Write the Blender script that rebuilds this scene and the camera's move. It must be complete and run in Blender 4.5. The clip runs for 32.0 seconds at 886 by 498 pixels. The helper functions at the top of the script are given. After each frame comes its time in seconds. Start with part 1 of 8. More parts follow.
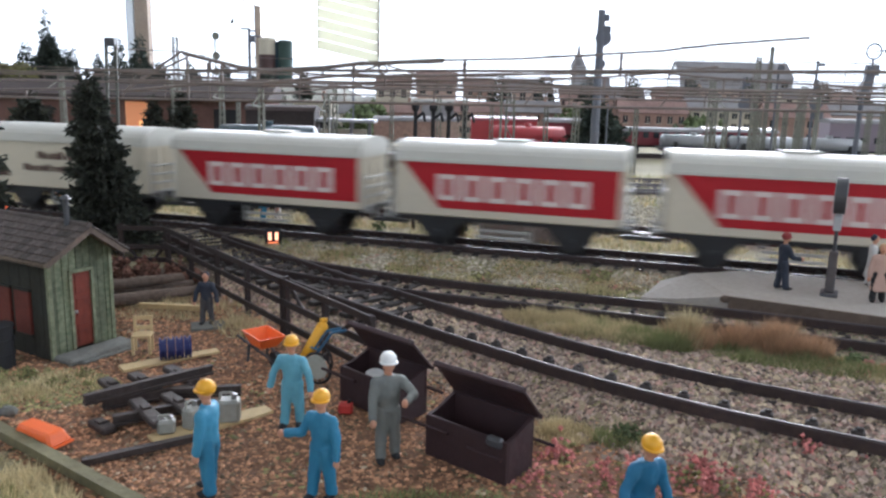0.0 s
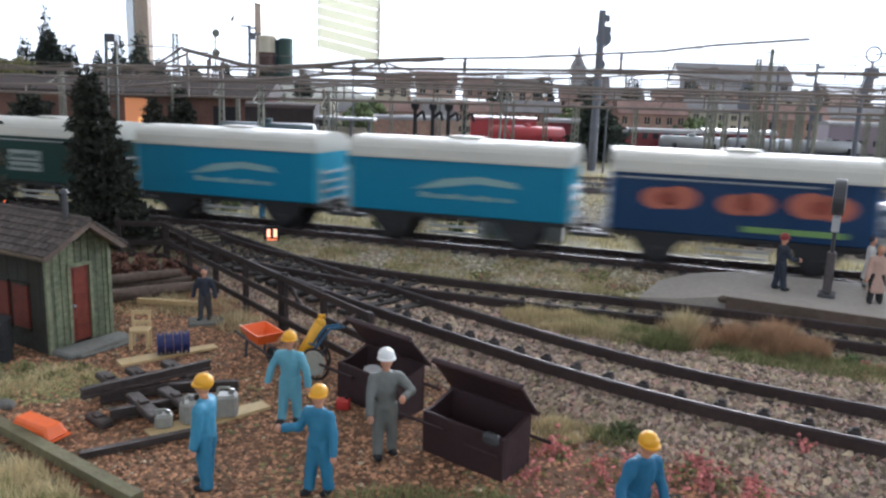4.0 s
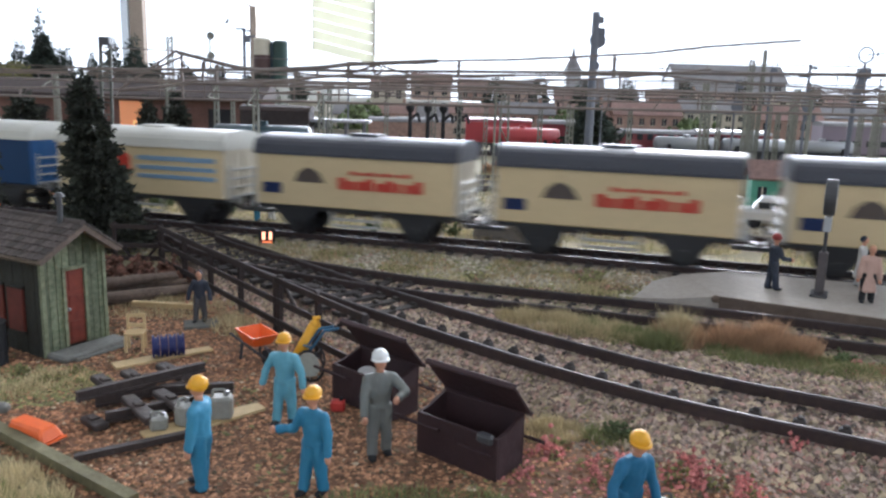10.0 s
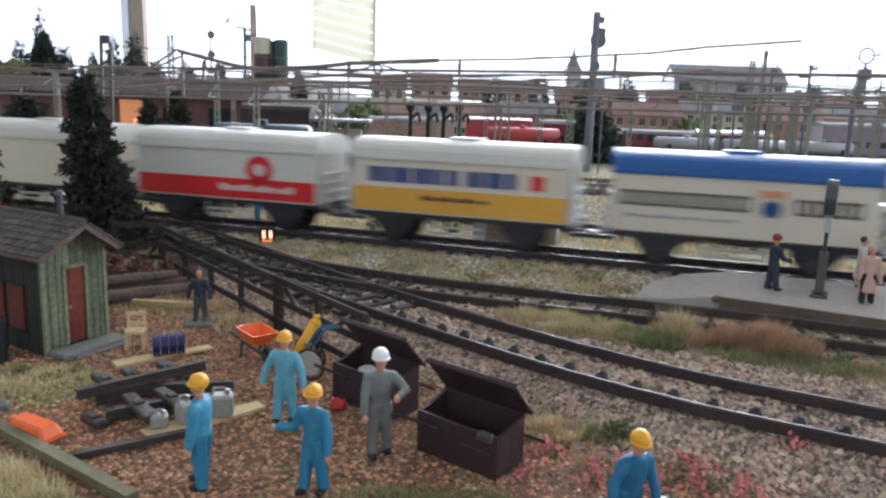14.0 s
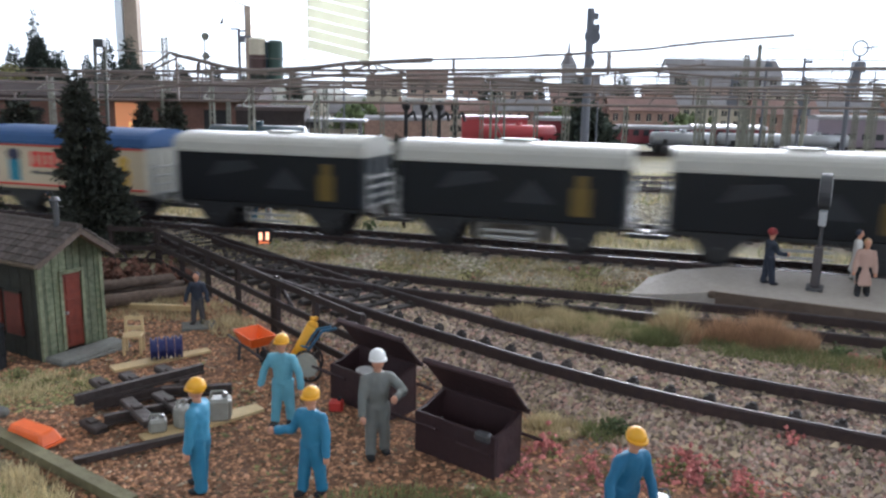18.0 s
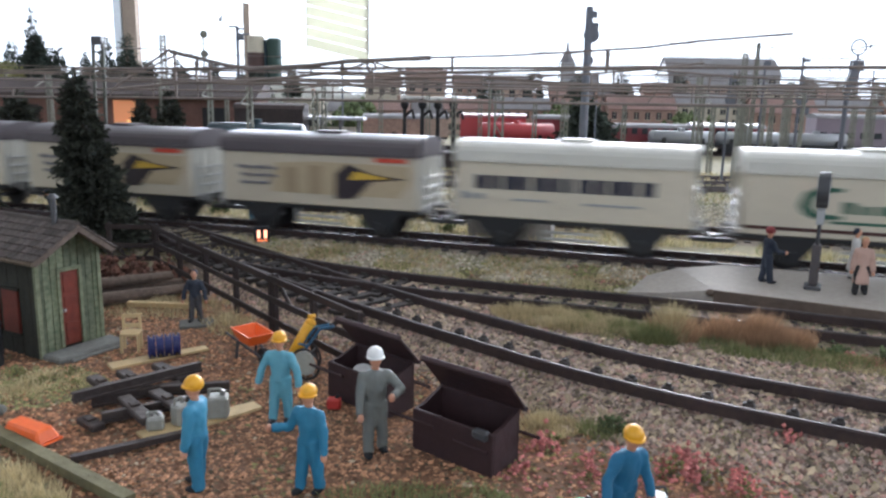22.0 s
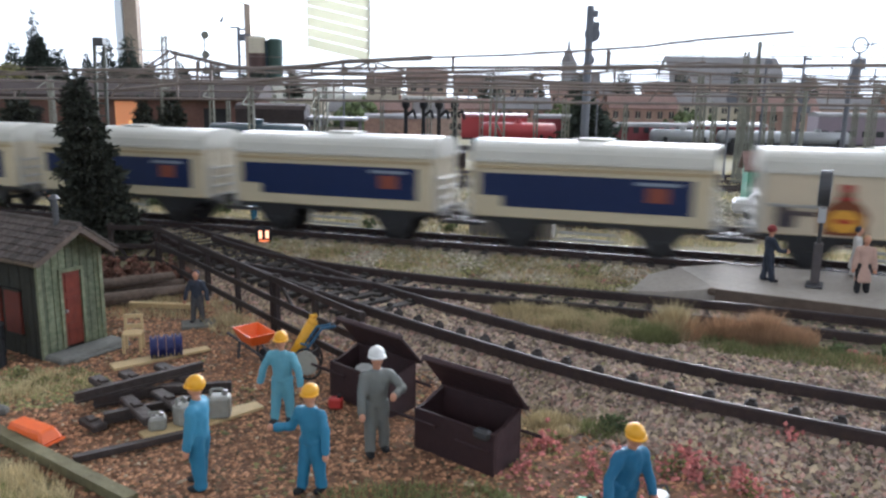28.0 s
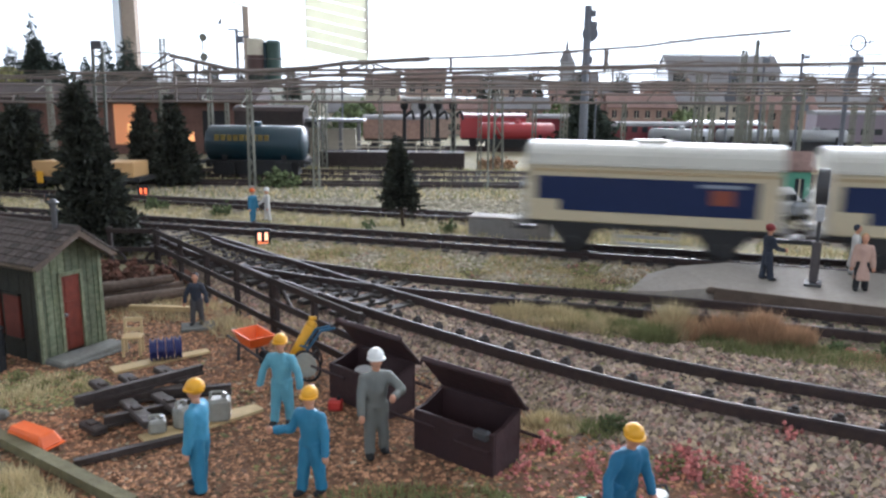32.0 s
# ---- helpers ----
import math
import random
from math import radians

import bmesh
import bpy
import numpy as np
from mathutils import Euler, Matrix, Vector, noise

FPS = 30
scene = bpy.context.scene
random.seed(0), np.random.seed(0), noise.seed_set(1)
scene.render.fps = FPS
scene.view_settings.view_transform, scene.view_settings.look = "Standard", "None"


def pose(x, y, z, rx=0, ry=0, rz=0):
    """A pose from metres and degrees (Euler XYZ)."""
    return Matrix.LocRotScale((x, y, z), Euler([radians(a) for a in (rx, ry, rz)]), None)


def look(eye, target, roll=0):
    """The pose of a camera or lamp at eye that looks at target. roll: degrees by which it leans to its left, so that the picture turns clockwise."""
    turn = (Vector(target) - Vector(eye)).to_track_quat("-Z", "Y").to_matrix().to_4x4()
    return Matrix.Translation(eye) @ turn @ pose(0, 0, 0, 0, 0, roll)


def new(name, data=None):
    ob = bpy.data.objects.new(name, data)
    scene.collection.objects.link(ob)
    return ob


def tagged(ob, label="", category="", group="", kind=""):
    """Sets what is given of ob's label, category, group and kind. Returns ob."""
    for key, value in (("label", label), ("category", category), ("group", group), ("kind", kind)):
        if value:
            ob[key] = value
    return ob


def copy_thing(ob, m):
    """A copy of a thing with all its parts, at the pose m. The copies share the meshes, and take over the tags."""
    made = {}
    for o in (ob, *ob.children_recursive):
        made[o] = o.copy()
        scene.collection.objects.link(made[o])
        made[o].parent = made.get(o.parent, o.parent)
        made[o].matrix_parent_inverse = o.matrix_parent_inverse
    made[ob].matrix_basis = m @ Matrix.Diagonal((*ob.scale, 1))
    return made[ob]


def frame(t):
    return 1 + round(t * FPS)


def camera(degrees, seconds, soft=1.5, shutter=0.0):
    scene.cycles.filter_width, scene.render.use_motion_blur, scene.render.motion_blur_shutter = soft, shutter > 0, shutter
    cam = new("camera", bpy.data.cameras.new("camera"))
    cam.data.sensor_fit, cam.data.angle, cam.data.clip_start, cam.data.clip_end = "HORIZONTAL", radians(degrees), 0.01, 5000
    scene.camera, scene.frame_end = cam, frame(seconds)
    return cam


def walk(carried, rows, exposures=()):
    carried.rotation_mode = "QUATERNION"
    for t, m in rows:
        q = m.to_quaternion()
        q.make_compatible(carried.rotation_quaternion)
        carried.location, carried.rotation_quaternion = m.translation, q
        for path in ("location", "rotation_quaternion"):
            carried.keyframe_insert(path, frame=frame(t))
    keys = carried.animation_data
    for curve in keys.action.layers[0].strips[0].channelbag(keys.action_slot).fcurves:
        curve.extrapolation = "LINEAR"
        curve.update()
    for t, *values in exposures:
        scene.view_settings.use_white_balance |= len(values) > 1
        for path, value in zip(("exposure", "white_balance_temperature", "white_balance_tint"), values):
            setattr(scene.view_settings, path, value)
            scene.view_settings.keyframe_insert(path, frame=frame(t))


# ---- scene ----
# ---------------------------------------------------------------- camera
cam = camera(61.04, 32.0, soft=2.5, shutter=0.95)
walk(cam, [
    (0, pose(-0.00147, 0.00177, 0.06485, 78.851, -1.407, 0.844)),
    (0.5, pose(-0.00137, 0.00173, 0.06482, 78.832, -1.499, 0.853)),
    (1, pose(-0.00141, 0.00173, 0.06474, 78.834, -1.586, 0.835)),
    (1.5, pose(-0.00147, 0.00174, 0.06469, 78.832, -1.657, 0.827)),
    (2, pose(-0.00154, 0.00174, 0.06461, 78.863, -1.729, 0.828)),
    (2.5, pose(-0.00159, 0.00163, 0.06448, 78.901, -1.814, 0.838)),
    (3, pose(-0.00153, 0.00152, 0.06441, 78.879, -1.859, 0.839)),
    (3.5, pose(-0.00154, 0.00162, 0.06434, 78.803, -1.908, 0.833)),
    (5.5, pose(-0.00125, 0.00102, 0.06447, 78.921, -1.817, 0.695)),
    (6, pose(-0.00131, 0.00106, 0.06444, 78.932, -1.762, 0.629)),
    (6.5, pose(-0.00127, 0.00100, 0.06445, 78.910, -1.774, 0.640)),
    (7, pose(-0.00107, 0.00091, 0.06454, 78.869, -1.689, 0.647)),
    (7.5, pose(-0.00092, 0.00078, 0.06460, 78.855, -1.592, 0.635)),
    (8, pose(-0.00091, 0.00074, 0.06458, 78.870, -1.584, 0.630)),
    (8.5, pose(-0.00097, 0.00081, 0.06454, 78.891, -1.632, 0.610)),
    (9, pose(-0.00100, 0.00079, 0.06455, 78.917, -1.670, 0.554)),
    (9.5, pose(-0.00098, 0.00069, 0.06457, 78.942, -1.667, 0.497)),
    (10, pose(-0.00095, 0.00065, 0.06451, 78.960, -1.706, 0.483)),
    (10.5, pose(-0.00092, 0.00067, 0.06450, 78.950, -1.766, 0.486)),
    (11, pose(-0.00088, 0.00070, 0.06458, 78.936, -1.746, 0.468)),
    (11.5, pose(-0.00091, 0.00065, 0.06459, 78.951, -1.766, 0.454)),
    (12, pose(-0.00104, 0.00051, 0.06449, 78.980, -1.886, 0.440)),
    (12.5, pose(-0.00109, 0.00046, 0.06441, 78.988, -1.914, 0.423)),
    (13, pose(-0.00104, 0.00050, 0.06437, 78.966, -1.858, 0.433)),
    (13.5, pose(-0.00106, 0.00052, 0.06435, 78.938, -1.857, 0.469)),
    (14, pose(-0.00113, 0.00057, 0.06437, 78.939, -1.884, 0.498)),
    (14.5, pose(-0.00122, 0.00069, 0.06437, 78.979, -1.902, 0.504)),
    (16.5, pose(-0.00091, 0.00018, 0.06465, 78.999, -1.560, 0.460)),
    (17, pose(-0.00079, 0.00025, 0.06474, 78.951, -1.405, 0.329)),
    (17.5, pose(-0.00063, 0.00026, 0.06487, 78.889, -1.143, 0.229)),
    (18, pose(-0.00055, 0.00025, 0.06493, 78.792, -1.046, 0.194)),
    (18.5, pose(-0.00053, 0.00028, 0.06486, 78.707, -1.107, 0.195)),
    (19, pose(-0.00051, 0.00024, 0.06485, 78.684, -1.163, 0.208)),
    (19.5, pose(-0.00054, 0.00022, 0.06489, 78.698, -1.193, 0.216)),
    (20, pose(-0.00060, 0.00032, 0.06485, 78.719, -1.187, 0.187)),
    (20.5, pose(-0.00058, 0.00034, 0.06482, 78.732, -1.140, 0.137)),
    (21, pose(-0.00047, 0.00028, 0.06486, 78.714, -1.093, 0.107)),
    (21.5, pose(-0.00039, 0.00027, 0.06490, 78.684, -1.092, 0.102)),
    (22, pose(-0.00043, 0.00031, 0.06483, 78.667, -1.141, 0.101)),
    (22.5, pose(-0.00050, 0.00035, 0.06471, 78.659, -1.189, 0.106)),
    (23, pose(-0.00054, 0.00033, 0.06468, 78.662, -1.219, 0.119)),
    (23.5, pose(-0.00055, 0.00035, 0.06465, 78.669, -1.239, 0.123)),
    (24, pose(-0.00049, 0.00037, 0.06460, 78.659, -1.212, 0.120)),
    (24.5, pose(-0.00037, 0.00041, 0.06462, 78.637, -1.119, 0.119)),
    (25, pose(-0.00032, 0.00041, 0.06468, 78.615, -1.050, 0.134)),
    (25.5, pose(-0.00037, 0.00018, 0.06479, 78.598, -1.075, 0.162)),
    (27.5, pose(-0.00034, 0.00017, 0.06468, 78.621, -1.051, 0.214)),
    (28, pose(-0.00028, 0.00019, 0.06476, 78.658, -0.921, 0.199)),
    (28.5, pose(-0.00026, 0.00015, 0.06483, 78.691, -0.901, 0.182)),
    (29, pose(-0.00022, 0.00013, 0.06489, 78.700, -0.884, 0.180)),
    (29.5, pose(-0.00018, 0.00012, 0.06493, 78.691, -0.838, 0.192)),
    (30, pose(-0.00015, 0.00013, 0.06496, 78.678, -0.789, 0.190)),
    (30.5, pose(-0.00018, 0.00013, 0.06497, 78.675, -0.769, 0.178)),
    (31, pose(-0.00023, 0.00009, 0.06494, 78.695, -0.759, 0.175)),
    (31.5, pose(-0.00016, 0.00005, 0.06493, 78.712, -0.676, 0.158)),
    (32, pose(0.00000, -0.00000, 0.06500, 78.690, -0.534, 0.107)),
], exposures=((0, 0.22, 5800, 14), (3, 0.14, 5800, 14), (8, 0.20, 5800, 14), (13, 0.22, 5800, 14), (17, 0.02, 5800, 14), (18, 0.14, 5800, 14), (20, 0.24, 5800, 14), (25, 0.21, 5800, 14), (28.5, 0.14, 5800, 14), (32, 0.22, 5800, 14)))

MM = 0.001          # the layout is written in millimetres (scale 1:87)


def at(x, y, z, rx=0, ry=0, rz=0):
    return pose(x * MM, y * MM, z * MM, rx, ry, rz)


# ---------------------------------------------------------------- world, sun, window light
world = bpy.data.worlds.new("sky")
scene.world = world
world.use_nodes = True
wn = world.node_tree.nodes
sky = wn.new("ShaderNodeTexSky")
sky.sky_type = "NISHITA"
sky.sun_disc = False
sky.sun_elevation = radians(18)
sky.sun_rotation = radians(17)
wn["Background"].inputs["Strength"].default_value = 0.12
world.node_tree.links.new(sky.outputs[0], wn["Background"].inputs["Color"])

sun = new("sun", bpy.data.lights.new("sun", "SUN"))
sun.data.energy, sun.data.angle, sun.data.color = 1.0, radians(11), (1.0, 0.95, 0.86)
sun.matrix_world = look((1.5, 5.0, 1.75), (0, 0.1, 0))

# far window's daylight, plus fill lamps added in unseen openings: behind camera, two sides
for nm, eye, target, sx, sy, watts in (
        ("window_light_far", (1.1, 5.03, 1.15), (1.1, 0, 1.0), 5.6, 1.9, 450),
        ("window_light_near", (0.0, -2.85, 1.3), (0, 0.5, 0.1), 6.0, 1.5, 30),
        ("window_light_right", (3.85, 1.8, 1.2), (0, 1.1, 0.1), 4.6, 1.5, 80),
        ("window_light_left", (-3.85, 1.0, 1.2), (0, 0.8, 0.1), 4.6, 1.5, 18)):
    lamp = new(nm, bpy.data.lights.new(nm, "AREA"))
    lamp.data.shape, lamp.data.size, lamp.data.size_y, lamp.data.energy = "RECTANGLE", sx, sy, watts
    lamp.data.color = (1.0, 0.97, 0.91) if "near" in nm or "left" in nm else (0.93, 0.97, 1.0)
    lamp.matrix_world = look(eye, target)


# ---------------------------------------------------------------- materials
def mat(name, color, rough=0.6, metal=0.0, size=2.0, vary=0.25, bump=0.3, second=None, big=None, rand=0.0, coat=0.0):
    """A painted, printed or natural surface: grain of `size` mm, a larger stain pattern, fine relief."""
    m = bpy.data.materials.new(name)
    m.use_nodes = True
    nt = m.node_tree
    nd, lk = nt.nodes, nt.links
    b = nd["Principled BSDF"]
    tc = nd.new("ShaderNodeTexCoord")

    def noise_of(feature, detail):
        n = nd.new("ShaderNodeTexNoise")
        n.inputs["Scale"].default_value = 1000.0 / feature
        n.inputs["Detail"].default_value = detail
        n.inputs["Roughness"].default_value = 0.6
        lk.new(tc.outputs["Object"], n.inputs["Vector"])
        return n
    fine, coarse = noise_of(size, 4), noise_of(big or size * 9, 3)
    c2 = second or tuple(c * (1 - 0.75 * vary) for c in color)
    mx = nd.new("ShaderNodeMix")
    mx.data_type = "RGBA"
    mx.inputs[6].default_value = (*color, 1)
    mx.inputs[7].default_value = (*c2, 1)
    ramp = nd.new("ShaderNodeMapRange")
    ramp.inputs[1].default_value, ramp.inputs[2].default_value = 0.32, 0.72
    lk.new(fine.outputs["Fac"], ramp.inputs[0])
    lk.new(ramp.outputs[0], mx.inputs[0])
    mx2 = nd.new("ShaderNodeMix")
    mx2.data_type = "RGBA"
    mx2.blend_type = "MULTIPLY"
    mx2.inputs[0].default_value = min(1.0, vary * 1.6)
    r2 = nd.new("ShaderNodeMapRange")
    r2.inputs[1].default_value, r2.inputs[2].default_value, r2.inputs[3].default_value = 0.3, 0.7, 0.55
    lk.new(coarse.outputs["Fac"], r2.inputs[0])
    lk.new(mx.outputs[2], mx2.inputs[6])
    lk.new(r2.outputs[0], mx2.inputs[7])
    last = mx2.outputs[2]
    if rand:
        oi = nd.new("ShaderNodeObjectInfo")
        geo = nd.new("ShaderNodeNewGeometry")
        add = nd.new("ShaderNodeMath")
        add.operation = "ADD"
        lk.new(oi.outputs["Random"], add.inputs[0])
        lk.new(geo.outputs["Random Per Island"], add.inputs[1])
        fr = nd.new("ShaderNodeMath")
        fr.operation = "FRACT"
        lk.new(add.outputs[0], fr.inputs[0])
        hs = nd.new("ShaderNodeHueSaturation")
        mr = nd.new("ShaderNodeMapRange")
        mr.inputs[3].default_value, mr.inputs[4].default_value = 1 - rand, 1 + rand
        lk.new(fr.outputs[0], mr.inputs[0])
        lk.new(mr.outputs[0], hs.inputs["Value"])
        lk.new(last, hs.inputs["Color"])
        last = hs.outputs[0]
    lk.new(last, b.inputs["Base Color"])
    b.inputs["Roughness"].default_value = rough
    b.inputs["Metallic"].default_value = metal
    b.inputs["Coat Weight"].default_value = coat
    if bump:
        bp = nd.new("ShaderNodeBump")
        bp.inputs["Strength"].default_value = bump
        bp.inputs["Distance"].default_value = size * MM * 0.4
        lk.new(fine.outputs["Fac"], bp.inputs["Height"])
        lk.new(bp.outputs[0], b.inputs["Normal"])
    return m


def glow(name, color, strength):
    m = bpy.data.materials.new(name)
    m.use_nodes = True
    b = m.node_tree.nodes["Principled BSDF"]
    b.inputs["Base Color"].default_value = (*color, 1)
    b.inputs["Emission Color"].default_value = (*color, 1)
    b.inputs["Emission Strength"].default_value = strength
    return m


def glass(name):
    m = bpy.data.materials.new(name)
    m.use_nodes = True
    b = m.node_tree.nodes["Principled BSDF"]
    b.inputs["Transmission Weight"].default_value = 1.0
    b.inputs["Roughness"].default_value = 0.02
    b.inputs["IOR"].default_value = 1.1
    return m


def plastic(name, color, rough=0.42, vary=0.12):
    return mat(name, color, rough, size=1.2, vary=vary, bump=0.08, big=18)


M_ground = mat("scatter_ground", (0.38, 0.32, 0.20), 0.95, size=1.3, vary=0.5, bump=0.9, second=(0.17, 0.17, 0.085), big=38)
M_yard = mat("reddish_yard_soil", (0.26, 0.13, 0.07), 0.95, size=0.9, vary=0.45, bump=0.9, second=(0.15, 0.085, 0.05), big=30)
M_bankground = mat("ballast_bank", (0.33, 0.25, 0.18), 0.95, size=1.0, vary=0.45, bump=0.9, second=(0.15, 0.12, 0.10), big=30)
M_bed = mat("brown_track_ballast", (0.20, 0.16, 0.125), 0.95, size=1.3, vary=0.5, bump=0.9, second=(0.38, 0.32, 0.25), big=40)
M_chip = mat("wood_chip_scatter", (0.47, 0.245, 0.135), 0.9, size=0.9, vary=0.3, bump=0.4, rand=0.7)
M_stone_tan = mat("tan_ballast_stone", (0.50, 0.40, 0.27), 0.85, size=0.7, vary=0.3, bump=0.4, rand=0.7)
M_stone_rose = mat("rose_ballast_stone", (0.46, 0.29, 0.235), 0.85, size=0.7, vary=0.3, bump=0.4, rand=0.7)
M_moss = mat("moss_flock", (0.30, 0.29, 0.12), 0.95, size=0.7, vary=0.4, bump=0.5, rand=0.5)
M_stone = mat("ballast_stone", (0.42, 0.325, 0.265), 0.85, size=0.7, vary=0.3, bump=0.4, rand=0.8)
M_rail = mat("weathered_rail", (0.042, 0.027, 0.028), 0.85, metal=0.1, size=1.5, vary=0.5, bump=0.3, second=(0.07, 0.045, 0.036))
M_railtop = mat("polished_rail_head", (0.13, 0.11, 0.11), 0.56, metal=0.5, size=3, vary=0.6, bump=0.15)
M_sleeper = mat("dark_sleeper_plastic", (0.045, 0.036, 0.032), 0.7, size=1.1, vary=0.4, bump=0.4, rand=0.2)
M_grass_dry = mat("dry_grass", (0.66, 0.56, 0.34), 0.9, size=2, vary=0.3, bump=0, rand=0.4)
M_grass_green = mat("green_grass", (0.31, 0.32, 0.15), 0.9, size=2, vary=0.3, bump=0, rand=0.4)
M_grass_rust = mat("rust_coloured_grass", (0.58, 0.39, 0.24), 0.9, size=2, vary=0.35, bump=0, rand=0.4)
M_foam_pink = mat("pink_flower_foam", (0.68, 0.25, 0.225), 0.9, size=0.8, vary=0.35, bump=0.6, rand=0.45)
M_foam_green = mat("green_foam", (0.13, 0.165, 0.07), 0.95, size=0.8, vary=0.4, bump=0.6, rand=0.4)
M_needle = mat("dark_fir_foliage", (0.05, 0.056, 0.04), 0.9, size=1.2, vary=0.4, bump=0.2, rand=0.65)
# far firs: a paler needle colour with distance haze mixed in
M_needle_far = mat("fir_foliage_blue", (0.07, 0.09, 0.07), 0.9, size=2, vary=0.4, bump=0.2, rand=0.5)
M_trunk = mat("bark", (0.09, 0.06, 0.04), 0.95, size=1.2, vary=0.5, bump=0.7)
M_fence = mat("brown_fence_plastic", (0.032, 0.018, 0.015), 0.75, size=1.6, vary=0.4, bump=0.3)
M_plank_green = mat("weathered_green_boards", (0.10, 0.13, 0.07), 0.8, size=1.3, vary=0.6, bump=0.5, second=(0.25, 0.265, 0.17), rand=0.3)
# shed wall and shutter colours darkened for the shade on the side wall
M_wall_shaded = mat("olive_grey_wall", (0.034, 0.033, 0.024), 0.9, size=2, vary=0.4, bump=0.3)
M_shutter = mat("dull_red_shutter", (0.14, 0.022, 0.012), 0.7, size=1.6, vary=0.4, bump=0.2)
M_trim_pale = mat("pale_green_trim", (0.30, 0.32, 0.20), 0.75, size=1.4, vary=0.5, bump=0.4, second=(0.13, 0.15, 0.08))
M_door_red = mat("rust_red_door", (0.22, 0.034, 0.014), 0.55, size=1.6, vary=0.5, bump=0.25)
M_tile = mat("grey_brown_roof_tile", (0.125, 0.10, 0.088), 0.9, size=1.2, vary=0.55, bump=0.6, rand=0.3)
M_barge = mat("weathered_barge_board", (0.22, 0.165, 0.13), 0.85, size=1.2, vary=0.5, bump=0.5)
M_slab = mat("grey_stone_slab", (0.20, 0.20, 0.18), 0.9, size=1.3, vary=0.4, bump=0.6)
M_wood_light = mat("light_wood", (0.66, 0.49, 0.25), 0.7, size=1.8, vary=0.25, bump=0.2)
M_wood_mid = mat("grey_brown_wood", (0.17, 0.125, 0.085), 0.85, size=1.4, vary=0.45, bump=0.5)
M_wood_olive = mat("olive_weathered_beam", (0.20, 0.18, 0.095), 0.85, size=1.8, vary=0.4, bump=0.5)
M_panelwood = mat("dark_sleeper_wood", (0.062, 0.044, 0.038), 0.7, size=1.4, vary=0.5, bump=0.6)
M_log = mat("brown_log", (0.19, 0.14, 0.11), 0.9, size=1.6, vary=0.5, bump=0.6)
M_orange = plastic("orange_plastic", (0.90, 0.15, 0.02))
M_bluedrum = plastic("navy_blue_plastic", (0.018, 0.028, 0.14), 0.35)
M_bin = mat("dark_brown_container", (0.045, 0.019, 0.021), 0.7, size=2.2, vary=0.35, bump=0.25)
M_can = plastic("grey_can", (0.34, 0.34, 0.30), 0.45, 0.3)
M_black = plastic("black_plastic", (0.014, 0.014, 0.016), 0.72)
M_darkgrey = plastic("dark_grey_metal", (0.06, 0.06, 0.065), 0.5)
M_steel = mat("steel", (0.42, 0.42, 0.42), 0.35, metal=0.9, size=1.5, vary=0.3, bump=0.1)
M_yellow = plastic("yellow_plastic", (0.85, 0.42, 0.02))
M_bikeblue = plastic("steel_blue_plastic", (0.03, 0.12, 0.22))
M_concrete = mat("pale_platform_concrete", (0.43, 0.39, 0.34), 0.75, size=1.6, vary=0.25, bump=0.25, big=60)
M_kerb = mat("brown_platform_edge", (0.16, 0.115, 0.085), 0.8, size=2, vary=0.4, bump=0.4)
# mast and wire colours are paled to carry the haze over the yard
M_mast = mat("green_grey_mast_paint", (0.27, 0.27, 0.22), 0.6, metal=0.2, size=2, vary=0.35, bump=0.15)
M_wire = mat("brown_catenary_wire", (0.24, 0.195, 0.17), 0.55, metal=0.3, size=3, vary=0.3, bump=0.1)
M_soil = mat("dark_verge_soil", (0.21, 0.145, 0.085), 0.95, size=0.8, vary=0.4, bump=0.5, second=(0.10, 0.085, 0.05), rand=0.5)
M_pale_gravel = mat("pale_yard_gravel", (0.56, 0.50, 0.38), 0.9, size=0.9, vary=0.35, bump=0.4, rand=0.5)
M_glow_lamp = glow("lit_signal_window", (1.0, 0.45, 0.25), 1.9)
M_glow_amber = glow("lit_amber_strip", (1.0, 0.22, 0.07), 1.2)
M_glow_red = glow("lit_red_signal_window", (1.0, 0.16, 0.05), 1.6)
M_glow_house = glow("lit_house_window", (1.0, 0.45, 0.16), 0.85)
M_glow_dim = glow("dim_lit_interior", (0.75, 0.29, 0.12), 0.32)
M_shedroof = mat("brown_shed_roof", (0.065, 0.045, 0.04), 0.85, size=3, vary=0.35, bump=0.3)
M_skin = plastic("skin_coloured_paint", (0.60, 0.30, 0.19), 0.6)
M_whitepaint = plastic("white_paint", (0.80, 0.80, 0.78))
M_cloth_blue = plastic("blue_overall_paint", (0.028, 0.20, 0.34), 0.6)
M_cloth_mid = plastic("sky_blue_overall_paint", (0.055, 0.27, 0.43), 0.6)
M_cloth_light = plastic("light_blue_overall_paint", (0.13, 0.38, 0.48), 0.6)
M_cloth_deep = plastic("deep_blue_overall_paint", (0.012, 0.14, 0.27), 0.65)
M_cloth_grey = plastic("grey_suit_paint", (0.17, 0.18, 0.165), 0.65)
M_cloth_navy = plastic("navy_jacket_paint", (0.022, 0.03, 0.05), 0.65)
M_cloth_beige = plastic("beige_coat_paint", (0.55, 0.36, 0.29), 0.65)
M_cloth_white = plastic("white_coat_paint", (0.62, 0.60, 0.57), 0.65)
# town walls and roofs lightened and greyed to imitate the veiling haze
M_brick = mat("orange_brick_paint", (0.46, 0.295, 0.235), 0.85, size=3, vary=0.45, bump=0.3)
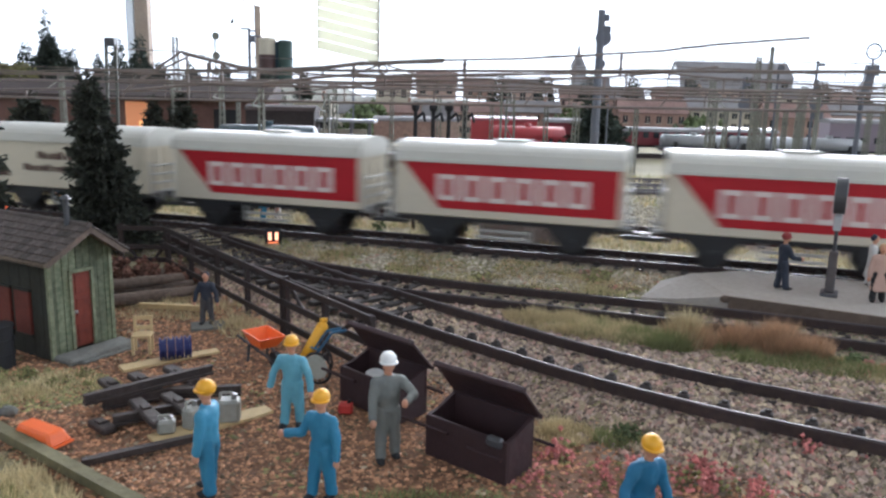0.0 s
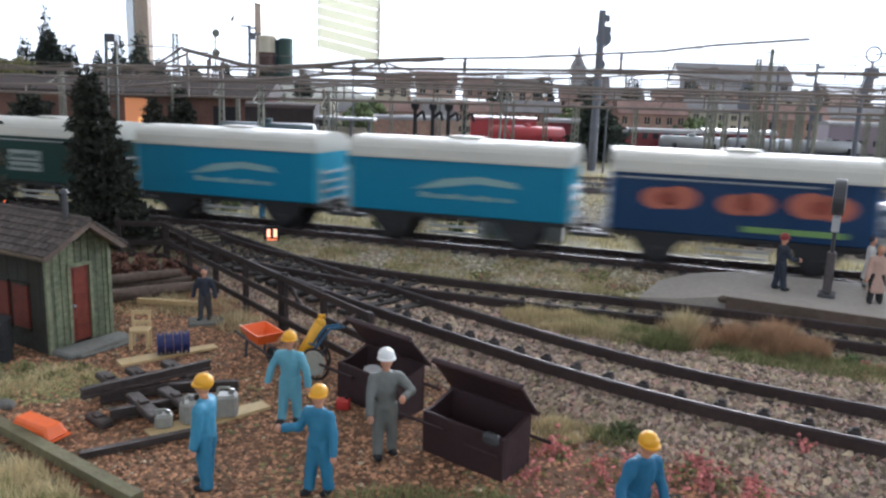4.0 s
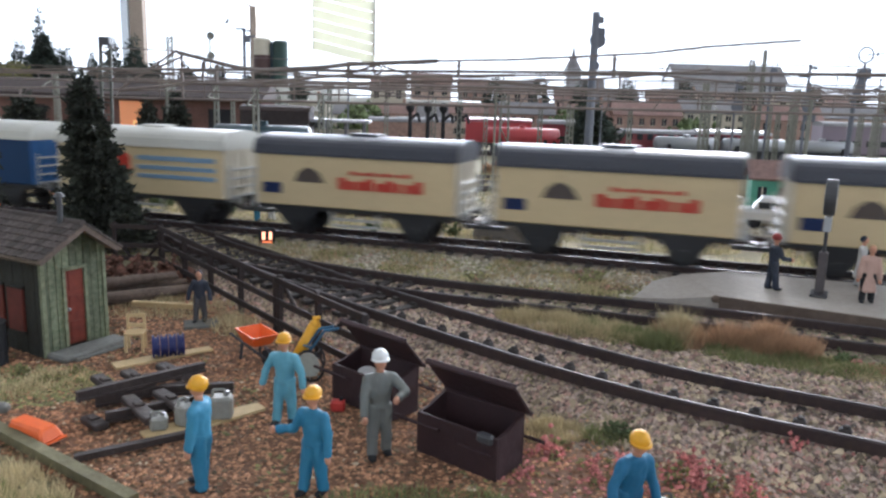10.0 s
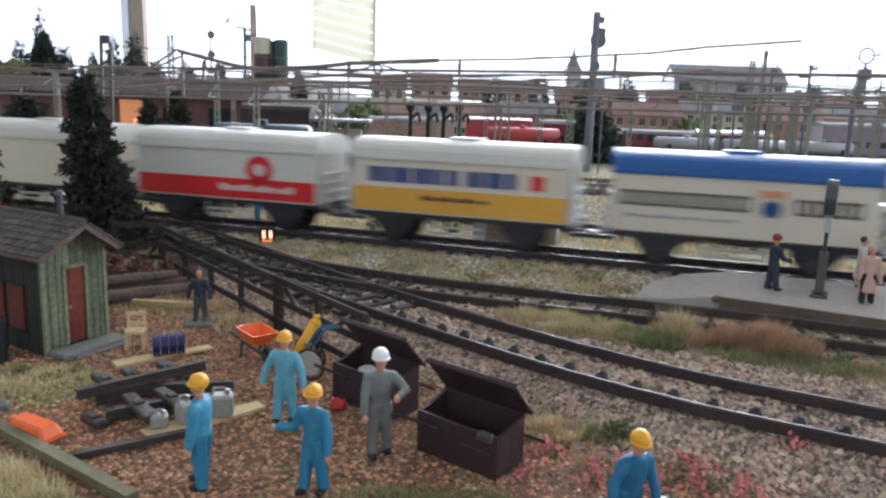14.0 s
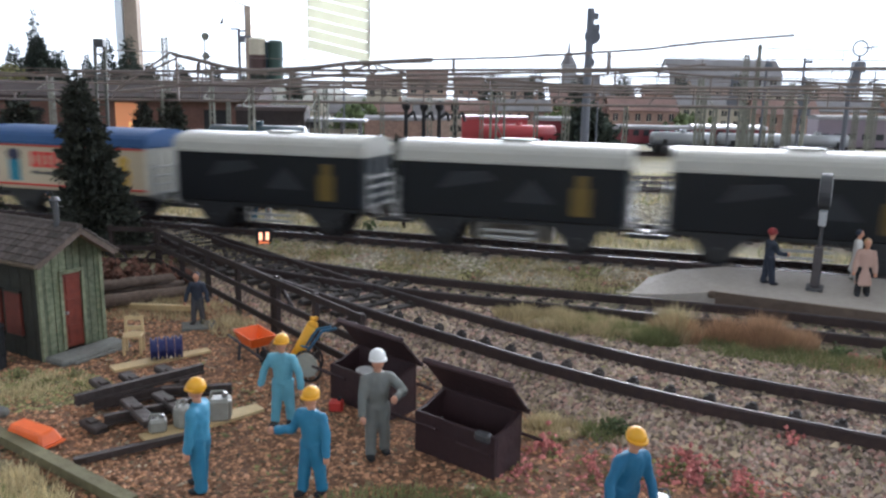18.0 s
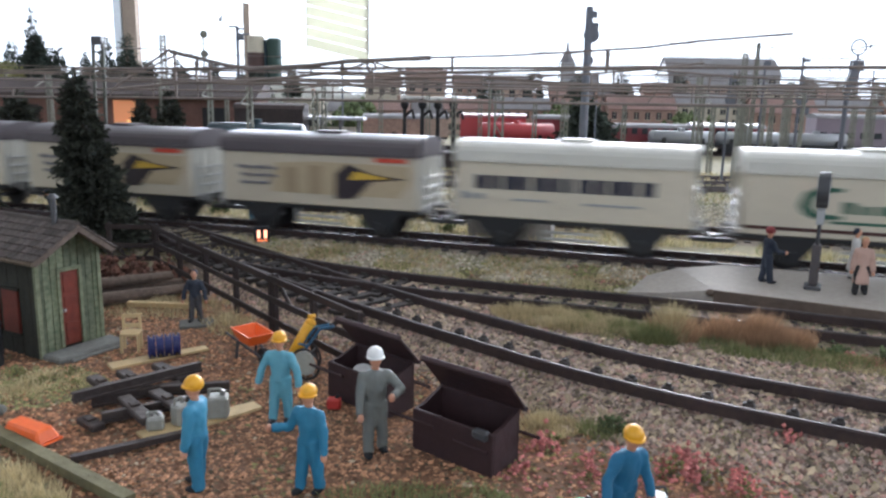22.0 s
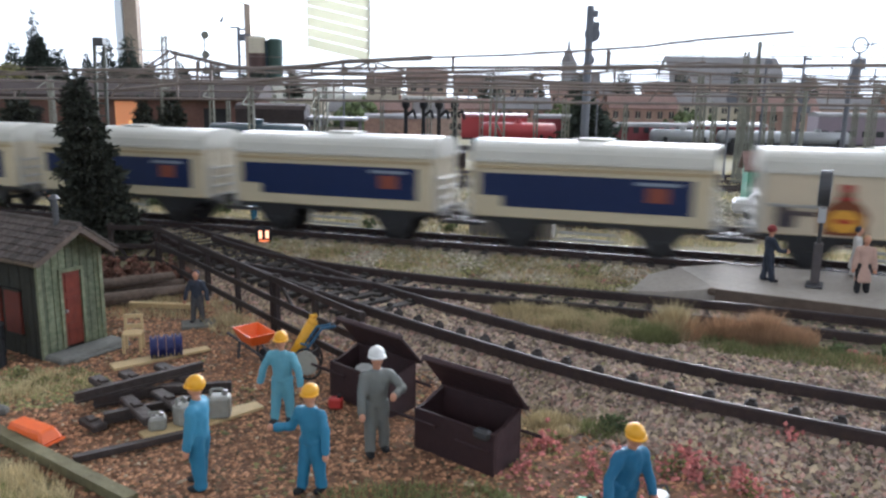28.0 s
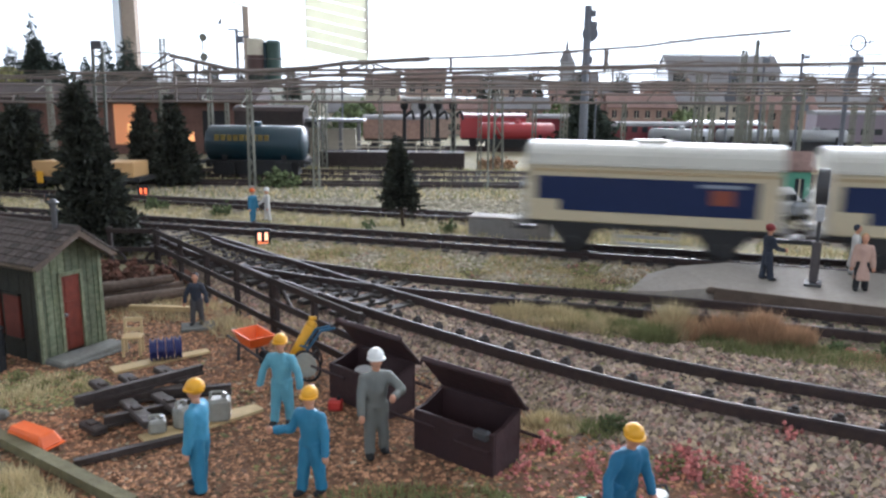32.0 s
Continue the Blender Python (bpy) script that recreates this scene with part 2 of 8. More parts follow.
M_brick2 = mat("pale_brick_paint", (0.56, 0.41, 0.33), 0.85, size=3, vary=0.35, bump=0.3)
M_roofdark = mat("dark_slate_roof", (0.24, 0.23, 0.235), 0.8, size=3, vary=0.35, bump=0.3)
M_roofred = mat("red_tile_roof", (0.32, 0.20, 0.17), 0.8, size=3, vary=0.45, bump=0.3)
M_brownwall = mat("brown_shed_wall", (0.21, 0.11, 0.085), 0.85, size=3, vary=0.35, bump=0.3)
M_cream = plastic("cream_wall_paint", (0.60, 0.54, 0.42), 0.7, 0.2)
M_pane = plastic("dark_window_pane", (0.03, 0.035, 0.04), 0.15)
M_tankgreen = plastic("dark_petrol_tank_paint", (0.010, 0.036, 0.050), 0.42)
M_tankgrey = plastic("grey_tank_paint", (0.34, 0.35, 0.36), 0.4)
M_redwagon = plastic("bright_red_wagon_paint", (0.45, 0.05, 0.055), 0.5)
M_darkred = plastic("dark_red_coach_paint", (0.20, 0.03, 0.04), 0.4)
M_tower = mat("dark_tower_paint", (0.10, 0.105, 0.085), 0.6, metal=0.2, size=2, vary=0.35, bump=0.15)
# signal grey lightened in place of haze
M_signal = plastic("blue_grey_signal_paint", (0.16, 0.17, 0.20), 0.55, 0.25)
M_tan = plastic("tan_load", (0.60, 0.36, 0.15), 0.6)
M_rampwall = mat("dark_brown_ramp", (0.06, 0.045, 0.042), 0.85, size=3, vary=0.4, bump=0.4)
M_hill = mat("far_brown_hill", (0.24, 0.235, 0.19), 0.95, size=8, vary=0.5, bump=0.8)
M_wallpaint = mat("white_room_wall", (0.72, 0.71, 0.68), 0.9, size=30, vary=0.08, bump=0.1)
M_floor = mat("grey_room_floor", (0.22, 0.21, 0.20), 0.6, size=30, vary=0.2, bump=0.1)
M_frame = mat("brown_window_frame", (0.30, 0.235, 0.18), 0.6, size=20, vary=0.2, bump=0.1)
M_frame_w = mat("white_window_frame", (0.70, 0.74, 0.78), 0.5, size=20, vary=0.1, bump=0.1)
M_blind = mat("pale_blind_slat", (0.85, 0.82, 0.68), 0.7, size=20, vary=0.05, bump=0.1)


def let_through(m, color, share):
    """Thin stuff that passes some light."""
    t = m.node_tree
    veil, mixed = t.nodes.new("ShaderNodeBsdfTranslucent"), t.nodes.new("ShaderNodeMixShader")
    veil.inputs["Color"].default_value = (*color, 1)
    mixed.inputs[0].default_value = share
    t.links.new(t.nodes["Principled BSDF"].outputs[0], mixed.inputs[1])
    t.links.new(veil.outputs[0], mixed.inputs[2])
    t.links.new(mixed.outputs[0], t.nodes["Material Output"].inputs[0])


let_through(M_blind, (0.30, 0.295, 0.245), 0.75)
let_through(M_grass_dry, (0.62, 0.50, 0.27), 0.3)
let_through(M_grass_green, (0.26, 0.30, 0.12), 0.3)
let_through(M_grass_rust, (0.56, 0.34, 0.20), 0.35)
M_table = mat("plywood_table", (0.42, 0.30, 0.18), 0.7, size=12, vary=0.25, bump=0.2)
M_glass = glass("clear_pane")
M_sky = glow("overcast_sky_backdrop", (0.93, 0.97, 1.0), 1.6)


# ---------------------------------------------------------------- mesh helpers (all in millimetres)
def box(bm, x, y, z, sx, sy, sz, m=None, bevel=0.0):
    """A block centred on x, y with its underside at z."""
    r = bmesh.ops.create_cube(bm, size=1.0)
    vs = r["verts"]
    for v in vs:
        v.co = Vector((x + v.co.x * sx, y + v.co.y * sy, z + (v.co.z + 0.5) * sz))
    if bevel:
        es = list({e for v in vs for e in v.link_edges})
        vs = [v for v in bmesh.ops.bevel(bm, geom=es, offset=bevel, segments=1, affect="EDGES")["verts"]]
    if m is not None:
        bmesh.ops.transform(bm, matrix=m, verts=vs)
    return vs


def rod(bm, a, b, r0, r1=None, n=8):
    """A round bar from a to b."""
    a, b = Vector(a), Vector(b)
    d = b - a
    q = d.to_track_quat("Z", "Y").to_matrix().to_4x4()
    m = Matrix.Translation((a + b) / 2) @ q
    return bmesh.ops.create_cone(bm, cap_ends=True, segments=n, radius1=r0, radius2=r0 if r1 is None else r1, depth=d.length, matrix=m)["verts"]


def ball(bm, c, rx, ry=None, rz=None, n=10, m=None):
    mm = Matrix.Translation(c) @ (m or Matrix()) @ Matrix.Diagonal((rx, ry or rx, rz or rx, 1))
    return bmesh.ops.create_uvsphere(bm, u_segments=n, v_segments=max(4, n * 2 // 3), radius=1.0, matrix=mm)["verts"]


def prism(bm, pts, depth, m=None):
    """A flat outline in the x-z plane, given depth along y (from -depth/2 to depth/2)."""
    lo = [bm.verts.new((x, -depth / 2, z)) for x, z in pts]
    hi = [bm.verts.new((x, depth / 2, z)) for x, z in pts]
    n = len(pts)
    bm.faces.new(lo)
    bm.faces.new(hi[::-1])
    for i in range(n):
        bm.faces.new((lo[i], hi[i], hi[(i + 1) % n], lo[(i + 1) % n]))
    bmesh.ops.recalc_face_normals(bm, faces=bm.faces[:])
    if m is not None:
        bmesh.ops.transform(bm, matrix=m, verts=lo + hi)
    return lo + hi


def mesh_of(name, bm, mats, smooth=False):
    bmesh.ops.scale(bm, vec=(MM, MM, MM), verts=bm.verts)
    me = bpy.data.meshes.new(name)
    bm.to_mesh(me)
    bm.free()
    for m in (mats if isinstance(mats, (list, tuple)) else [mats]):
        me.materials.append(m)
    if smooth:
        me.shade_smooth()
    return me


def part(name, bm, material, parent, label="", m=None, smooth=False):
    """Links a bmesh as one mesh object under a thing or a part."""
    ob = new(name, mesh_of(name, bm, material, smooth))
    ob.parent = parent
    if m is not None:
        ob.matrix_basis = m
    if label:
        tagged(ob, label)
    return ob


def again(ob, m):
    """The same piece once more, on the same mesh and under the same thing."""
    o = new(ob.name.split(".")[0], ob.data)
    o.parent = ob.parent
    o.matrix_basis = m
    return o


def thing(name, m, label, category, group="", kind=""):
    ob = new(name)
    ob.empty_display_size = 0.005
    ob.matrix_basis = m
    return tagged(ob, label, category, group, kind)


def single(name, bm, material, m, label, category, group="", kind="", smooth=False):
    ob = new(name, mesh_of(name, bm, material, smooth))
    ob.matrix_basis = m
    return tagged(ob, label, category, group, kind)


def raw(name, verts, faces, material):
    """A mesh from arrays in millimetres."""
    me = bpy.data.meshes.new(name)
    v = np.asarray(verts, float) * MM
    me.from_pydata(v.tolist(), [], faces)
    me.materials.append(material)
    return new(name, me)


def hoop(bm, c, radius, thick, n=20):
    """A round ring in the x-z plane round c."""
    c = Vector(c)
    ring = [[bm.verts.new(c + Vector(((radius + thick * math.cos(b)) * math.cos(a), thick * math.sin(b), (radius + thick * math.cos(b)) * math.sin(a)))) for b in (0, 1.571, 3.142, 4.712)] for a in np.arange(n) * 6.28319 / n]
    for i in range(n):
        for k in range(4):
            bm.faces.new((ring[i][k], ring[i][(k + 1) % 4], ring[(i + 1) % n][(k + 1) % 4], ring[(i + 1) % n][k]))


def bm_new():
    return bmesh.new()


def spline(pts, step=2.0):
    """Points every `step` mm along a smooth line through pts: rows of x, y, heading."""
    p = [np.array(q, float) for q in pts]
    p = [2 * p[0] - p[1]] + p + [2 * p[-1] - p[-2]]
    dense = []
    for i in range(1, len(p) - 2):
        for u in np.linspace(0, 1, 60, endpoint=False):
            a, b, c, d = p[i - 1], p[i], p[i + 1], p[i + 2]
            dense.append(0.5 * (2 * b + (c - a) * u + (2 * a - 5 * b + 4 * c - d) * u * u + (3 * b - a - 3 * c + d) * u ** 3))
    dense.append(p[-2])
    dense = np.array(dense)
    s = np.concatenate([[0], np.cumsum(np.linalg.norm(np.diff(dense, axis=0), axis=1))])
    out = []
    for k in np.arange(0, s[-1], step):
        x, y = np.interp(k, s, dense[:, 0]), np.interp(k, s, dense[:, 1])
        x2, y2 = np.interp(k + 0.5, s, dense[:, 0]), np.interp(k + 0.5, s, dense[:, 1])
        x1, y1 = np.interp(k - 0.5, s, dense[:, 0]), np.interp(k - 0.5, s, dense[:, 1])
        out.append((x, y, math.atan2(y2 - y1, x2 - x1)))
    return out


# ---------------------------------------------------------------- the plan
RAIL = 7.0                                   # rail head above the yard
BED = 4.3                                    # ballast top
LINE = radians(-17.0)                        # heading of the main line
ALONG, ACROSS = Vector((math.cos(LINE), math.sin(LINE))), Vector((-math.sin(LINE), math.cos(LINE)))
ORIGIN = Vector((0.0, 313.0))                # a point on the main line's centre
STRAIGHT, RADIUS = 715.0, 500.0
LAP = 4 * STRAIGHT + 2 * math.pi * RADIUS


def on_line(s):
    """Place and heading on the main line's oval, s mm past ORIGIN (it turns to the right at both ends)."""
    s = (s + STRAIGHT) % LAP - STRAIGHT
    arc = math.pi * RADIUS
    if s <= STRAIGHT:
        u, v, h = s, 0.0, 0.0
    elif s <= STRAIGHT + arc:
        a = (s - STRAIGHT) / RADIUS
        u, v, h = STRAIGHT + RADIUS * math.sin(a), -RADIUS * (1 - math.cos(a)), -a
    elif s <= 3 * STRAIGHT + arc:
        u, v, h = STRAIGHT - (s - STRAIGHT - arc), -2 * RADIUS, -math.pi
    else:
        a = (s - 3 * STRAIGHT - arc) / RADIUS
        u, v, h = -STRAIGHT - RADIUS * math.sin(a), -2 * RADIUS + RADIUS * (1 - math.cos(a)), -math.pi - a
    p = ORIGIN + ALONG * u + ACROSS * v
    return p.x, p.y, LINE + h


SIDING = [(-150, 355), (-118, 322), (-88, 291), (-38.5, 236), (9, 188.5), (44, 158.5), (79.5, 137.5), (134, 111), (250, 66), (420, 10)]
LOOP = [(-150, 355), (-118, 322), (-90, 288), (-63, 264), (-20, 241), (18, 227), (52, 216.5), (84, 206), (119, 192), (200, 160), (420, 80)]
SIDING_PTS, LOOP_PTS = spline(SIDING), spline(LOOP)
EDGE = np.array([(x + 17 * math.sin(h), y - 17 * math.cos(h)) for x, y, h in SIDING_PTS])


def ground_z(x, y):
    """Yard at 0, a slope of ballast, then the track bed."""
    ex = np.interp(x, EDGE[:, 0], EDGE[:, 1])
    d = (y - ex) * 0.75
    k = min(1.0, max(0.0, (d + 3) / 13.0))
    k = k * k * (3 - 2 * k)
    z = (BED - 0.25) * k
    if x < 20:
        z += 3.5 * max(0.0, min(1.0, (128 - y - 0.62 * (x + 83)) / 35)) * max(0, min(1, (-25 - x) / 30))
    z += 0.55 * noise.noise((x * 0.06, y * 0.06, 0.3)) * (1.0 if k < 0.5 else 0.35)
    return z - 0.2

# ---------------------------------------------------------------- room
def slab(name, x0, x1, y0, y1, z0, z1, material, label="", category="", kind="structure"):
    """A plain block of the building, in metres."""
    bm = bm_new()
    box(bm, (x0 + x1) * 500, (y0 + y1) * 500, z0 * 1000, (x1 - x0) * 1000, (y1 - y0) * 1000, (z1 - z0) * 1000)
    return single(name, bm, material, Matrix(), label or name.replace("_", " "), category or name.split("_")[0], kind=kind)


slab("floor", -4.2, 4.2, -3.2, 5.2, -1.0, -0.9, M_floor, "grey smooth floor of the exhibition room")
slab("ceiling", -4.2, 4.2, -3.2, 5.2, 2.3, 2.4, M_wallpaint, "white painted room ceiling")
# each wall: a parapet below its window band and a lintel above it
# south, east and west windows are out of view, added to admit fill light
for nm, (x0, x1, y0, y1), sill, head in (
        ("wall_north", (-4.2, 4.2, 5.0, 5.2), 0.05, 2.15), ("wall_south", (-4.2, 4.2, -3.2, -3.0), 0.4, 2.15),
        ("wall_east", (4.0, 4.2, -3.0, 5.0), 0.35, 2.15), ("wall_west", (-4.2, -4.0, -3.0, 5.0), 0.35, 2.15)):
    slab(nm, x0, x1, y0, y1, -0.9, sill, M_wallpaint, "white wall below a band of windows", "wall")
    slab(nm + "_lintel", x0, x1, y0, y1, head, 2.3, M_wallpaint, "white wall above a band of windows", "wall")
    wide = x1 - x0 > y1 - y0
    pane = slab(nm.replace("wall", "window"), *((x0, x1, (y0 + y1) / 2 - .005, (y0 + y1) / 2 + .005) if wide else ((x0 + x1) / 2 - .005, (x0 + x1) / 2 + .005, y0, y1)),
                sill, head, M_glass, "clear window pane against a bright sky", "window")
    pane.visible_shadow = False
for x, w, m in ((-2.0, 0.085, M_frame), (-2.075, 0.045, M_frame_w), (-3.6, 0.09, M_frame)):
    slab("window_post", x - w / 2, x + w / 2, 4.93, 4.995, 0.05, 2.15, m, "upright post of the bright window", "window frame")
slab("window_post", -1.28, -1.24, 4.93, 4.995, 0.05, 0.625, M_frame, "short upright post of the bright window", "window frame")
bm = bm_new()
rod(bm, (-1262, 4960, 622), (-1560, 4960, 735), 5, n=6)
single("window_stay", bm, M_frame, Matrix(), "thin sloping stay bar at the window", "window stay", kind="structure")
bm = bm_new()
prism(bm, [(-14, -24), (12, -20), (16, 26), (2, 4)], 2, Matrix.Translation((-1473, 5094, 550)))
single("window_sticker", bm, M_darkgrey, Matrix(), "small dark bird-shaped sticker on the window", "sticker")
slab("backdrop", -9, 9, 7.0, 7.02, -2, 2.0, M_sky, "bright white overcast sky outside", "sky")
# a pale roller blind of slats in the far window
bl = thing("window_blind", pose(-0.685, 4.90, 0.33), "pale cream slatted blind hanging in the window", "blind")
bm = bm_new()
box(bm, 0, 0, 0, 396, 6, 55)
sl = part("slat", bm, M_blind, bl, m=pose(0, 0, 0, 0, 12))
for i in range(1, 29):
    again(sl, pose(0, 0, 0.064 * i, 0, 12))
for sx in (-190, 195):
    bm = bm_new()
    box(bm, sx, 9, -4, 16 if sx > 0 else 6, 9, 1980)
    part("side_rail", bm, M_frame if sx > 0 else M_blind, bl)

# table top under the whole layout
tb = thing("layout_table", Matrix(), "plywood layout table on square wooden legs", "table")
bm = bm_new()
box(bm, 0, 300, -60, 3300, 3300, 40, bevel=3)
part("table_top", bm, M_table, tb)
for x in (-1500, 1500):
    for y in (-1200, 1800):
        bm = bm_new()
        box(bm, x, y, -900, 70, 70, 840)
        part("leg", bm, M_table, tb)


# ---------------------------------------------------------------- ground
def axis(lo, hi, flo, fhi, fine, coarse):
    a = list(np.arange(lo, flo, coarse)) + list(np.arange(flo, fhi, fine)) + list(np.arange(fhi, hi + 1, coarse))
    return a


gx, gy = axis(-1600, 1600, -260, 240, 3.0, 67.0), axis(-1300, 1900, 60, 420, 3.0, 80.0)
verts = [(x, y, ground_z(x, y)) for y in gy for x in gx]
nx = len(gx)
faces = [(j * nx + i, j * nx + i + 1, (j + 1) * nx + i + 1, (j + 1) * nx + i) for j in range(len(gy) - 1) for i in range(nx - 1)]
ground = tagged(raw("ground", verts, faces, M_ground), "brown and tan scatter-covered model ground", "ground", kind="structure")
ground.data.shade_smooth()
ground.data.materials.append(M_yard)
ground.data.materials.append(M_bankground)


def edge_y(x):
    return float(np.interp(x, EDGE[:, 0], EDGE[:, 1]))


for poly in ground.data.polygons:
    cx, cy = poly.center.x * 1000 + 4 * noise.noise(poly.center * 60), poly.center.y * 1000 + 4 * noise.noise(poly.center * 70)
    d = cy - edge_y(cx)
    if -108 < cx < 85 and 60 < cy < 262 and d < 1 and not (cx < -45 and 128 - cy - 0.62 * (cx + 83) > 0) and not (cx > 20 and cy < 140 and d > -16):
        poly.material_index = 1
    elif -110 < cx < 240 and -16 < d < 36:
        poly.material_index = 2


# ---------------------------------------------------------------- tracks
def rail_mesh(pts, off, h0, h1, w, z0):
    """A rail section swept along the centre line, off mm to its left."""
    v, f = [], []
    for x, y, a in pts:
        nx_, ny_ = -math.sin(a), math.cos(a)
        for o, z in ((-w, h0), (w, h0), (w, h1), (-w, h1)):
            v.append((x + nx_ * (off + o), y + ny_ * (off + o), z0 + z))
    for i in range(len(pts) - 1):
        for k in range(4):
            a, b = i * 4 + k, i * 4 + (k + 1) % 4
            f.append((a, b, b + 4, a + 4))
    f.append((3, 2, 1, 0))
    n = len(v) - 4
    f.append((n, n + 1, n + 2, n + 3))
    return v, f


def track(name, pts, gauge, label, near=lambda x, y: True, pitch=6.9, sunk=0.0, bed=True):
    tr = thing(name, Matrix(), label, "railway track", kind="structure")
    for side in (-1, 1):
        for nm, h0, h1, w, m in (("rail_web", -2.6, -0.4, 0.62, M_rail), ("rail_head", -0.4, 0.0, 0.42, M_railtop)):
            v, f = rail_mesh(pts, side * gauge / 2, h0, h1, w, RAIL)
            o = raw("rail" if nm == "rail_web" else "rail_head", v, f, m)
            o.parent = tr
    if bed:
        v = []
        for x, y, a in pts:
            nx_, ny_ = -math.sin(a), math.cos(a)
            for o_, z in ((-gauge / 2 - 9.5, BED - 0.6), (-gauge / 2 - 6, BED + 0.25), (gauge / 2 + 6, BED + 0.25), (gauge / 2 + 9.5, BED - 0.6)):
                v.append((x + nx_ * o_, y + ny_ * o_, z))
        f = [(i * 4 + k, i * 4 + k + 1, i * 4 + k + 5, i * 4 + k + 4) for i in range(len(pts) - 1) for k in range(3)]
        o = raw("ballast_bed", v, f, M_bed)
        o.parent = tr
    bm = bm_new()
    box(bm, 0, 0, 0, 2.9, gauge + (-0.6 if sunk else 13), 1.4, bevel=0.2)
    for sy in (-1, 1):
        box(bm, 0, sy * (gauge / 2 - 1.6), 1.3, 2.0, 1.7, 0.9, bevel=0.2)
        if not sunk:
            box(bm, 0, sy * (gauge / 2 + 1.5), 1.3, 1.8, 1.2, 0.7)
    if sunk:
        box(bm, 0, -gauge * 0.2, 1.2, 2.4, 2.0, 2.7, bevel=0.35)
        box(bm, 0.2, -gauge * 0.2, 3.7, 1.3, 1.1, 0.8, bevel=0.2)
    else:
        box(bm, 0, 0, 1.3, 1.2, 1.2, 0.9)
    me = mesh_of("sleeper", bm, M_sleeper)
    bm = bm_new()
    box(bm, 0, 0, 0, 3.2, gauge + 11, 1.4, bevel=0.2)
    for sy in (-1, 1):
        for off in (-1.6, 1.5):
            box(bm, 0, sy * (gauge / 2 + off), 1.3, 2.0, 1.5, 0.8, bevel=0.2)
    box(bm, 0, 0, 1.3, 1.5, 1.5, 1.1, bevel=0.2)
    open_me = mesh_of("sleeper", bm, M_sleeper)
    far_v, far_f = [], []
    d, last = 0.0, None
    for x, y, a in pts:
        if last is not None:
            d += math.hypot(x - last[0], y - last[1])
        last = (x, y)
        if d >= pitch or d == 0:
            d = 1e-6
            if near(x, y):
                lies_open = sunk and x < -14
                o = new("sleeper", open_me if lies_open else me)
                o.parent = tr
                o.matrix_basis = at(x, y, (3.5 + 0.04 * (d > 0) if name[0] == "s" else 3.44) if lies_open else 3.5 - sunk, 0, 0, math.degrees(a) + random.uniform(-1, 1))
            else:
                c, s_ = math.cos(a), math.sin(a)
                k = len(far_v)
                hw, hl = 1.45, gauge / 2 + 6.5
                for z in (3.5, 4.9):
                    for u, w in ((-hw, -hl), (hw, -hl), (hw, hl), (-hw, hl)):
                        far_v.append((x + u * c - w * s_, y + u * s_ + w * c, z))
                far_f += [(k + 4, k + 5, k + 6, k + 7), (k, k + 1, k + 5, k + 4), (k + 1, k + 2, k + 6, k + 5), (k + 2, k + 3, k + 7, k + 6), (k + 3, k, k + 4, k + 7)]
    if far_v:
        o = raw("far_sleepers", far_v, far_f, M_sleeper)
        o.parent = tr
        tagged(o, kind="stuff")
    return tr


main_pts = [on_line(s) for s in np.arange(-STRAIGHT, LAP - STRAIGHT + 4, 4.0)]
track("main_track", main_pts, 18.0, "dark model railway track of the main line oval", lambda x, y: -210 < x < 190 and y > 240)
track("siding_track", SIDING_PTS[22:], 18.8, "dark siding track curving past the work yard", lambda x, y: -95 < x < 120, sunk=1.35, bed=False)
track("loop_track", LOOP_PTS[34:], 17.4, "dark loop track branching off at the turnout", lambda x, y: -85 < x < 150, sunk=1.35, bed=False)
BACK = []
for nm, x0, y0, x1, y1 in (("back_track", -620, 566, 520, 232), ("yard_track", -700, 527, 700, 530), ("yard_track", -700, 575, 700, 562), ("yard_track", -700, 618, 700, 606), ("yard_track", -800, 905, 900, 905), ("yard_track", -800, 960, 900, 930)):
    L = math.hypot(x1 - x0, y1 - y0)
    a = math.atan2(y1 - y0, x1 - x0)
    pts = [(x0 + (x1 - x0) * k / L, y0 + (y1 - y0) * k / L, a) for k in np.arange(0, L, 8.0)]
    BACK.append(pts)
    track(nm, pts, 17.0, "dark straight track of the station yard", lambda x, y: -130 < x < 60 and y < 460)


# ---------------------------------------------------------------- loose scatter: chips, ballast, grass
rs = np.random.RandomState(4)


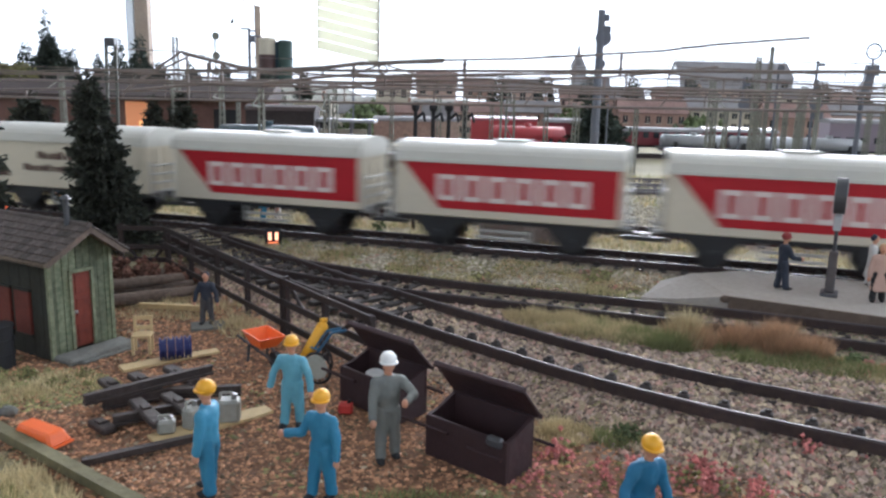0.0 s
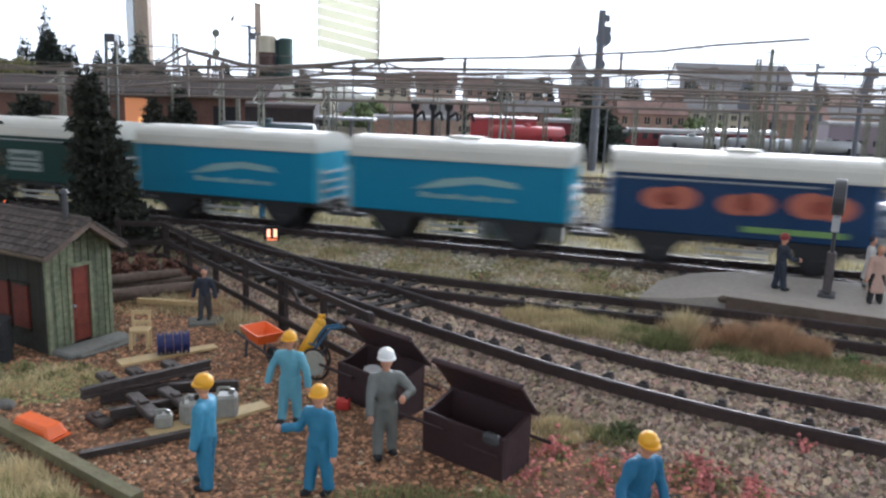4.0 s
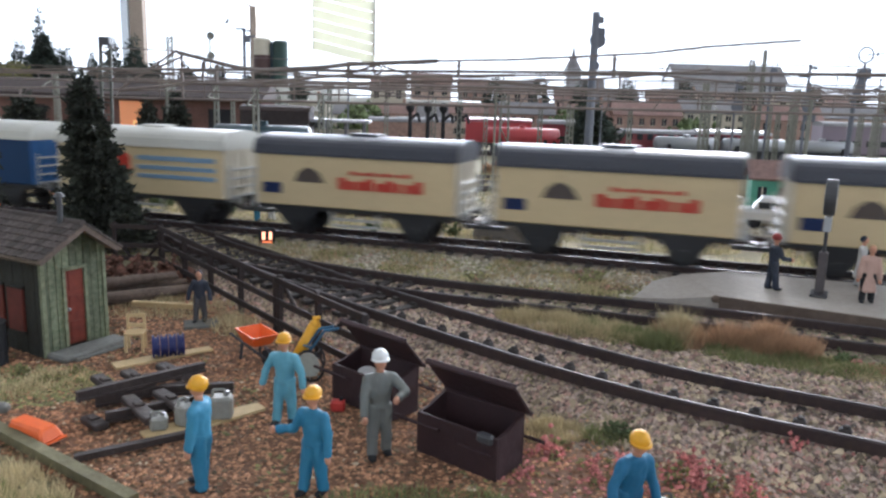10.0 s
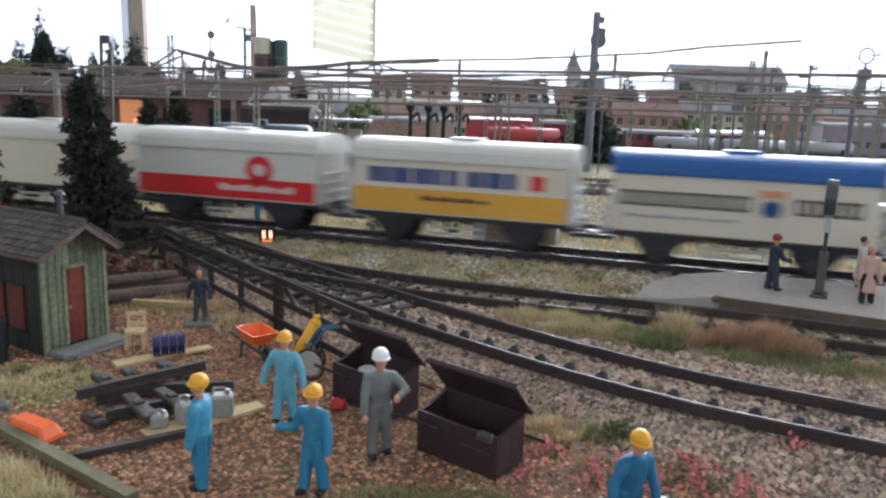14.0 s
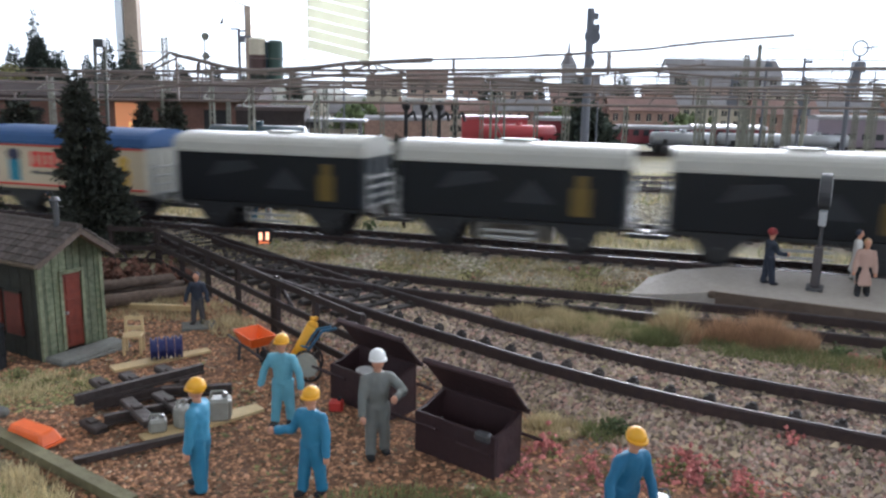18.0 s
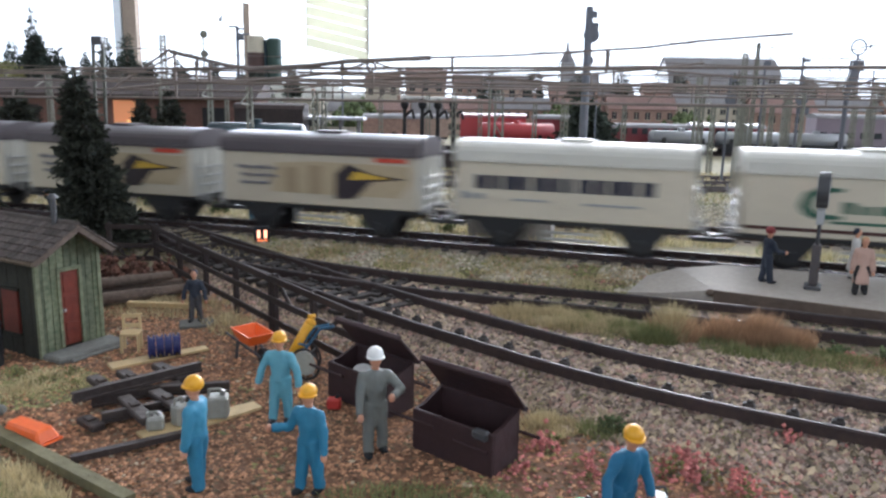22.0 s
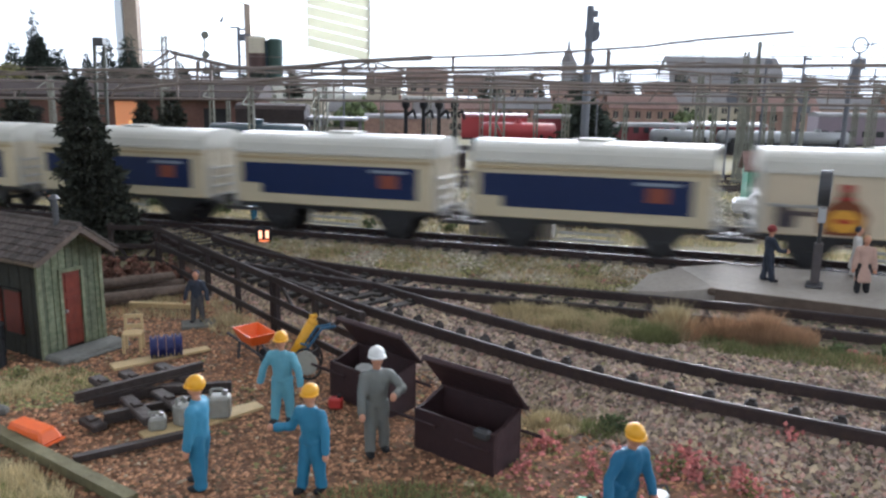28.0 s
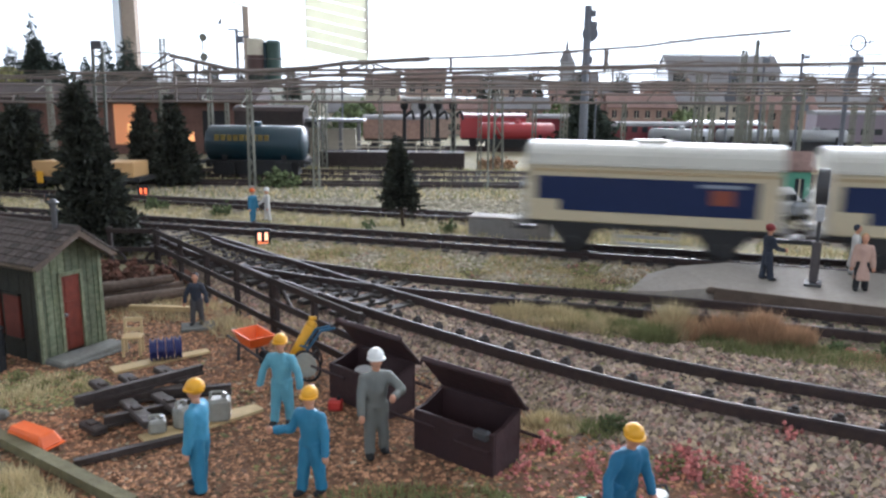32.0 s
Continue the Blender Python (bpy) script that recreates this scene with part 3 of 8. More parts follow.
def scatter(name, n, place, size, material, label, flat=0.6):
    """n small irregular stones; place() gives x, y or None."""
    base = np.array([(1, 0, 0), (-1, 0, 0), (0, 1, 0), (0, -1, 0), (0, 0, 1), (0, 0, -1)], float)
    tri = [(0, 2, 4), (2, 1, 4), (1, 3, 4), (3, 0, 4), (2, 0, 5), (1, 2, 5), (3, 1, 5), (0, 3, 5)]
    V, F_ = [], []
    made = 0
    while made < n:
        q = place()
        made += 1
        if q is None:
            continue
        x, y = q
        r = size * (0.55 + 0.9 * rs.rand() ** 2)
        a = rs.rand() * 6.28
        p = base * (0.7 + 0.6 * rs.rand(6, 1)) * r * np.array([1.25, 0.85, flat])
        c, s_ = math.cos(a), math.sin(a)
        p = np.stack([p[:, 0] * c - p[:, 1] * s_, p[:, 0] * s_ + p[:, 1] * c, p[:, 2] + 0.35 * p[:, 0] * (rs.rand() - .5)], 1)
        k = len(V)
        V.extend((p + np.array([x, y, ground_z(x, y) + r * flat * 0.35])).tolist())
        F_.extend([(k + i, k + j, k + l) for i, j, l in tri])
    return tagged(raw(name, V, F_, material), label, name.replace("_", " "), kind="stuff")


def in_yard():
    x, y = rs.uniform(-112, 75), 95 + 165 * rs.rand() ** 1.3
    if y > edge_y(x) + 2 or (x > 10 and rs.rand() < 0.55):
        return None
    if x < -45 and 128 - y - 0.62 * (x + 83) > 0:
        return None
    return x, y


def on_bank():
    x = rs.uniform(-85, 120)
    y = edge_y(x) + rs.normal(0, 5.5) + 1.0
    if rs.rand() < 0.6:
        y = edge_y(x) + rs.uniform(0, 62)
    if x < -14 and y > edge_y(x) + 4 and rs.rand() < 0.72:
        return None
    return (x, y) if y > 95 else None


def on_main():
    s, o = rs.uniform(-250, 210), rs.uniform(-17, 17)
    p = ORIGIN + ALONG * s + ACROSS * o
    return p.x, p.y


scatter("wood_chips", 47000, in_yard, 0.5, M_chip, "loose reddish-brown chips covering the work yard", 0.5)
scatter("ballast_stones", 24000, on_bank, 0.62, M_stone, "loose pinkish-grey ballast stones along the siding", 0.7)
scatter("tan_ballast", 13000, on_bank, 0.52, M_stone_tan, "loose tan ballast stones along the siding", 0.7)
scatter("rose_ballast", 9000, on_bank, 0.56, M_stone_rose, "loose reddish ballast stones along the siding", 0.7)
scatter("coarse_ballast", 3200, on_bank, 0.8, M_stone_tan, "coarse tan stones among the siding ballast", 0.75)
scatter("coarse_rose_ballast", 2200, on_bank, 0.76, M_stone_rose, "coarse reddish stones among the siding ballast", 0.75)


def spot_xy(cx, cy, rx, ry):
    def f():
        a, r = rs.rand() * 6.28, rs.rand() ** 0.7
        return cx + rx * r * math.cos(a), cy + ry * r * math.sin(a)
    return f


def mossy(place, scale, level, shift):
    """Keeps only patches of the places."""
    def f():
        q = place()
        return q if q and noise.noise((q[0] * scale, q[1] * scale, shift)) > level else None
    return f


scatter("dark_chips", 8000, in_yard, 0.5, M_soil, "dark brown chips among the yard scatter", 0.5)
scatter("yard_moss", 6500, mossy(in_yard, 0.055, 0.18, 3), 0.55, M_moss, "olive moss flock in patches on the yard", 0.4)
scatter("shed_moss", 3600, spot_xy(-94, 158, 20, 13), 0.55, M_moss, "olive moss flock before the shed", 0.4)
scatter("yard_tan_chips", 5000, mossy(in_yard, 0.06, 0.05, 13), 0.5, M_stone_tan, "pale tan chips in patches on the yard", 0.5)
scatter("bank_moss", 9000, mossy(on_bank, 0.07, 0.12, 8), 0.6, M_moss, "olive moss flock between the ballast stones", 0.45)
scatter("loose_soil", 7000, lambda: (lambda p: (p.x, p.y))(ORIGIN + ALONG * rs.uniform(-160, 110) + ACROSS * rs.uniform(-60, -14)), 0.6, M_soil, "loose brown soil between the tracks", 0.5)
verge = lambda: (lambda p: (p.x, p.y))(ORIGIN + ALONG * rs.uniform(-150, 110) + ACROSS * rs.uniform(-56, -14))
scatter("verge_moss", 11000, mossy(verge, 0.08, -0.25, 4), 0.7, M_moss, "olive moss flock between the tracks", 0.6)
scatter("verge_gravel", 13000, mossy(lambda: (lambda p: (p.x, p.y))(ORIGIN + ALONG * rs.uniform(-150, 90) + ACROSS * rs.uniform(-54, -13)), 0.05, -0.2, 44), 0.72, M_pale_gravel, "pale gravel on the verge of the main line", 0.7)
scatter("verge_rose_crumbs", 3500, mossy(verge, 0.09, 0.0, 21), 0.6, M_stone_rose, "reddish crumbs between the tracks", 0.6)
scatter("verge_pink_flock", 900, mossy(verge, 0.09, 0.05, 31), 0.55, M_foam_pink, "pink flower flock between the tracks", 0.8)
def on_loop():
    x, y, a = LOOP_PTS[rs.randint(34, len(LOOP_PTS))]
    o, u = rs.uniform(-14, 14), rs.uniform(-3, 3)
    if x < -14 and rs.rand() < 0.6:
        return None
    return (x - math.sin(a) * o + math.cos(a) * u, y + math.cos(a) * o + math.sin(a) * u) if -90 < x < 160 else None


scatter("far_gravel", 14000, lambda: (rs.uniform(-260, 260), rs.uniform(368, 520)), 1.25, M_pale_gravel, "pale gravel between the station tracks", 0.5)
scatter("loop_ballast", 6000, on_loop, 0.55, M_stone, "grey ballast between the loop rails", 0.5)
scatter("loop_tan_ballast", 3500, on_loop, 0.5, M_stone_rose, "reddish ballast between the loop rails", 0.5)
scatter("main_line_ballast", 7000, on_main, 0.8, M_stone, "grey ballast between the main line sleepers", 0.6)


def blades(name, n, place, height, material, label, lean=0.95, width=0.17):
    V, F_ = [], []
    for _ in range(n):
        q = place()
        if q is None:
            continue
        x, y = q[:2]
        clump = noise.noise((x * 0.16, y * 0.16, len(name)))
        if clump < -0.28 and rs.rand() < 0.7:
            continue
        h = height * (0.45 + 0.75 * rs.rand() + 0.9 * clump)
        if h < 0.2 * height:
            continue
        h *= (q[2] if len(q) > 2 else 1)
        a, b = rs.rand() * 6.28, rs.rand() * 6.28
        dx, dy = width * math.cos(a), width * math.sin(a)
        lx, ly = h * lean * rs.rand() * math.cos(b), h * lean * rs.rand() * math.sin(b)
        z = ground_z(x, y)
        k = len(V)
        V += [(x - dx, y - dy, z), (x + dx, y + dy, z), (x + lx, y + ly, z + h)]
        F_.append((k, k + 1, k + 2))
    return tagged(raw(name, V, F_, material), label, "grass", kind="stuff")


def strip(s0, s1, o0, o1, x_bias=None):
    def f():
        s, o = rs.uniform(s0, s1), rs.uniform(o0, o1)
        p = ORIGIN + ALONG * s + ACROSS * o
        return (p.x, p.y) if noise.noise((p.x * 0.05, p.y * 0.05, 5)) > -0.25 else None
    return f


def spot(cx, cy, rx, ry, rot=0):
    def f():
        a, r = rs.rand() * 6.28, rs.rand() ** 0.6
        u, v = rx * r * math.cos(a), ry * r * math.sin(a)
        c, s_ = math.cos(rot), math.sin(rot)
        return cx + u * c - v * s_, cy + u * s_ + v * c, 1.15 - 0.5 * r
    return f


blades("dry_grass_strip", 9500, strip(-140, 75, -58, -15), 1.7, M_grass_dry, "short dry grass strip beside the main line")
blades("green_grass_strip", 2800, strip(-90, 60, -40, -16), 1.7, M_grass_green, "short green grass beside the main line")
blades("brown_grass_strip", 2000, strip(-60, 85, -46, -17), 1.9, M_grass_rust, "short brown grass before the platform")
blades("far_grass_strip", 14000, strip(-330, 200, 20, 58), 2.6, M_grass_dry, "pale dry grass behind the main line")
blades("far_green_grass", 4200, strip(-300, 200, 22, 58), 2.6, M_grass_green, "green grass tufts behind the main line")
blades("yard_grass", 12000, lambda: (rs.uniform(-420, 420), rs.choice([rs.uniform(455, 508), rs.uniform(545, 558), rs.uniform(590, 600), rs.uniform(632, 655)])), 3.4, M_grass_dry, "dry grass between the yard tracks", width=0.5)
blades("yard_green_grass", 5000, lambda: (rs.uniform(-420, 420), rs.choice([rs.uniform(455, 508), rs.uniform(545, 556), rs.uniform(632, 655)])), 3.4, M_grass_green, "green grass between the yard tracks", width=0.5)
# grass island between siding and loop
blades("dry_grass_island", 6500, spot(36, 203, 24, 10, -0.5), 3.4, M_grass_dry, "ragged dry grass between the tracks")
blades("mixed_grass_island", 2600, spot(44, 198, 22, 9, -0.5), 2.6, M_grass_green, "sparse green grass between the tracks")
blades("rust_grass_island", 9000, spot(81, 186, 14, 4.2, -0.42), 7.6, M_grass_rust, "tall rust-coloured grass tuft between the tracks", 0.7)
blades("straw_tuft", 2600, spot(60, 190, 7, 4.5, -0.4), 7.4, M_grass_dry, "tall straw-coloured tuft between the tracks", 0.7)
blades("rust_tuft", 1900, spot(61, 189, 6, 3.5, -0.4), 7.4, M_grass_rust, "rust-coloured blades in the straw tuft", 0.7)
blades("green_tuft", 2200, spot(55, 187, 6, 4, -0.4), 4.5, M_grass_green, "green undergrowth at the straw tuft")
blades("green_grass_island", 3600, spot(84, 178, 28, 7, -0.45), 2.6, M_grass_green, "green undergrowth between the tracks")
blades("low_straw_island", 2600, spot(92, 176, 34, 8, -0.45), 1.9, M_grass_dry, "short straw among the undergrowth between the tracks")
blades("low_rust_island", 1200, spot(100, 174, 26, 7, -0.45), 1.7, M_grass_rust, "short brown blades between the tracks")
# yard edges
blades("corner_grass", 5200, spot(-80, 108, 26, 16, -0.5), 3.2, M_grass_dry, "dry grass by the olive beam")
blades("corner_green_grass", 2200, spot(-62, 99, 24, 10, -0.5), 3.0, M_grass_green, "green grass by the olive beam")
blades("shed_grass", 1100, spot(-94, 158, 16, 9, 0.3), 1.8, M_grass_dry, "short straw-coloured grass at the foot of the shed")
blades("log_green_grass", 900, spot(-104, 250, 22, 14, 0.2), 2.4, M_grass_green, "green grass behind the logs")
blades("log_grass", 1300, spot(-86, 225, 20, 14, 0.2), 2.6, M_grass_dry, "dry grass round the logs")
blades("fence_grass", 420, spot(-60, 206, 7, 10, 0.5), 4.2, M_grass_dry, "tall dry grass by the fence")
blades("front_green_grass", 2600, spot(-2, 108, 22, 10, 0), 2.2, M_grass_green, "low green grass in the yard foreground")
blades("bank_green_grass", 420, spot(33, 140, 5.5, 4, 0), 2.4, M_grass_green, "green grass on the ballast bank")
blades("bank_dry_grass", 1300, spot(21, 142, 8, 5, 0), 2.6, M_grass_dry, "dry grass on the ballast bank")


def foam(name, centres, r, material, label, category, lumps=26):
    """A bush of many small crumbs."""
    V, F_ = [], []
    base = np.array([(1, 0, 0), (-1, 0, 0), (0, 1, 0), (0, -1, 0), (0, 0, 1), (0, 0, -1)], float)
    tri = [(0, 2, 4), (2, 1, 4), (1, 3, 4), (3, 0, 4), (2, 0, 5), (1, 2, 5), (3, 1, 5), (0, 3, 5)]
    for cx, cy, k in centres:
        for _ in range(lumps):
            u = rs.normal(0, 0.45, 3) * r * k
            p = base * (0.6 + 0.8 * rs.rand(6, 1)) * r * k * 0.24 + u + np.array([cx, cy, ground_z(cx, cy) + r * k * 0.45])
            n = len(V)
            V.extend(p.tolist())
            F_.extend([(n + i, n + j, n + l) for i, j, l in tri])
    return tagged(raw(name, V, F_, material), label, category, kind="stuff")


pink = []
for _ in range(20):
    x = rs.uniform(12, 46) if rs.rand() < 0.5 else rs.uniform(40, 84)
    y = 128 - 0.06 * (x - 12) + rs.normal(0, 5.5) - (4 if x > 45 and rs.rand() < .5 else 0)
    pink.append((x, y, 0.5 + 0.75 * rs.rand() ** 2))
for _ in range(10):
    u = rs.rand()
    pink.append((36 + 26 * u + rs.normal(0, 1.5), 126 - 11 * u + rs.normal(0, 1.8), 0.55 + 0.5 * rs.rand()))
foam("pink_flowers", pink, 2.2, M_foam_pink, "clumps of coral pink model flowers on the bank", "flowers", 26)
scatter("fallen_petals", 450, lambda: (rs.uniform(10, 84), rs.normal(123, 7)), 0.5, M_foam_pink, "coral flock scattered round the flowers", 0.7)
foam("flower_leaves", [(x + rs.normal(0, 2.0), y + rs.normal(0, 1.6), k * 0.9) for x, y, k in pink], 2.0, M_moss, "olive leaves among the pink flowers", "leaves", 16)
foam("rust_flowers", [(rs.uniform(96, 116), rs.uniform(168, 182), 0.6) for _ in range(14)], 2.0, M_foam_pink, "red flower clumps between the tracks", "flowers", 18)
foam("green_bushes", [(33, 140, 0.55), (36, 141, 0.5), (-114, 388, 1.0), (-119, 389, 0.8), (-160, 410, 1.1), (-154, 409, 0.8), (-36, 352, 0.8), (3, 345, 0.9), (98, 178, 0.6), (108, 175, 0.6)], 4.2, M_foam_green, "small green foam bushes beside the tracks", "bush", 60)
foam("shed_bushes", [(-86, 166, 0.5), (-98, 165, 0.6), (-104, 161, 0.7), (-90, 161, 0.45), (-82, 160, 0.4)], 3.0, M_moss, "olive foam weeds in front of the shed", "bush", 50)
foam("far_bushes", [(-114, 516, 1.0), (-106, 516, 0.8), (-121, 518, 0.7)], 8.5, M_foam_green, "green bushes beside the tank wagon", "bush", 90)
foam("mast_foot_bushes", [(45, 662, 1.0), (56, 664, 0.8), (36, 664, 0.8)], 9, M_grass_rust, "rust-coloured bushes round the mast foot", "bush", 50)
foam("log_weeds", [(-100, 262, 1.2), (-92, 258, 1.0), (-108, 258, 1.2), (-114, 252, 1.2), (-120, 262, 1.3), (-122, 250, 1.2), (-112, 266, 1.1), (-104, 252, 1.0)], 3.8, mat("red_brown_weeds", (0.20, 0.095, 0.065), 0.95, size=0.8, vary=0.4, bump=0.5, rand=0.5), "brown weeds behind the logs", "bush", 110)

# ---------------------------------------------------------------- the goods train
PAINTS = {}


def paint(color):
    if color not in PAINTS:
        PAINTS[color] = mat("wagon_paint", color, 0.42, size=2.5, vary=0.1, bump=0.06, big=40)
        PAINTS[color].node_tree.nodes["Principled BSDF"].inputs["Specular IOR Level"].default_value = 0.22
    return PAINTS[color]


W_LEN, W_WIDE, W_LOW, W_EAVE, W_TOP = 88.5, 31.0, 12.7, 34.4, 42.6
AXLE_X, WHEEL_R = 27.0, 5.4
WHITE, CREAM, OFFWHITE = (0.60, 0.585, 0.52), (0.62, 0.49, 0.29), (0.64, 0.58, 0.46)
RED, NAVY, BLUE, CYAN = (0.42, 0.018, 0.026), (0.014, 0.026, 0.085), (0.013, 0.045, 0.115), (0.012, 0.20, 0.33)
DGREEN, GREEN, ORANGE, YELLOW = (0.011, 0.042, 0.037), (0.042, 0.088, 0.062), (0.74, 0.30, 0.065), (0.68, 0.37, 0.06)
BROWN, DGREY, BLACK, PALEBLUE = (0.09, 0.045, 0.04), (0.07, 0.072, 0.085), (0.012, 0.013, 0.015), (0.20, 0.31, 0.43)
ROOFBLUE, TAN, TEXT_GREEN, GREY = (0.03, 0.11, 0.32), (0.46, 0.36, 0.22), (0.05, 0.13, 0.09), (0.35, 0.36, 0.36)
PINK, LIME, SEAGREEN, LAV = (0.47, 0.15, 0.10), (0.20, 0.34, 0.12), (0.26, 0.40, 0.40), (0.55, 0.49, 0.38)


def rect(u0, u1, v0, v1):
    return [(u0, v0), (u1, v0), (u1, v1), (u0, v1)]


def bars(u0, u1, v0, v1, n, gap=0.22):
    """A line of writing as plain blocks."""
    w = (u1 - u0) / n
    high = (1.0, 0.72, 0.78, 1.0, 0.7, 0.94, 0.75, 0.72, 1.0, 0.8) if v1 - v0 < 0.25 else (1.0,)
    wide = (1.0, 0.9, 1.1, 0.82, 1.05, 0.95, 0.75)
    return [rect(u0 + i * w, u0 + (i + (1 - gap) * min(1.08, wide[i % 7])) * w, v0, v0 + (v1 - v0) * high[i % len(high)]) for i in range(n)]


def hollow(u0, u1, v0, v1, n, t=0.24):
    """A line of outlined writing as plain frames, all alike: two uprights and two ties each."""
    w = (u1 - u0) / n
    out = []
    for i in range(n):
        a, b = u0 + (i + 0.06) * w, u0 + (i + 0.88) * w
        e, q = (b - a) * t, (v1 - v0) * t * 0.6
        out += [rect(a, a + e, v0, v1), rect(b - e, b, v0, v1), rect(a + e, b - e, v1 - q, v1), rect(a + e, b - e, v0, v0 + q)]
    return out


def disc(u, v, r, n=14, sx=0.25):
    return [(u + r * sx * math.cos(6.2832 * i / n), v + r * math.sin(6.2832 * i / n)) for i in range(n)]


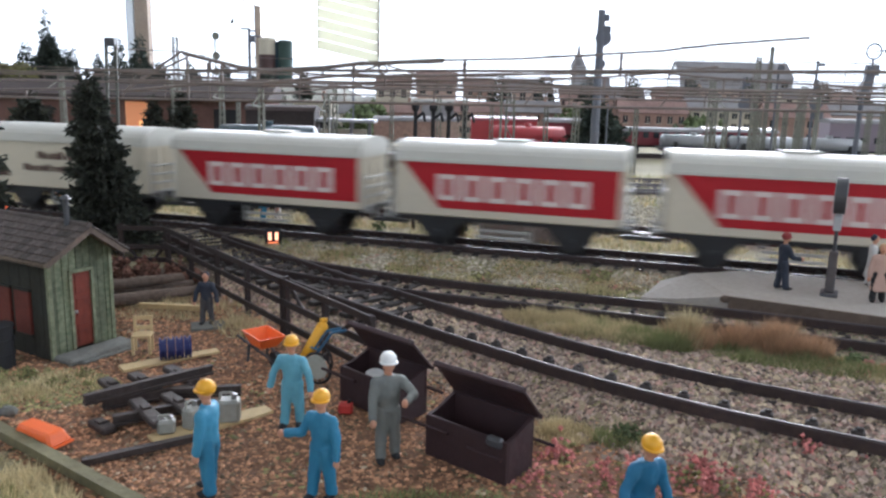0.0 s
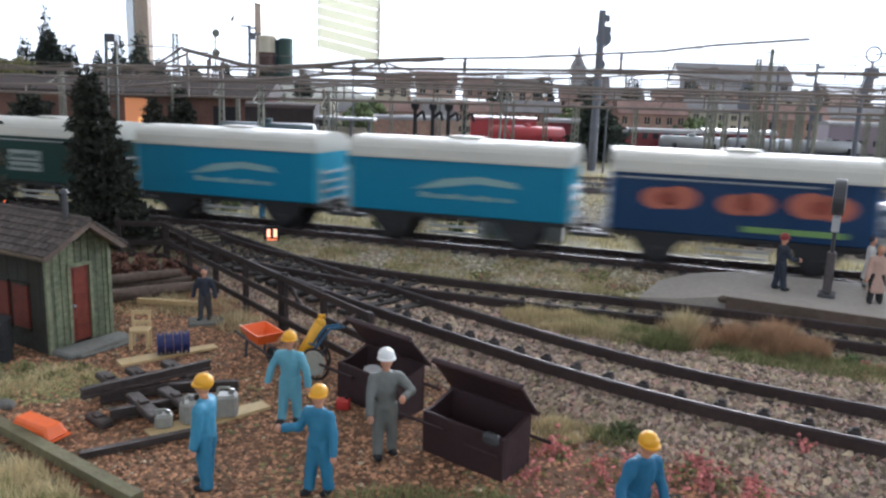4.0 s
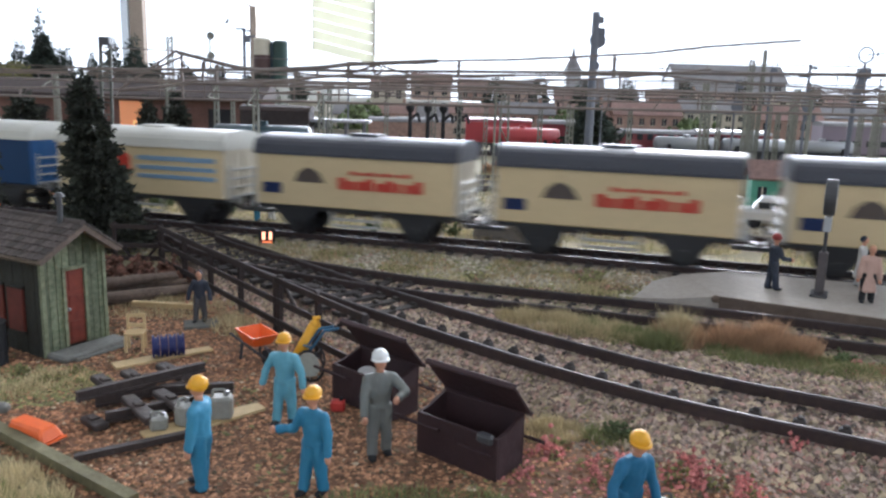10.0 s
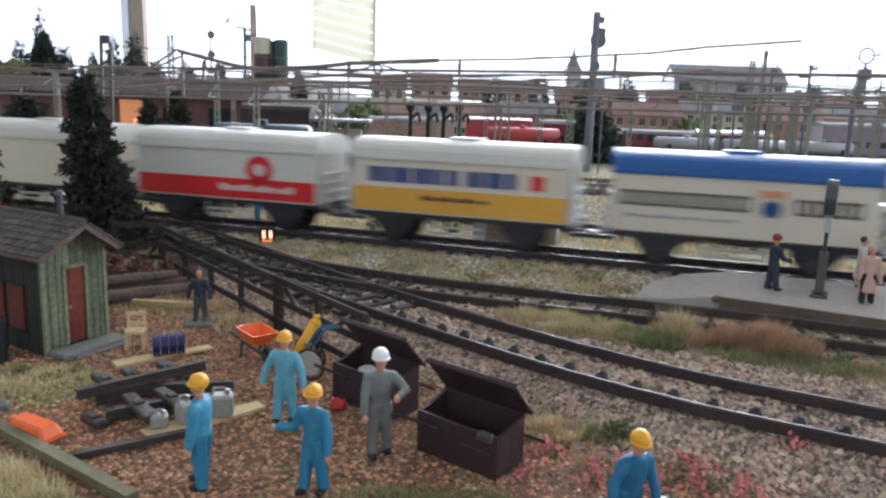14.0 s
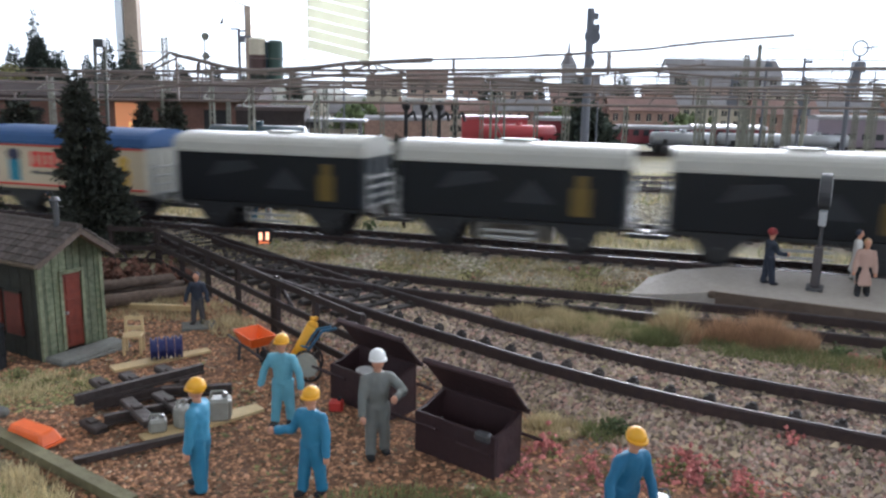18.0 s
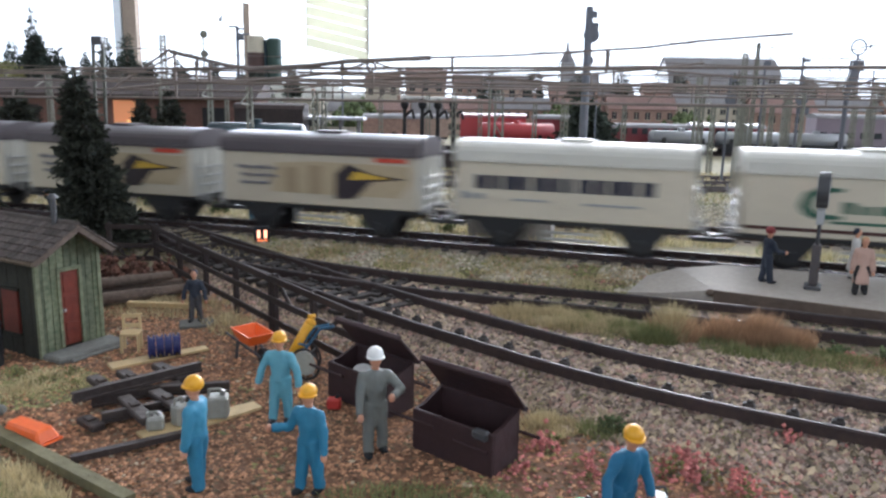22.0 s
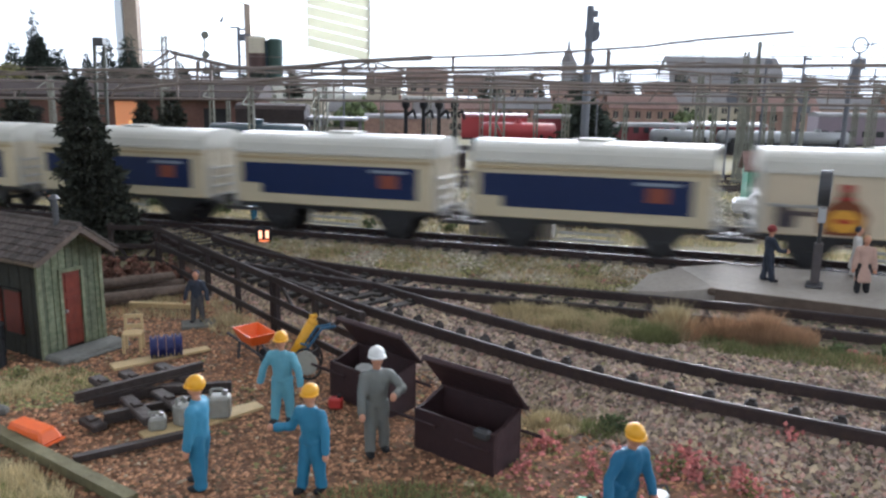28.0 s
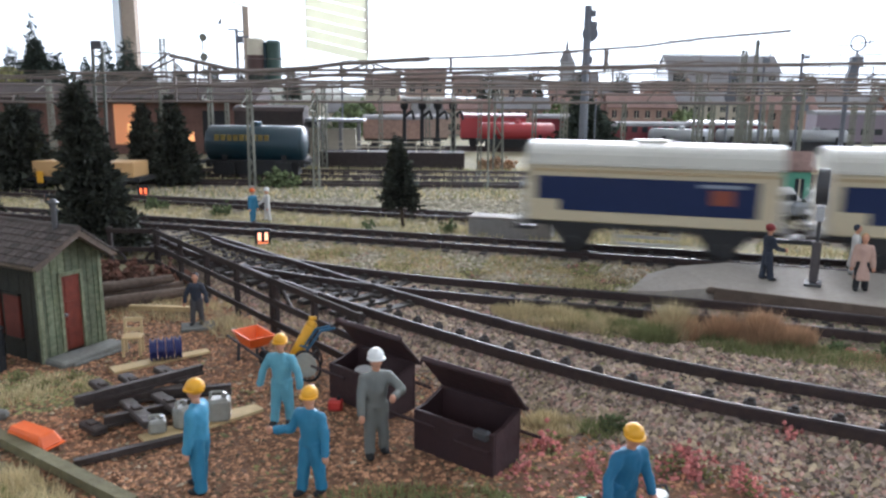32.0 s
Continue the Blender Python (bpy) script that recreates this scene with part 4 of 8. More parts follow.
# name: (side colour, roof colour, end colour, decorations as (part name, colour, outlines))
# blue, cyan and green ends: lit copies of the darker, shaded side colour
LIVERY = {
    "red_slant": (OFFWHITE, WHITE, OFFWHITE, [("panel", RED, [[(0.03, 1), (1, 1), (1, 0.12), (0.21, 0.12)]]), ("lettering", (0.72, 0.62, 0.58), hollow(0.19, 0.89, 0.28, 0.78, 6, 0.3))]),
    "ivory_script": (OFFWHITE, WHITE, OFFWHITE, [("lettering", BROWN, bars(0.32, 0.70, 0.62, 0.80, 8) + bars(0.22, 0.84, 0.34, 0.50, 12)), ("marking", BROWN, bars(0.03, 0.13, 0.18, 0.36, 2))]),
    "yellow_script": ((0.64, 0.46, 0.19), WHITE, OFFWHITE, [("lettering", BROWN, bars(0.32, 0.70, 0.62, 0.80, 8) + bars(0.22, 0.84, 0.34, 0.50, 12)), ("marking", BROWN, bars(0.03, 0.13, 0.18, 0.36, 2))]),
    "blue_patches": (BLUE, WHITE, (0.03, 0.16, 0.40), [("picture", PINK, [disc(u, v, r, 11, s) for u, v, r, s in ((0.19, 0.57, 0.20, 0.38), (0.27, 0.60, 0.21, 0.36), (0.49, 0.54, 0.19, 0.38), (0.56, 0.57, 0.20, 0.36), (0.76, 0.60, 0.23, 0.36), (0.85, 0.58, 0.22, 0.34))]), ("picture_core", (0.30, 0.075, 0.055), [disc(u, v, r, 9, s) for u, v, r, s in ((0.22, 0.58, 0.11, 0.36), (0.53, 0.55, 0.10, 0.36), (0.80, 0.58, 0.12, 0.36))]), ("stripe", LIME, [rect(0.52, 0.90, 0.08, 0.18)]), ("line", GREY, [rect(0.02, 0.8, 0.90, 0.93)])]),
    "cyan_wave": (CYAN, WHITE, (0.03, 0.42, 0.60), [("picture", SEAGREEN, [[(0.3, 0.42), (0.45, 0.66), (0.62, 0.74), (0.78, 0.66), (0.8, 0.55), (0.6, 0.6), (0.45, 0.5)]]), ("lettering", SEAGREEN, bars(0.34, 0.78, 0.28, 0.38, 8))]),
    "dark_green_label": (DGREEN, WHITE, DGREEN, [("line", GREY, [rect(0, 1, 0.90, 0.93)]), ("label", (0.30, 0.33, 0.32), [rect(0.34, 0.56, 0.44, 0.68), rect(0.34, 0.56, 0.20, 0.40)]), ("label_lettering", (0.02, 0.06, 0.055), bars(0.36, 0.54, 0.50, 0.62, 6) + bars(0.36, 0.54, 0.26, 0.34, 8))]),
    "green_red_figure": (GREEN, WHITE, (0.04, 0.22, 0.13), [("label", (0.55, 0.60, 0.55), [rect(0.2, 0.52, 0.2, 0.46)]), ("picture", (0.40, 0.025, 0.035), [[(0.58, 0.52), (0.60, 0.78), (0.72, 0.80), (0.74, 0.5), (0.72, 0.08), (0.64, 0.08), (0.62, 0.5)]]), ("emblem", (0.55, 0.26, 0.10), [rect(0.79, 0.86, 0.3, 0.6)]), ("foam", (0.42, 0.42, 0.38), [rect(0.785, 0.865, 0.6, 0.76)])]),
    "cream_dark_roof": (CREAM, DGREY, OFFWHITE, [("emblem", (0.10, 0.08, 0.07), [[(0.2, 0.46), (0.36, 0.46), (0.33, 0.66), (0.29, 0.76), (0.26, 0.76), (0.22, 0.64)]]), ("box_marking", NAVY, [rect(0.03, 0.13, 0.2, 0.42)]), ("lettering", (0.50, 0.06, 0.04), bars(0.49, 0.80, 0.66, 0.74, 9) + bars(0.43, 0.86, 0.36, 0.60, 9, 0.1))]),
    "cream_blue_stripes": (CREAM, WHITE, OFFWHITE, [("lettering", BROWN, bars(0.05, 0.33, 0.50, 0.60, 9) + bars(0.06, 0.3, 0.2, 0.25, 5)), ("emblem", (0.60, 0.05, 0.03), [rect(0.36, 0.455, 0.36, 0.74), disc(0.408, 0.74, 0.13, sx=0.37)]), ("stripe", PALEBLUE, [rect(0.5, 0.96, 0.72, 0.82), rect(0.5, 0.96, 0.52, 0.61), rect(0.5, 0.96, 0.33, 0.42)])]),
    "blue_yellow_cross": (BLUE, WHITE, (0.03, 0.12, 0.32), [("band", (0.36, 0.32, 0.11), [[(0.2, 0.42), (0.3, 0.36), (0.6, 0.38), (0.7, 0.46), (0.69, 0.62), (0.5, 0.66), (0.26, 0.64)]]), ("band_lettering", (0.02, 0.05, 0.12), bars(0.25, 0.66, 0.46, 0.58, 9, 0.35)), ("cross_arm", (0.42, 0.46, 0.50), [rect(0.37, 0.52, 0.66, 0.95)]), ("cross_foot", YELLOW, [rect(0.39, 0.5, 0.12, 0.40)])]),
    "orange_script": (ORANGE, WHITE, (0.78, 0.40, 0.08), [("lettering", BROWN, [[(0.22, 0.3), (0.3, 0.7), (0.4, 0.66), (0.36, 0.34)]] + bars(0.38, 0.84, 0.30, 0.50, 6, 0.15)), ("line", RED, [rect(0.42, 0.66, 0.66, 0.74)])]),
    "white_blue_roof": (OFFWHITE, ROOFBLUE, WHITE, [("lettering", (0.07, 0.055, 0.06), hollow(0.02, 0.54, 0.44, 0.72, 9, 0.3) + hollow(0.70, 0.95, 0.44, 0.72, 4, 0.3)), ("line", GREY, bars(0.05, 0.5, 0.24, 0.30, 9)), ("emblem", (0.62, 0.30, 0.16), [rect(0.565, 0.665, 0.72, 0.84)]), ("badge", (0.03, 0.07, 0.22), [disc(0.615, 0.52, 0.15)])]),
    "white_yellow": (OFFWHITE, WHITE, WHITE, [("panel", YELLOW, [rect(0, 1, 0.0, 0.46)]), ("lettering", (0.05, 0.07, 0.2), bars(0.08, 0.52, 0.56, 0.86, 8, 0.15) + bars(0.55, 0.78, 0.56, 0.86, 5, 0.15)), ("emblem", (0.62, 0.04, 0.04), [rect(0.84, 0.9, 0.56, 0.84)]), ("small_lettering", BROWN, bars(0.34, 0.66, 0.24, 0.34, 8))]),
    "white_red_band": (WHITE, WHITE, WHITE, [("panel", (0.58, 0.03, 0.03), [rect(0, 1, 0.0, 0.42), disc(0.7, 0.62, 0.30)]), ("emblem", WHITE, [disc(0.7, 0.62, 0.13)]), ("lettering", WHITE, bars(0.48, 0.9, 0.16, 0.30, 9))]),
    "white_red_marks": (OFFWHITE, WHITE, OFFWHITE, [("emblem", (0.70, 0.08, 0.05), [rect(0.1, 0.2, 0.72, 0.9), rect(0.76, 0.87, 0.72, 0.9)]), ("marking", GREY, bars(0.02, 0.14, 0.28, 0.36, 3) + bars(0.03, 0.12, 0.12, 0.18, 3))]),
    "black_bottle": (BLACK, (0.46, 0.45, 0.40), (0.03, 0.04, 0.05), [("picture", (0.035, 0.038, 0.042), [[(0.18, 0.5), (0.24, 0.82), (0.4, 0.86), (0.44, 0.7), (0.32, 0.6)], [(0.5, 0.3), (0.6, 0.75), (0.7, 0.3)]]), ("bottle", (0.16, 0.11, 0.03), [rect(0.78, 0.86, 0.1, 0.62), rect(0.80, 0.845, 0.62, 0.85)])]),
    "cream_blue_roof": ((0.62, 0.53, 0.38), (0.04, 0.10, 0.24), WHITE, [("lettering", (0.72, 0.05, 0.05), hollow(0.27, 0.76, 0.48, 0.84, 6, 0.34)), ("small_lettering", DGREY, bars(0.28, 0.74, 0.32, 0.40, 12)), ("picture", (0.03, 0.24, 0.36), [rect(0.125, 0.195, 0.15, 0.66)]), ("cap", (0.05, 0.05, 0.09), [disc(0.16, 0.76, 0.14, sx=0.3)]), ("patch", (0.66, 0.42, 0.08), [[(0.835, 0.14), (0.9, 0.14), (0.915, 0.4), (0.895, 0.62), (0.905, 0.74), (0.87, 0.84), (0.84, 0.74), (0.845, 0.6), (0.825, 0.4)]]), ("patch_mark", (0.50, 0.06, 0.05), [rect(0.848, 0.892, 0.36, 0.5)]), ("line", (0.62, 0.06, 0.05), [rect(0, 1, 0.05, 0.09), rect(0, 1, 0.96, 0.99)])]),
    "white_green_script": (OFFWHITE, WHITE, OFFWHITE, [("lettering", TEXT_GREEN, [[(0.2, 0.5), (0.22, 0.72), (0.28, 0.84), (0.36, 0.82), (0.35, 0.76), (0.29, 0.74), (0.255, 0.62), (0.25, 0.48), (0.28, 0.38), (0.36, 0.36), (0.36, 0.3), (0.27, 0.28), (0.22, 0.36)]] + bars(0.36, 0.80, 0.40, 0.60, 7, 0.3) + [rect(0.6, 0.72, 0.70, 0.76), rect(0.32, 0.74, 0.22, 0.27)]), ("line", BROWN, [rect(0, 1, 0.06, 0.12)])]),
    "white_black_letters": (OFFWHITE, WHITE, OFFWHITE, [("lettering", (0.04, 0.04, 0.06), bars(0.08, 0.86, 0.50, 0.76, 12, 0.14)), ("line", GREY, [rect(0.25, 0.4, 0.30, 0.34), rect(0.56, 0.8, 0.28, 0.32)]), ("marking", GREY, bars(0.02, 0.13, 0.3, 0.44, 3))]),
    "photo_dark_roof": (LAV, (0.10, 0.085, 0.09), WHITE, [("picture", (0.47, 0.38, 0.25), [[(0.26, 0.2), (0.92, 0.2), (0.97, 0.5), (0.97, 0.84), (0.5, 0.86), (0.28, 0.8)]]), ("picture_figure", (0.36, 0.28, 0.18), [rect(0.34, 0.4, 0.2, 0.72), rect(0.46, 0.53, 0.2, 0.78)]), ("tunnel", (0.045, 0.035, 0.04), [[(0.6, 0.12), (0.6, 0.62), (0.66, 0.84), (0.78, 0.66), (0.95, 0.58), (0.78, 0.5), (0.70, 0.15)]]), ("beam", (0.62, 0.40, 0.06), [[(0.67, 0.52), (0.70, 0.70), (0.88, 0.58)]]), ("emblem", (0.58, 0.08, 0.05), [rect(0.8, 0.95, 0.9, 0.98)]), ("lettering", (0.20, 0.19, 0.21), bars(0.08, 0.3, 0.66, 0.74, 5) + bars(0.1, 0.3, 0.5, 0.57, 5) + bars(0.1, 0.26, 0.34, 0.41, 4))]),
    "cream_bottle": ((0.62, 0.53, 0.39), WHITE, WHITE, [("bottle", (0.20, 0.065, 0.03), [[(0.215, 0.02), (0.24, 0.0), (0.35, 0.0), (0.375, 0.02), (0.378, 0.36), (0.36, 0.5), (0.325, 0.6), (0.318, 0.74), (0.272, 0.74), (0.265, 0.6), (0.23, 0.5), (0.212, 0.36)]]), ("bottle_label", (0.70, 0.36, 0.05), [disc(0.295, 0.24, 0.20, sx=0.32)]), ("label_mark", (0.42, 0.07, 0.03), [rect(0.262, 0.328, 0.2, 0.28)]), ("cap", (0.36, 0.025, 0.025), [rect(0.272, 0.318, 0.74, 0.86), rect(0.262, 0.328, 0.6, 0.64)]), ("pipe", (0.10, 0.08, 0.08), [rect(0.09, 0.2, 0.3, 0.38), rect(0.05, 0.1, 0.24, 0.46)]), ("sign", PALEBLUE, [rect(0.54, 0.9, 0.68, 0.88)]), ("sign_lettering", (0.10, 0.17, 0.27), bars(0.57, 0.86, 0.72, 0.83, 7)), ("box_marking", (0.08, 0.07, 0.08), [rect(0.05, 0.12, 0.1, 0.34)]), ("marking", GREY, bars(0.02, 0.24, 0.44, 0.5, 4))]),
    "navy_panel": ((0.60, 0.52, 0.36), WHITE, OFFWHITE, [("panel", NAVY, [[(0.13, 0.17), (0.93, 0.17), (0.93, 0.80), (0.03, 0.80), (0.03, 0.37), (0.13, 0.37)]]), ("emblem", (0.26, 0.078, 0.05), [rect(0.745, 0.835, 0.38, 0.64)]), ("badge_ring", (0.26, 0.30, 0.36), [rect(0.7, 0.88, 0.68, 0.74)]), ("line", TAN, [rect(0, 1, 0.88, 0.94)])]),
}
WORDS = {
    "red_slant": "cream covered wagon with a slanted red panel", "ivory_script": "ivory covered wagon with brown lettering", "yellow_script": "pale yellow covered wagon with brown lettering",
    "blue_patches": "blue covered wagon with salmon pink pictures", "cyan_wave": "cyan covered wagon with a pale wave", "dark_green_label": "dark green covered wagon with a white label",
    "green_red_figure": "green covered wagon with a red picture and white label", "cream_dark_roof": "cream covered wagon with a dark grey roof and red lettering",
    "cream_blue_stripes": "cream covered wagon with three blue stripes", "blue_yellow_cross": "blue covered wagon with a yellow cross", "orange_script": "orange covered wagon with brown script",
    "white_blue_roof": "white covered wagon with a bright blue roof", "white_yellow": "white and yellow covered wagon with blue lettering", "white_red_band": "white covered wagon with a red band and disc",
    "white_red_marks": "white covered wagon with two red marks", "black_bottle": "black covered wagon with a dim gold bottle", "cream_blue_roof": "cream covered wagon with navy roof and red lettering",
    "white_green_script": "white covered wagon with green script", "white_black_letters": "white covered wagon with black block lettering", "photo_dark_roof": "pale wagon with a tunnel picture and dark roof",
    "cream_bottle": "cream covered wagon with an orange bottle and blue sign", "navy_panel": "cream covered wagon with a navy blue panel"}
M_endrail = plastic("white_end_rail", (0.52, 0.52, 0.50))
M_chassis = plastic("black_wagon_chassis", (0.02, 0.02, 0.022), 0.55, 0.3)
M_wheel = mat("dark_wheel_steel", (0.05, 0.048, 0.05), 0.4, metal=0.6, size=2, vary=0.3, bump=0.1)
M_load = mat("pale_underfloor_tank", (0.45, 0.45, 0.42), 0.5, size=2, vary=0.3, bump=0.1)


def build_wagon(style):
    side, roof, end, decor = LIVERY[style]
    w = thing("goods_wagon", Matrix(), WORDS[style], "goods wagon", "wagons of the goods train")
    L, H = W_LEN / 2, W_WIDE / 2
    bm = bm_new()
    box(bm, 0, 0, W_LOW, W_LEN, W_WIDE, W_EAVE - W_LOW, bevel=0.5)
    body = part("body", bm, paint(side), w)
    for sx in (-1, 1):
        bm = bm_new()
        box(bm, sx * (L + 0.25), 0, W_LOW + 0.3, 0.7, W_WIDE - 0.8, W_EAVE - W_LOW - 0.3, bevel=0.15)
        for k in (-1, 0, 1):
            box(bm, sx * (L + 0.75), k * 9, W_LOW + 0.5, 0.8, 1.0, 20)
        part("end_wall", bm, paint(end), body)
    # arched roof
    prof = [(-H - 0.9, W_EAVE - 0.3), (-H - 0.9, W_EAVE + 0.9)]
    for i in range(15):
        a = math.pi * (1 - i / 14)
        prof.append((math.cos(a) * (H + 0.5), W_EAVE + 0.9 + (W_TOP - W_EAVE - 0.9) * max(0.0, math.sin(a)) ** 0.62))
    prof += [(H + 0.9, W_EAVE + 0.9), (H + 0.9, W_EAVE - 0.3)]
    bm = bm_new()
    prism(bm, prof, W_LEN + 2.4, Matrix.Rotation(radians(90), 4, "Z"))
    rf = part("roof", bm, paint(roof), w, smooth=False)
    bm = bm_new()
    box(bm, 0, 0, W_TOP - 0.5, 13, 9, 1.4, bevel=0.4)
    part("roof_vent", bm, paint(roof), rf)
    for i, (nm, col, outlines) in enumerate(decor):
        for poly in outlines:
            bm = bm_new()
            pts = [(-L + 0.3 + (W_LEN - 0.6) * u, W_LOW + 0.9 + (W_EAVE - W_LOW - 1.3) * v) for u, v in poly]
            prism(bm, pts, W_WIDE + 0.5 + 0.24 * i)
            part(nm.replace("lettering", "letter"), bm, paint(col), body)
    bm = bm_new()
    box(bm, 0, 0, W_LOW - 2.2, W_LEN + 1, 22, 2.2)
    for sy in (-1, 1):
        box(bm, 0, sy * 13.2, W_LOW - 1.6, W_LEN, 1.6, 1.6)
    under = part("underframe", bm, M_chassis, w)
    for sx in (-1, 1):
        for sy in (-1, 1):
            bm = bm_new()
            prism(bm, [(-11, 0), (11, 0), (5, -7.2), (2.5, -9.6), (-2.5, -9.6), (-5, -7.2)], 1.6, Matrix.Translation((sx * AXLE_X, sy * 12.4, W_LOW - 0.8)))
            rod(bm, (sx * AXLE_X, sy * 13.0, WHEEL_R), (sx * AXLE_X, sy * 14.6, WHEEL_R), 1.7, n=8)
            part("axle_guard", bm, M_chassis, under)
        for sy in (-1, 1):
            bm = bm_new()
            rod(bm, (sx * L, sy * 9.5, W_LOW - 0.6), (sx * (L + 4.6), sy * 9.5, W_LOW - 0.6), 0.9, n=8)
            rod(bm, (sx * (L + 4.6), sy * 9.5, W_LOW - 0.6), (sx * (L + 5.3), sy * 9.5, W_LOW - 0.6), 2.3, n=10)
            part("buffer", bm, M_steel, under)
        bm = bm_new()
        box(bm, sx * (L + 4.2), 0, W_LOW - 6.2, 8.6, 3.2, 1.6, bevel=0.3)
        box(bm, sx * (L + 7.0), 0, W_LOW - 5.4, 1.6, 8.0, 2.2, bevel=0.3)
        part("coupling", bm, M_darkgrey, under)
        for k in range(4):
            bm = bm_new()
            rod(bm, (sx * (L + 2.0), -H + 2, W_LOW + 1.0 + 4.0 * k), (sx * (L + 2.0), H - 2, W_LOW + 1.0 + 4.0 * k), 0.45, n=6)
            part("end_rail", bm, M_endrail, body)
        for sy in (-1, 1):
            bm = bm_new()
            rod(bm, (sx * (L + 2.0), sy * (H - 2.2), W_LOW - 1), (sx * (L + 2.0), sy * (H - 2.2), W_LOW + 15), 0.45, n=6)
            part("end_post", bm, M_endrail, body)
    bm = bm_new()
    box(bm, 0, -12.6, W_LOW - 5.4, 22, 1.0, 1.0)
    box(bm, 0, -12.6, W_LOW - 8.0, 22, 1.0, 1.0)
    for k in (-10.5, 10.5):
        box(bm, k, -12.6, W_LOW - 8.0, 0.9, 0.9, 7.6)
    part("step_ladder", bm, M_load, under)
    for sx in (-1, 1):
        bm = bm_new()
        rod(bm, (0, -9.5, 0), (0, 9.5, 0), 1.1, n=8)
        axle = part("wheelset", bm, M_wheel, w, m=at(sx * AXLE_X, 0, WHEEL_R))
        for sy in (-1, 1):
            bm = bm_new()
            rod(bm, (0, sy * 7.8, 0), (0, sy * 9.9, 0), WHEEL_R, n=20)
            rod(bm, (0, sy * 7.2, 0), (0, sy * 7.9, 0), WHEEL_R + 0.8, n=20)
            rod(bm, (0, sy * 9.8, 0), (0, sy * 10.3, 0), 1.6, n=10)
            for k in range(4):
                a = k * math.pi / 2
                box(bm, math.cos(a) * 3.0, sy * 10.0, math.sin(a) * 3.0 - 0.5, 1.0, 0.3, 1.0)
            part("wheel", bm, M_wheel, axle)
    return w


ORDER = (["red_slant"] * 3 + ["ivory_script", "yellow_script", "blue_patches", "blue_patches", "cyan_wave", "cyan_wave", "dark_green_label", "dark_green_label", "green_red_figure", "green_red_figure"]
         + ["cream_dark_roof"] * 4 + ["cream_blue_stripes", "blue_yellow_cross", "orange_script", "white_blue_roof", "white_yellow", "white_red_band"] + ["white_red_marks"] * 3
         + ["black_bottle"] * 3 + ["cream_blue_roof"] * 3 + ["white_green_script", "white_black_letters"] + ["photo_dark_roof"] * 3 + ["cream_bottle"] * 5 + ["navy_panel"] * 7)
first, TRAIN = {}, []
for style in ORDER:
    if style not in first:
        first[style] = build_wagon(style)
        TRAIN.append(first[style])
    else:
        TRAIN.append(copy_thing(first[style], Matrix()))
PITCH = 105.27
# seconds and mm run by the rear end of the first wagon
RUN = ((0, 84.8), (1, 231.9), (2, 384.2), (3, 538.9), (3.5, 617.5), (5.5, 938.2), (6, 1018.0), (7, 1174.2), (8, 1325.5), (9, 1467.5), (10, 1602.9),
       (11, 1738.3), (12, 1877.5), (13, 2024.5), (14, 2173.6), (14.5, 2250.5), (16.5, 2576.8), (17, 2660.4), (18, 2828.0), (19, 2996.0), (20, 3163.6),
       (21, 3327.2), (22, 3484.2), (23, 3637.2), (24, 3785.4), (25, 3936.5), (25.5, 4017.0), (27.5, 4354.0), (28, 4437.6), (29, 4604.2), (30, 4768.9), (31, 4932.2), (32, 5091.9))
RT, RS_ = np.array([r[0] for r in RUN], float), np.array([r[1] for r in RUN], float)
slope = np.gradient(RS_, RT)


def run(t):
    """The train's way at t seconds, smooth between the known places."""
    i = int(min(len(RT) - 2, max(0, np.searchsorted(RT, t) - 1)))
    h = RT[i + 1] - RT[i]
    u = (t - RT[i]) / h
    return ((2 * u ** 3 - 3 * u ** 2 + 1) * RS_[i] + (u ** 3 - 2 * u ** 2 + u) * h * slope[i] + (3 * u ** 2 - 2 * u ** 3) * RS_[i + 1] + (u ** 3 - u ** 2) * h * slope[i + 1])


def on_track(s):
    """Pose of a wagon whose middle is at s: it rides on the line at its two axles."""
    xa, ya, _ = on_line(s + AXLE_X)
    xb, yb, _ = on_line(s - AXLE_X)
    return at((xa + xb) / 2, (ya + yb) / 2, RAIL, 0, 0, math.degrees(math.atan2(ya - yb, xa - xb)))


def motions():
    for i, w in enumerate(TRAIN):
        walk(w, [(t, on_track(run(t) - PITCH * i + W_LEN / 2)) for t in np.arange(0, 32.01, 0.4)])
    # all wheels are of one size and turn together: front and rear wheelsets each follow one set of keys
    lead = {}
    for w in TRAIN:
        for ax in w.children:
            if ax.name.startswith("wheelset"):
                end = ax.location.x > 0
                if end not in lead:
                    lead[end] = ax
                    home = ax.location.copy()
                    walk(ax, [(t, Matrix.Translation(home) @ Matrix.Rotation(run(t) / WHEEL_R, 4, "Y")) for t in np.arange(0, 32.01, 1 / 30)])
                else:
                    ax.rotation_mode = "QUATERNION"
                    keys = ax.animation_data_create()
                    keys.action = lead[end].animation_data.action
                    keys.action_slot = lead[end].animation_data.action_slot

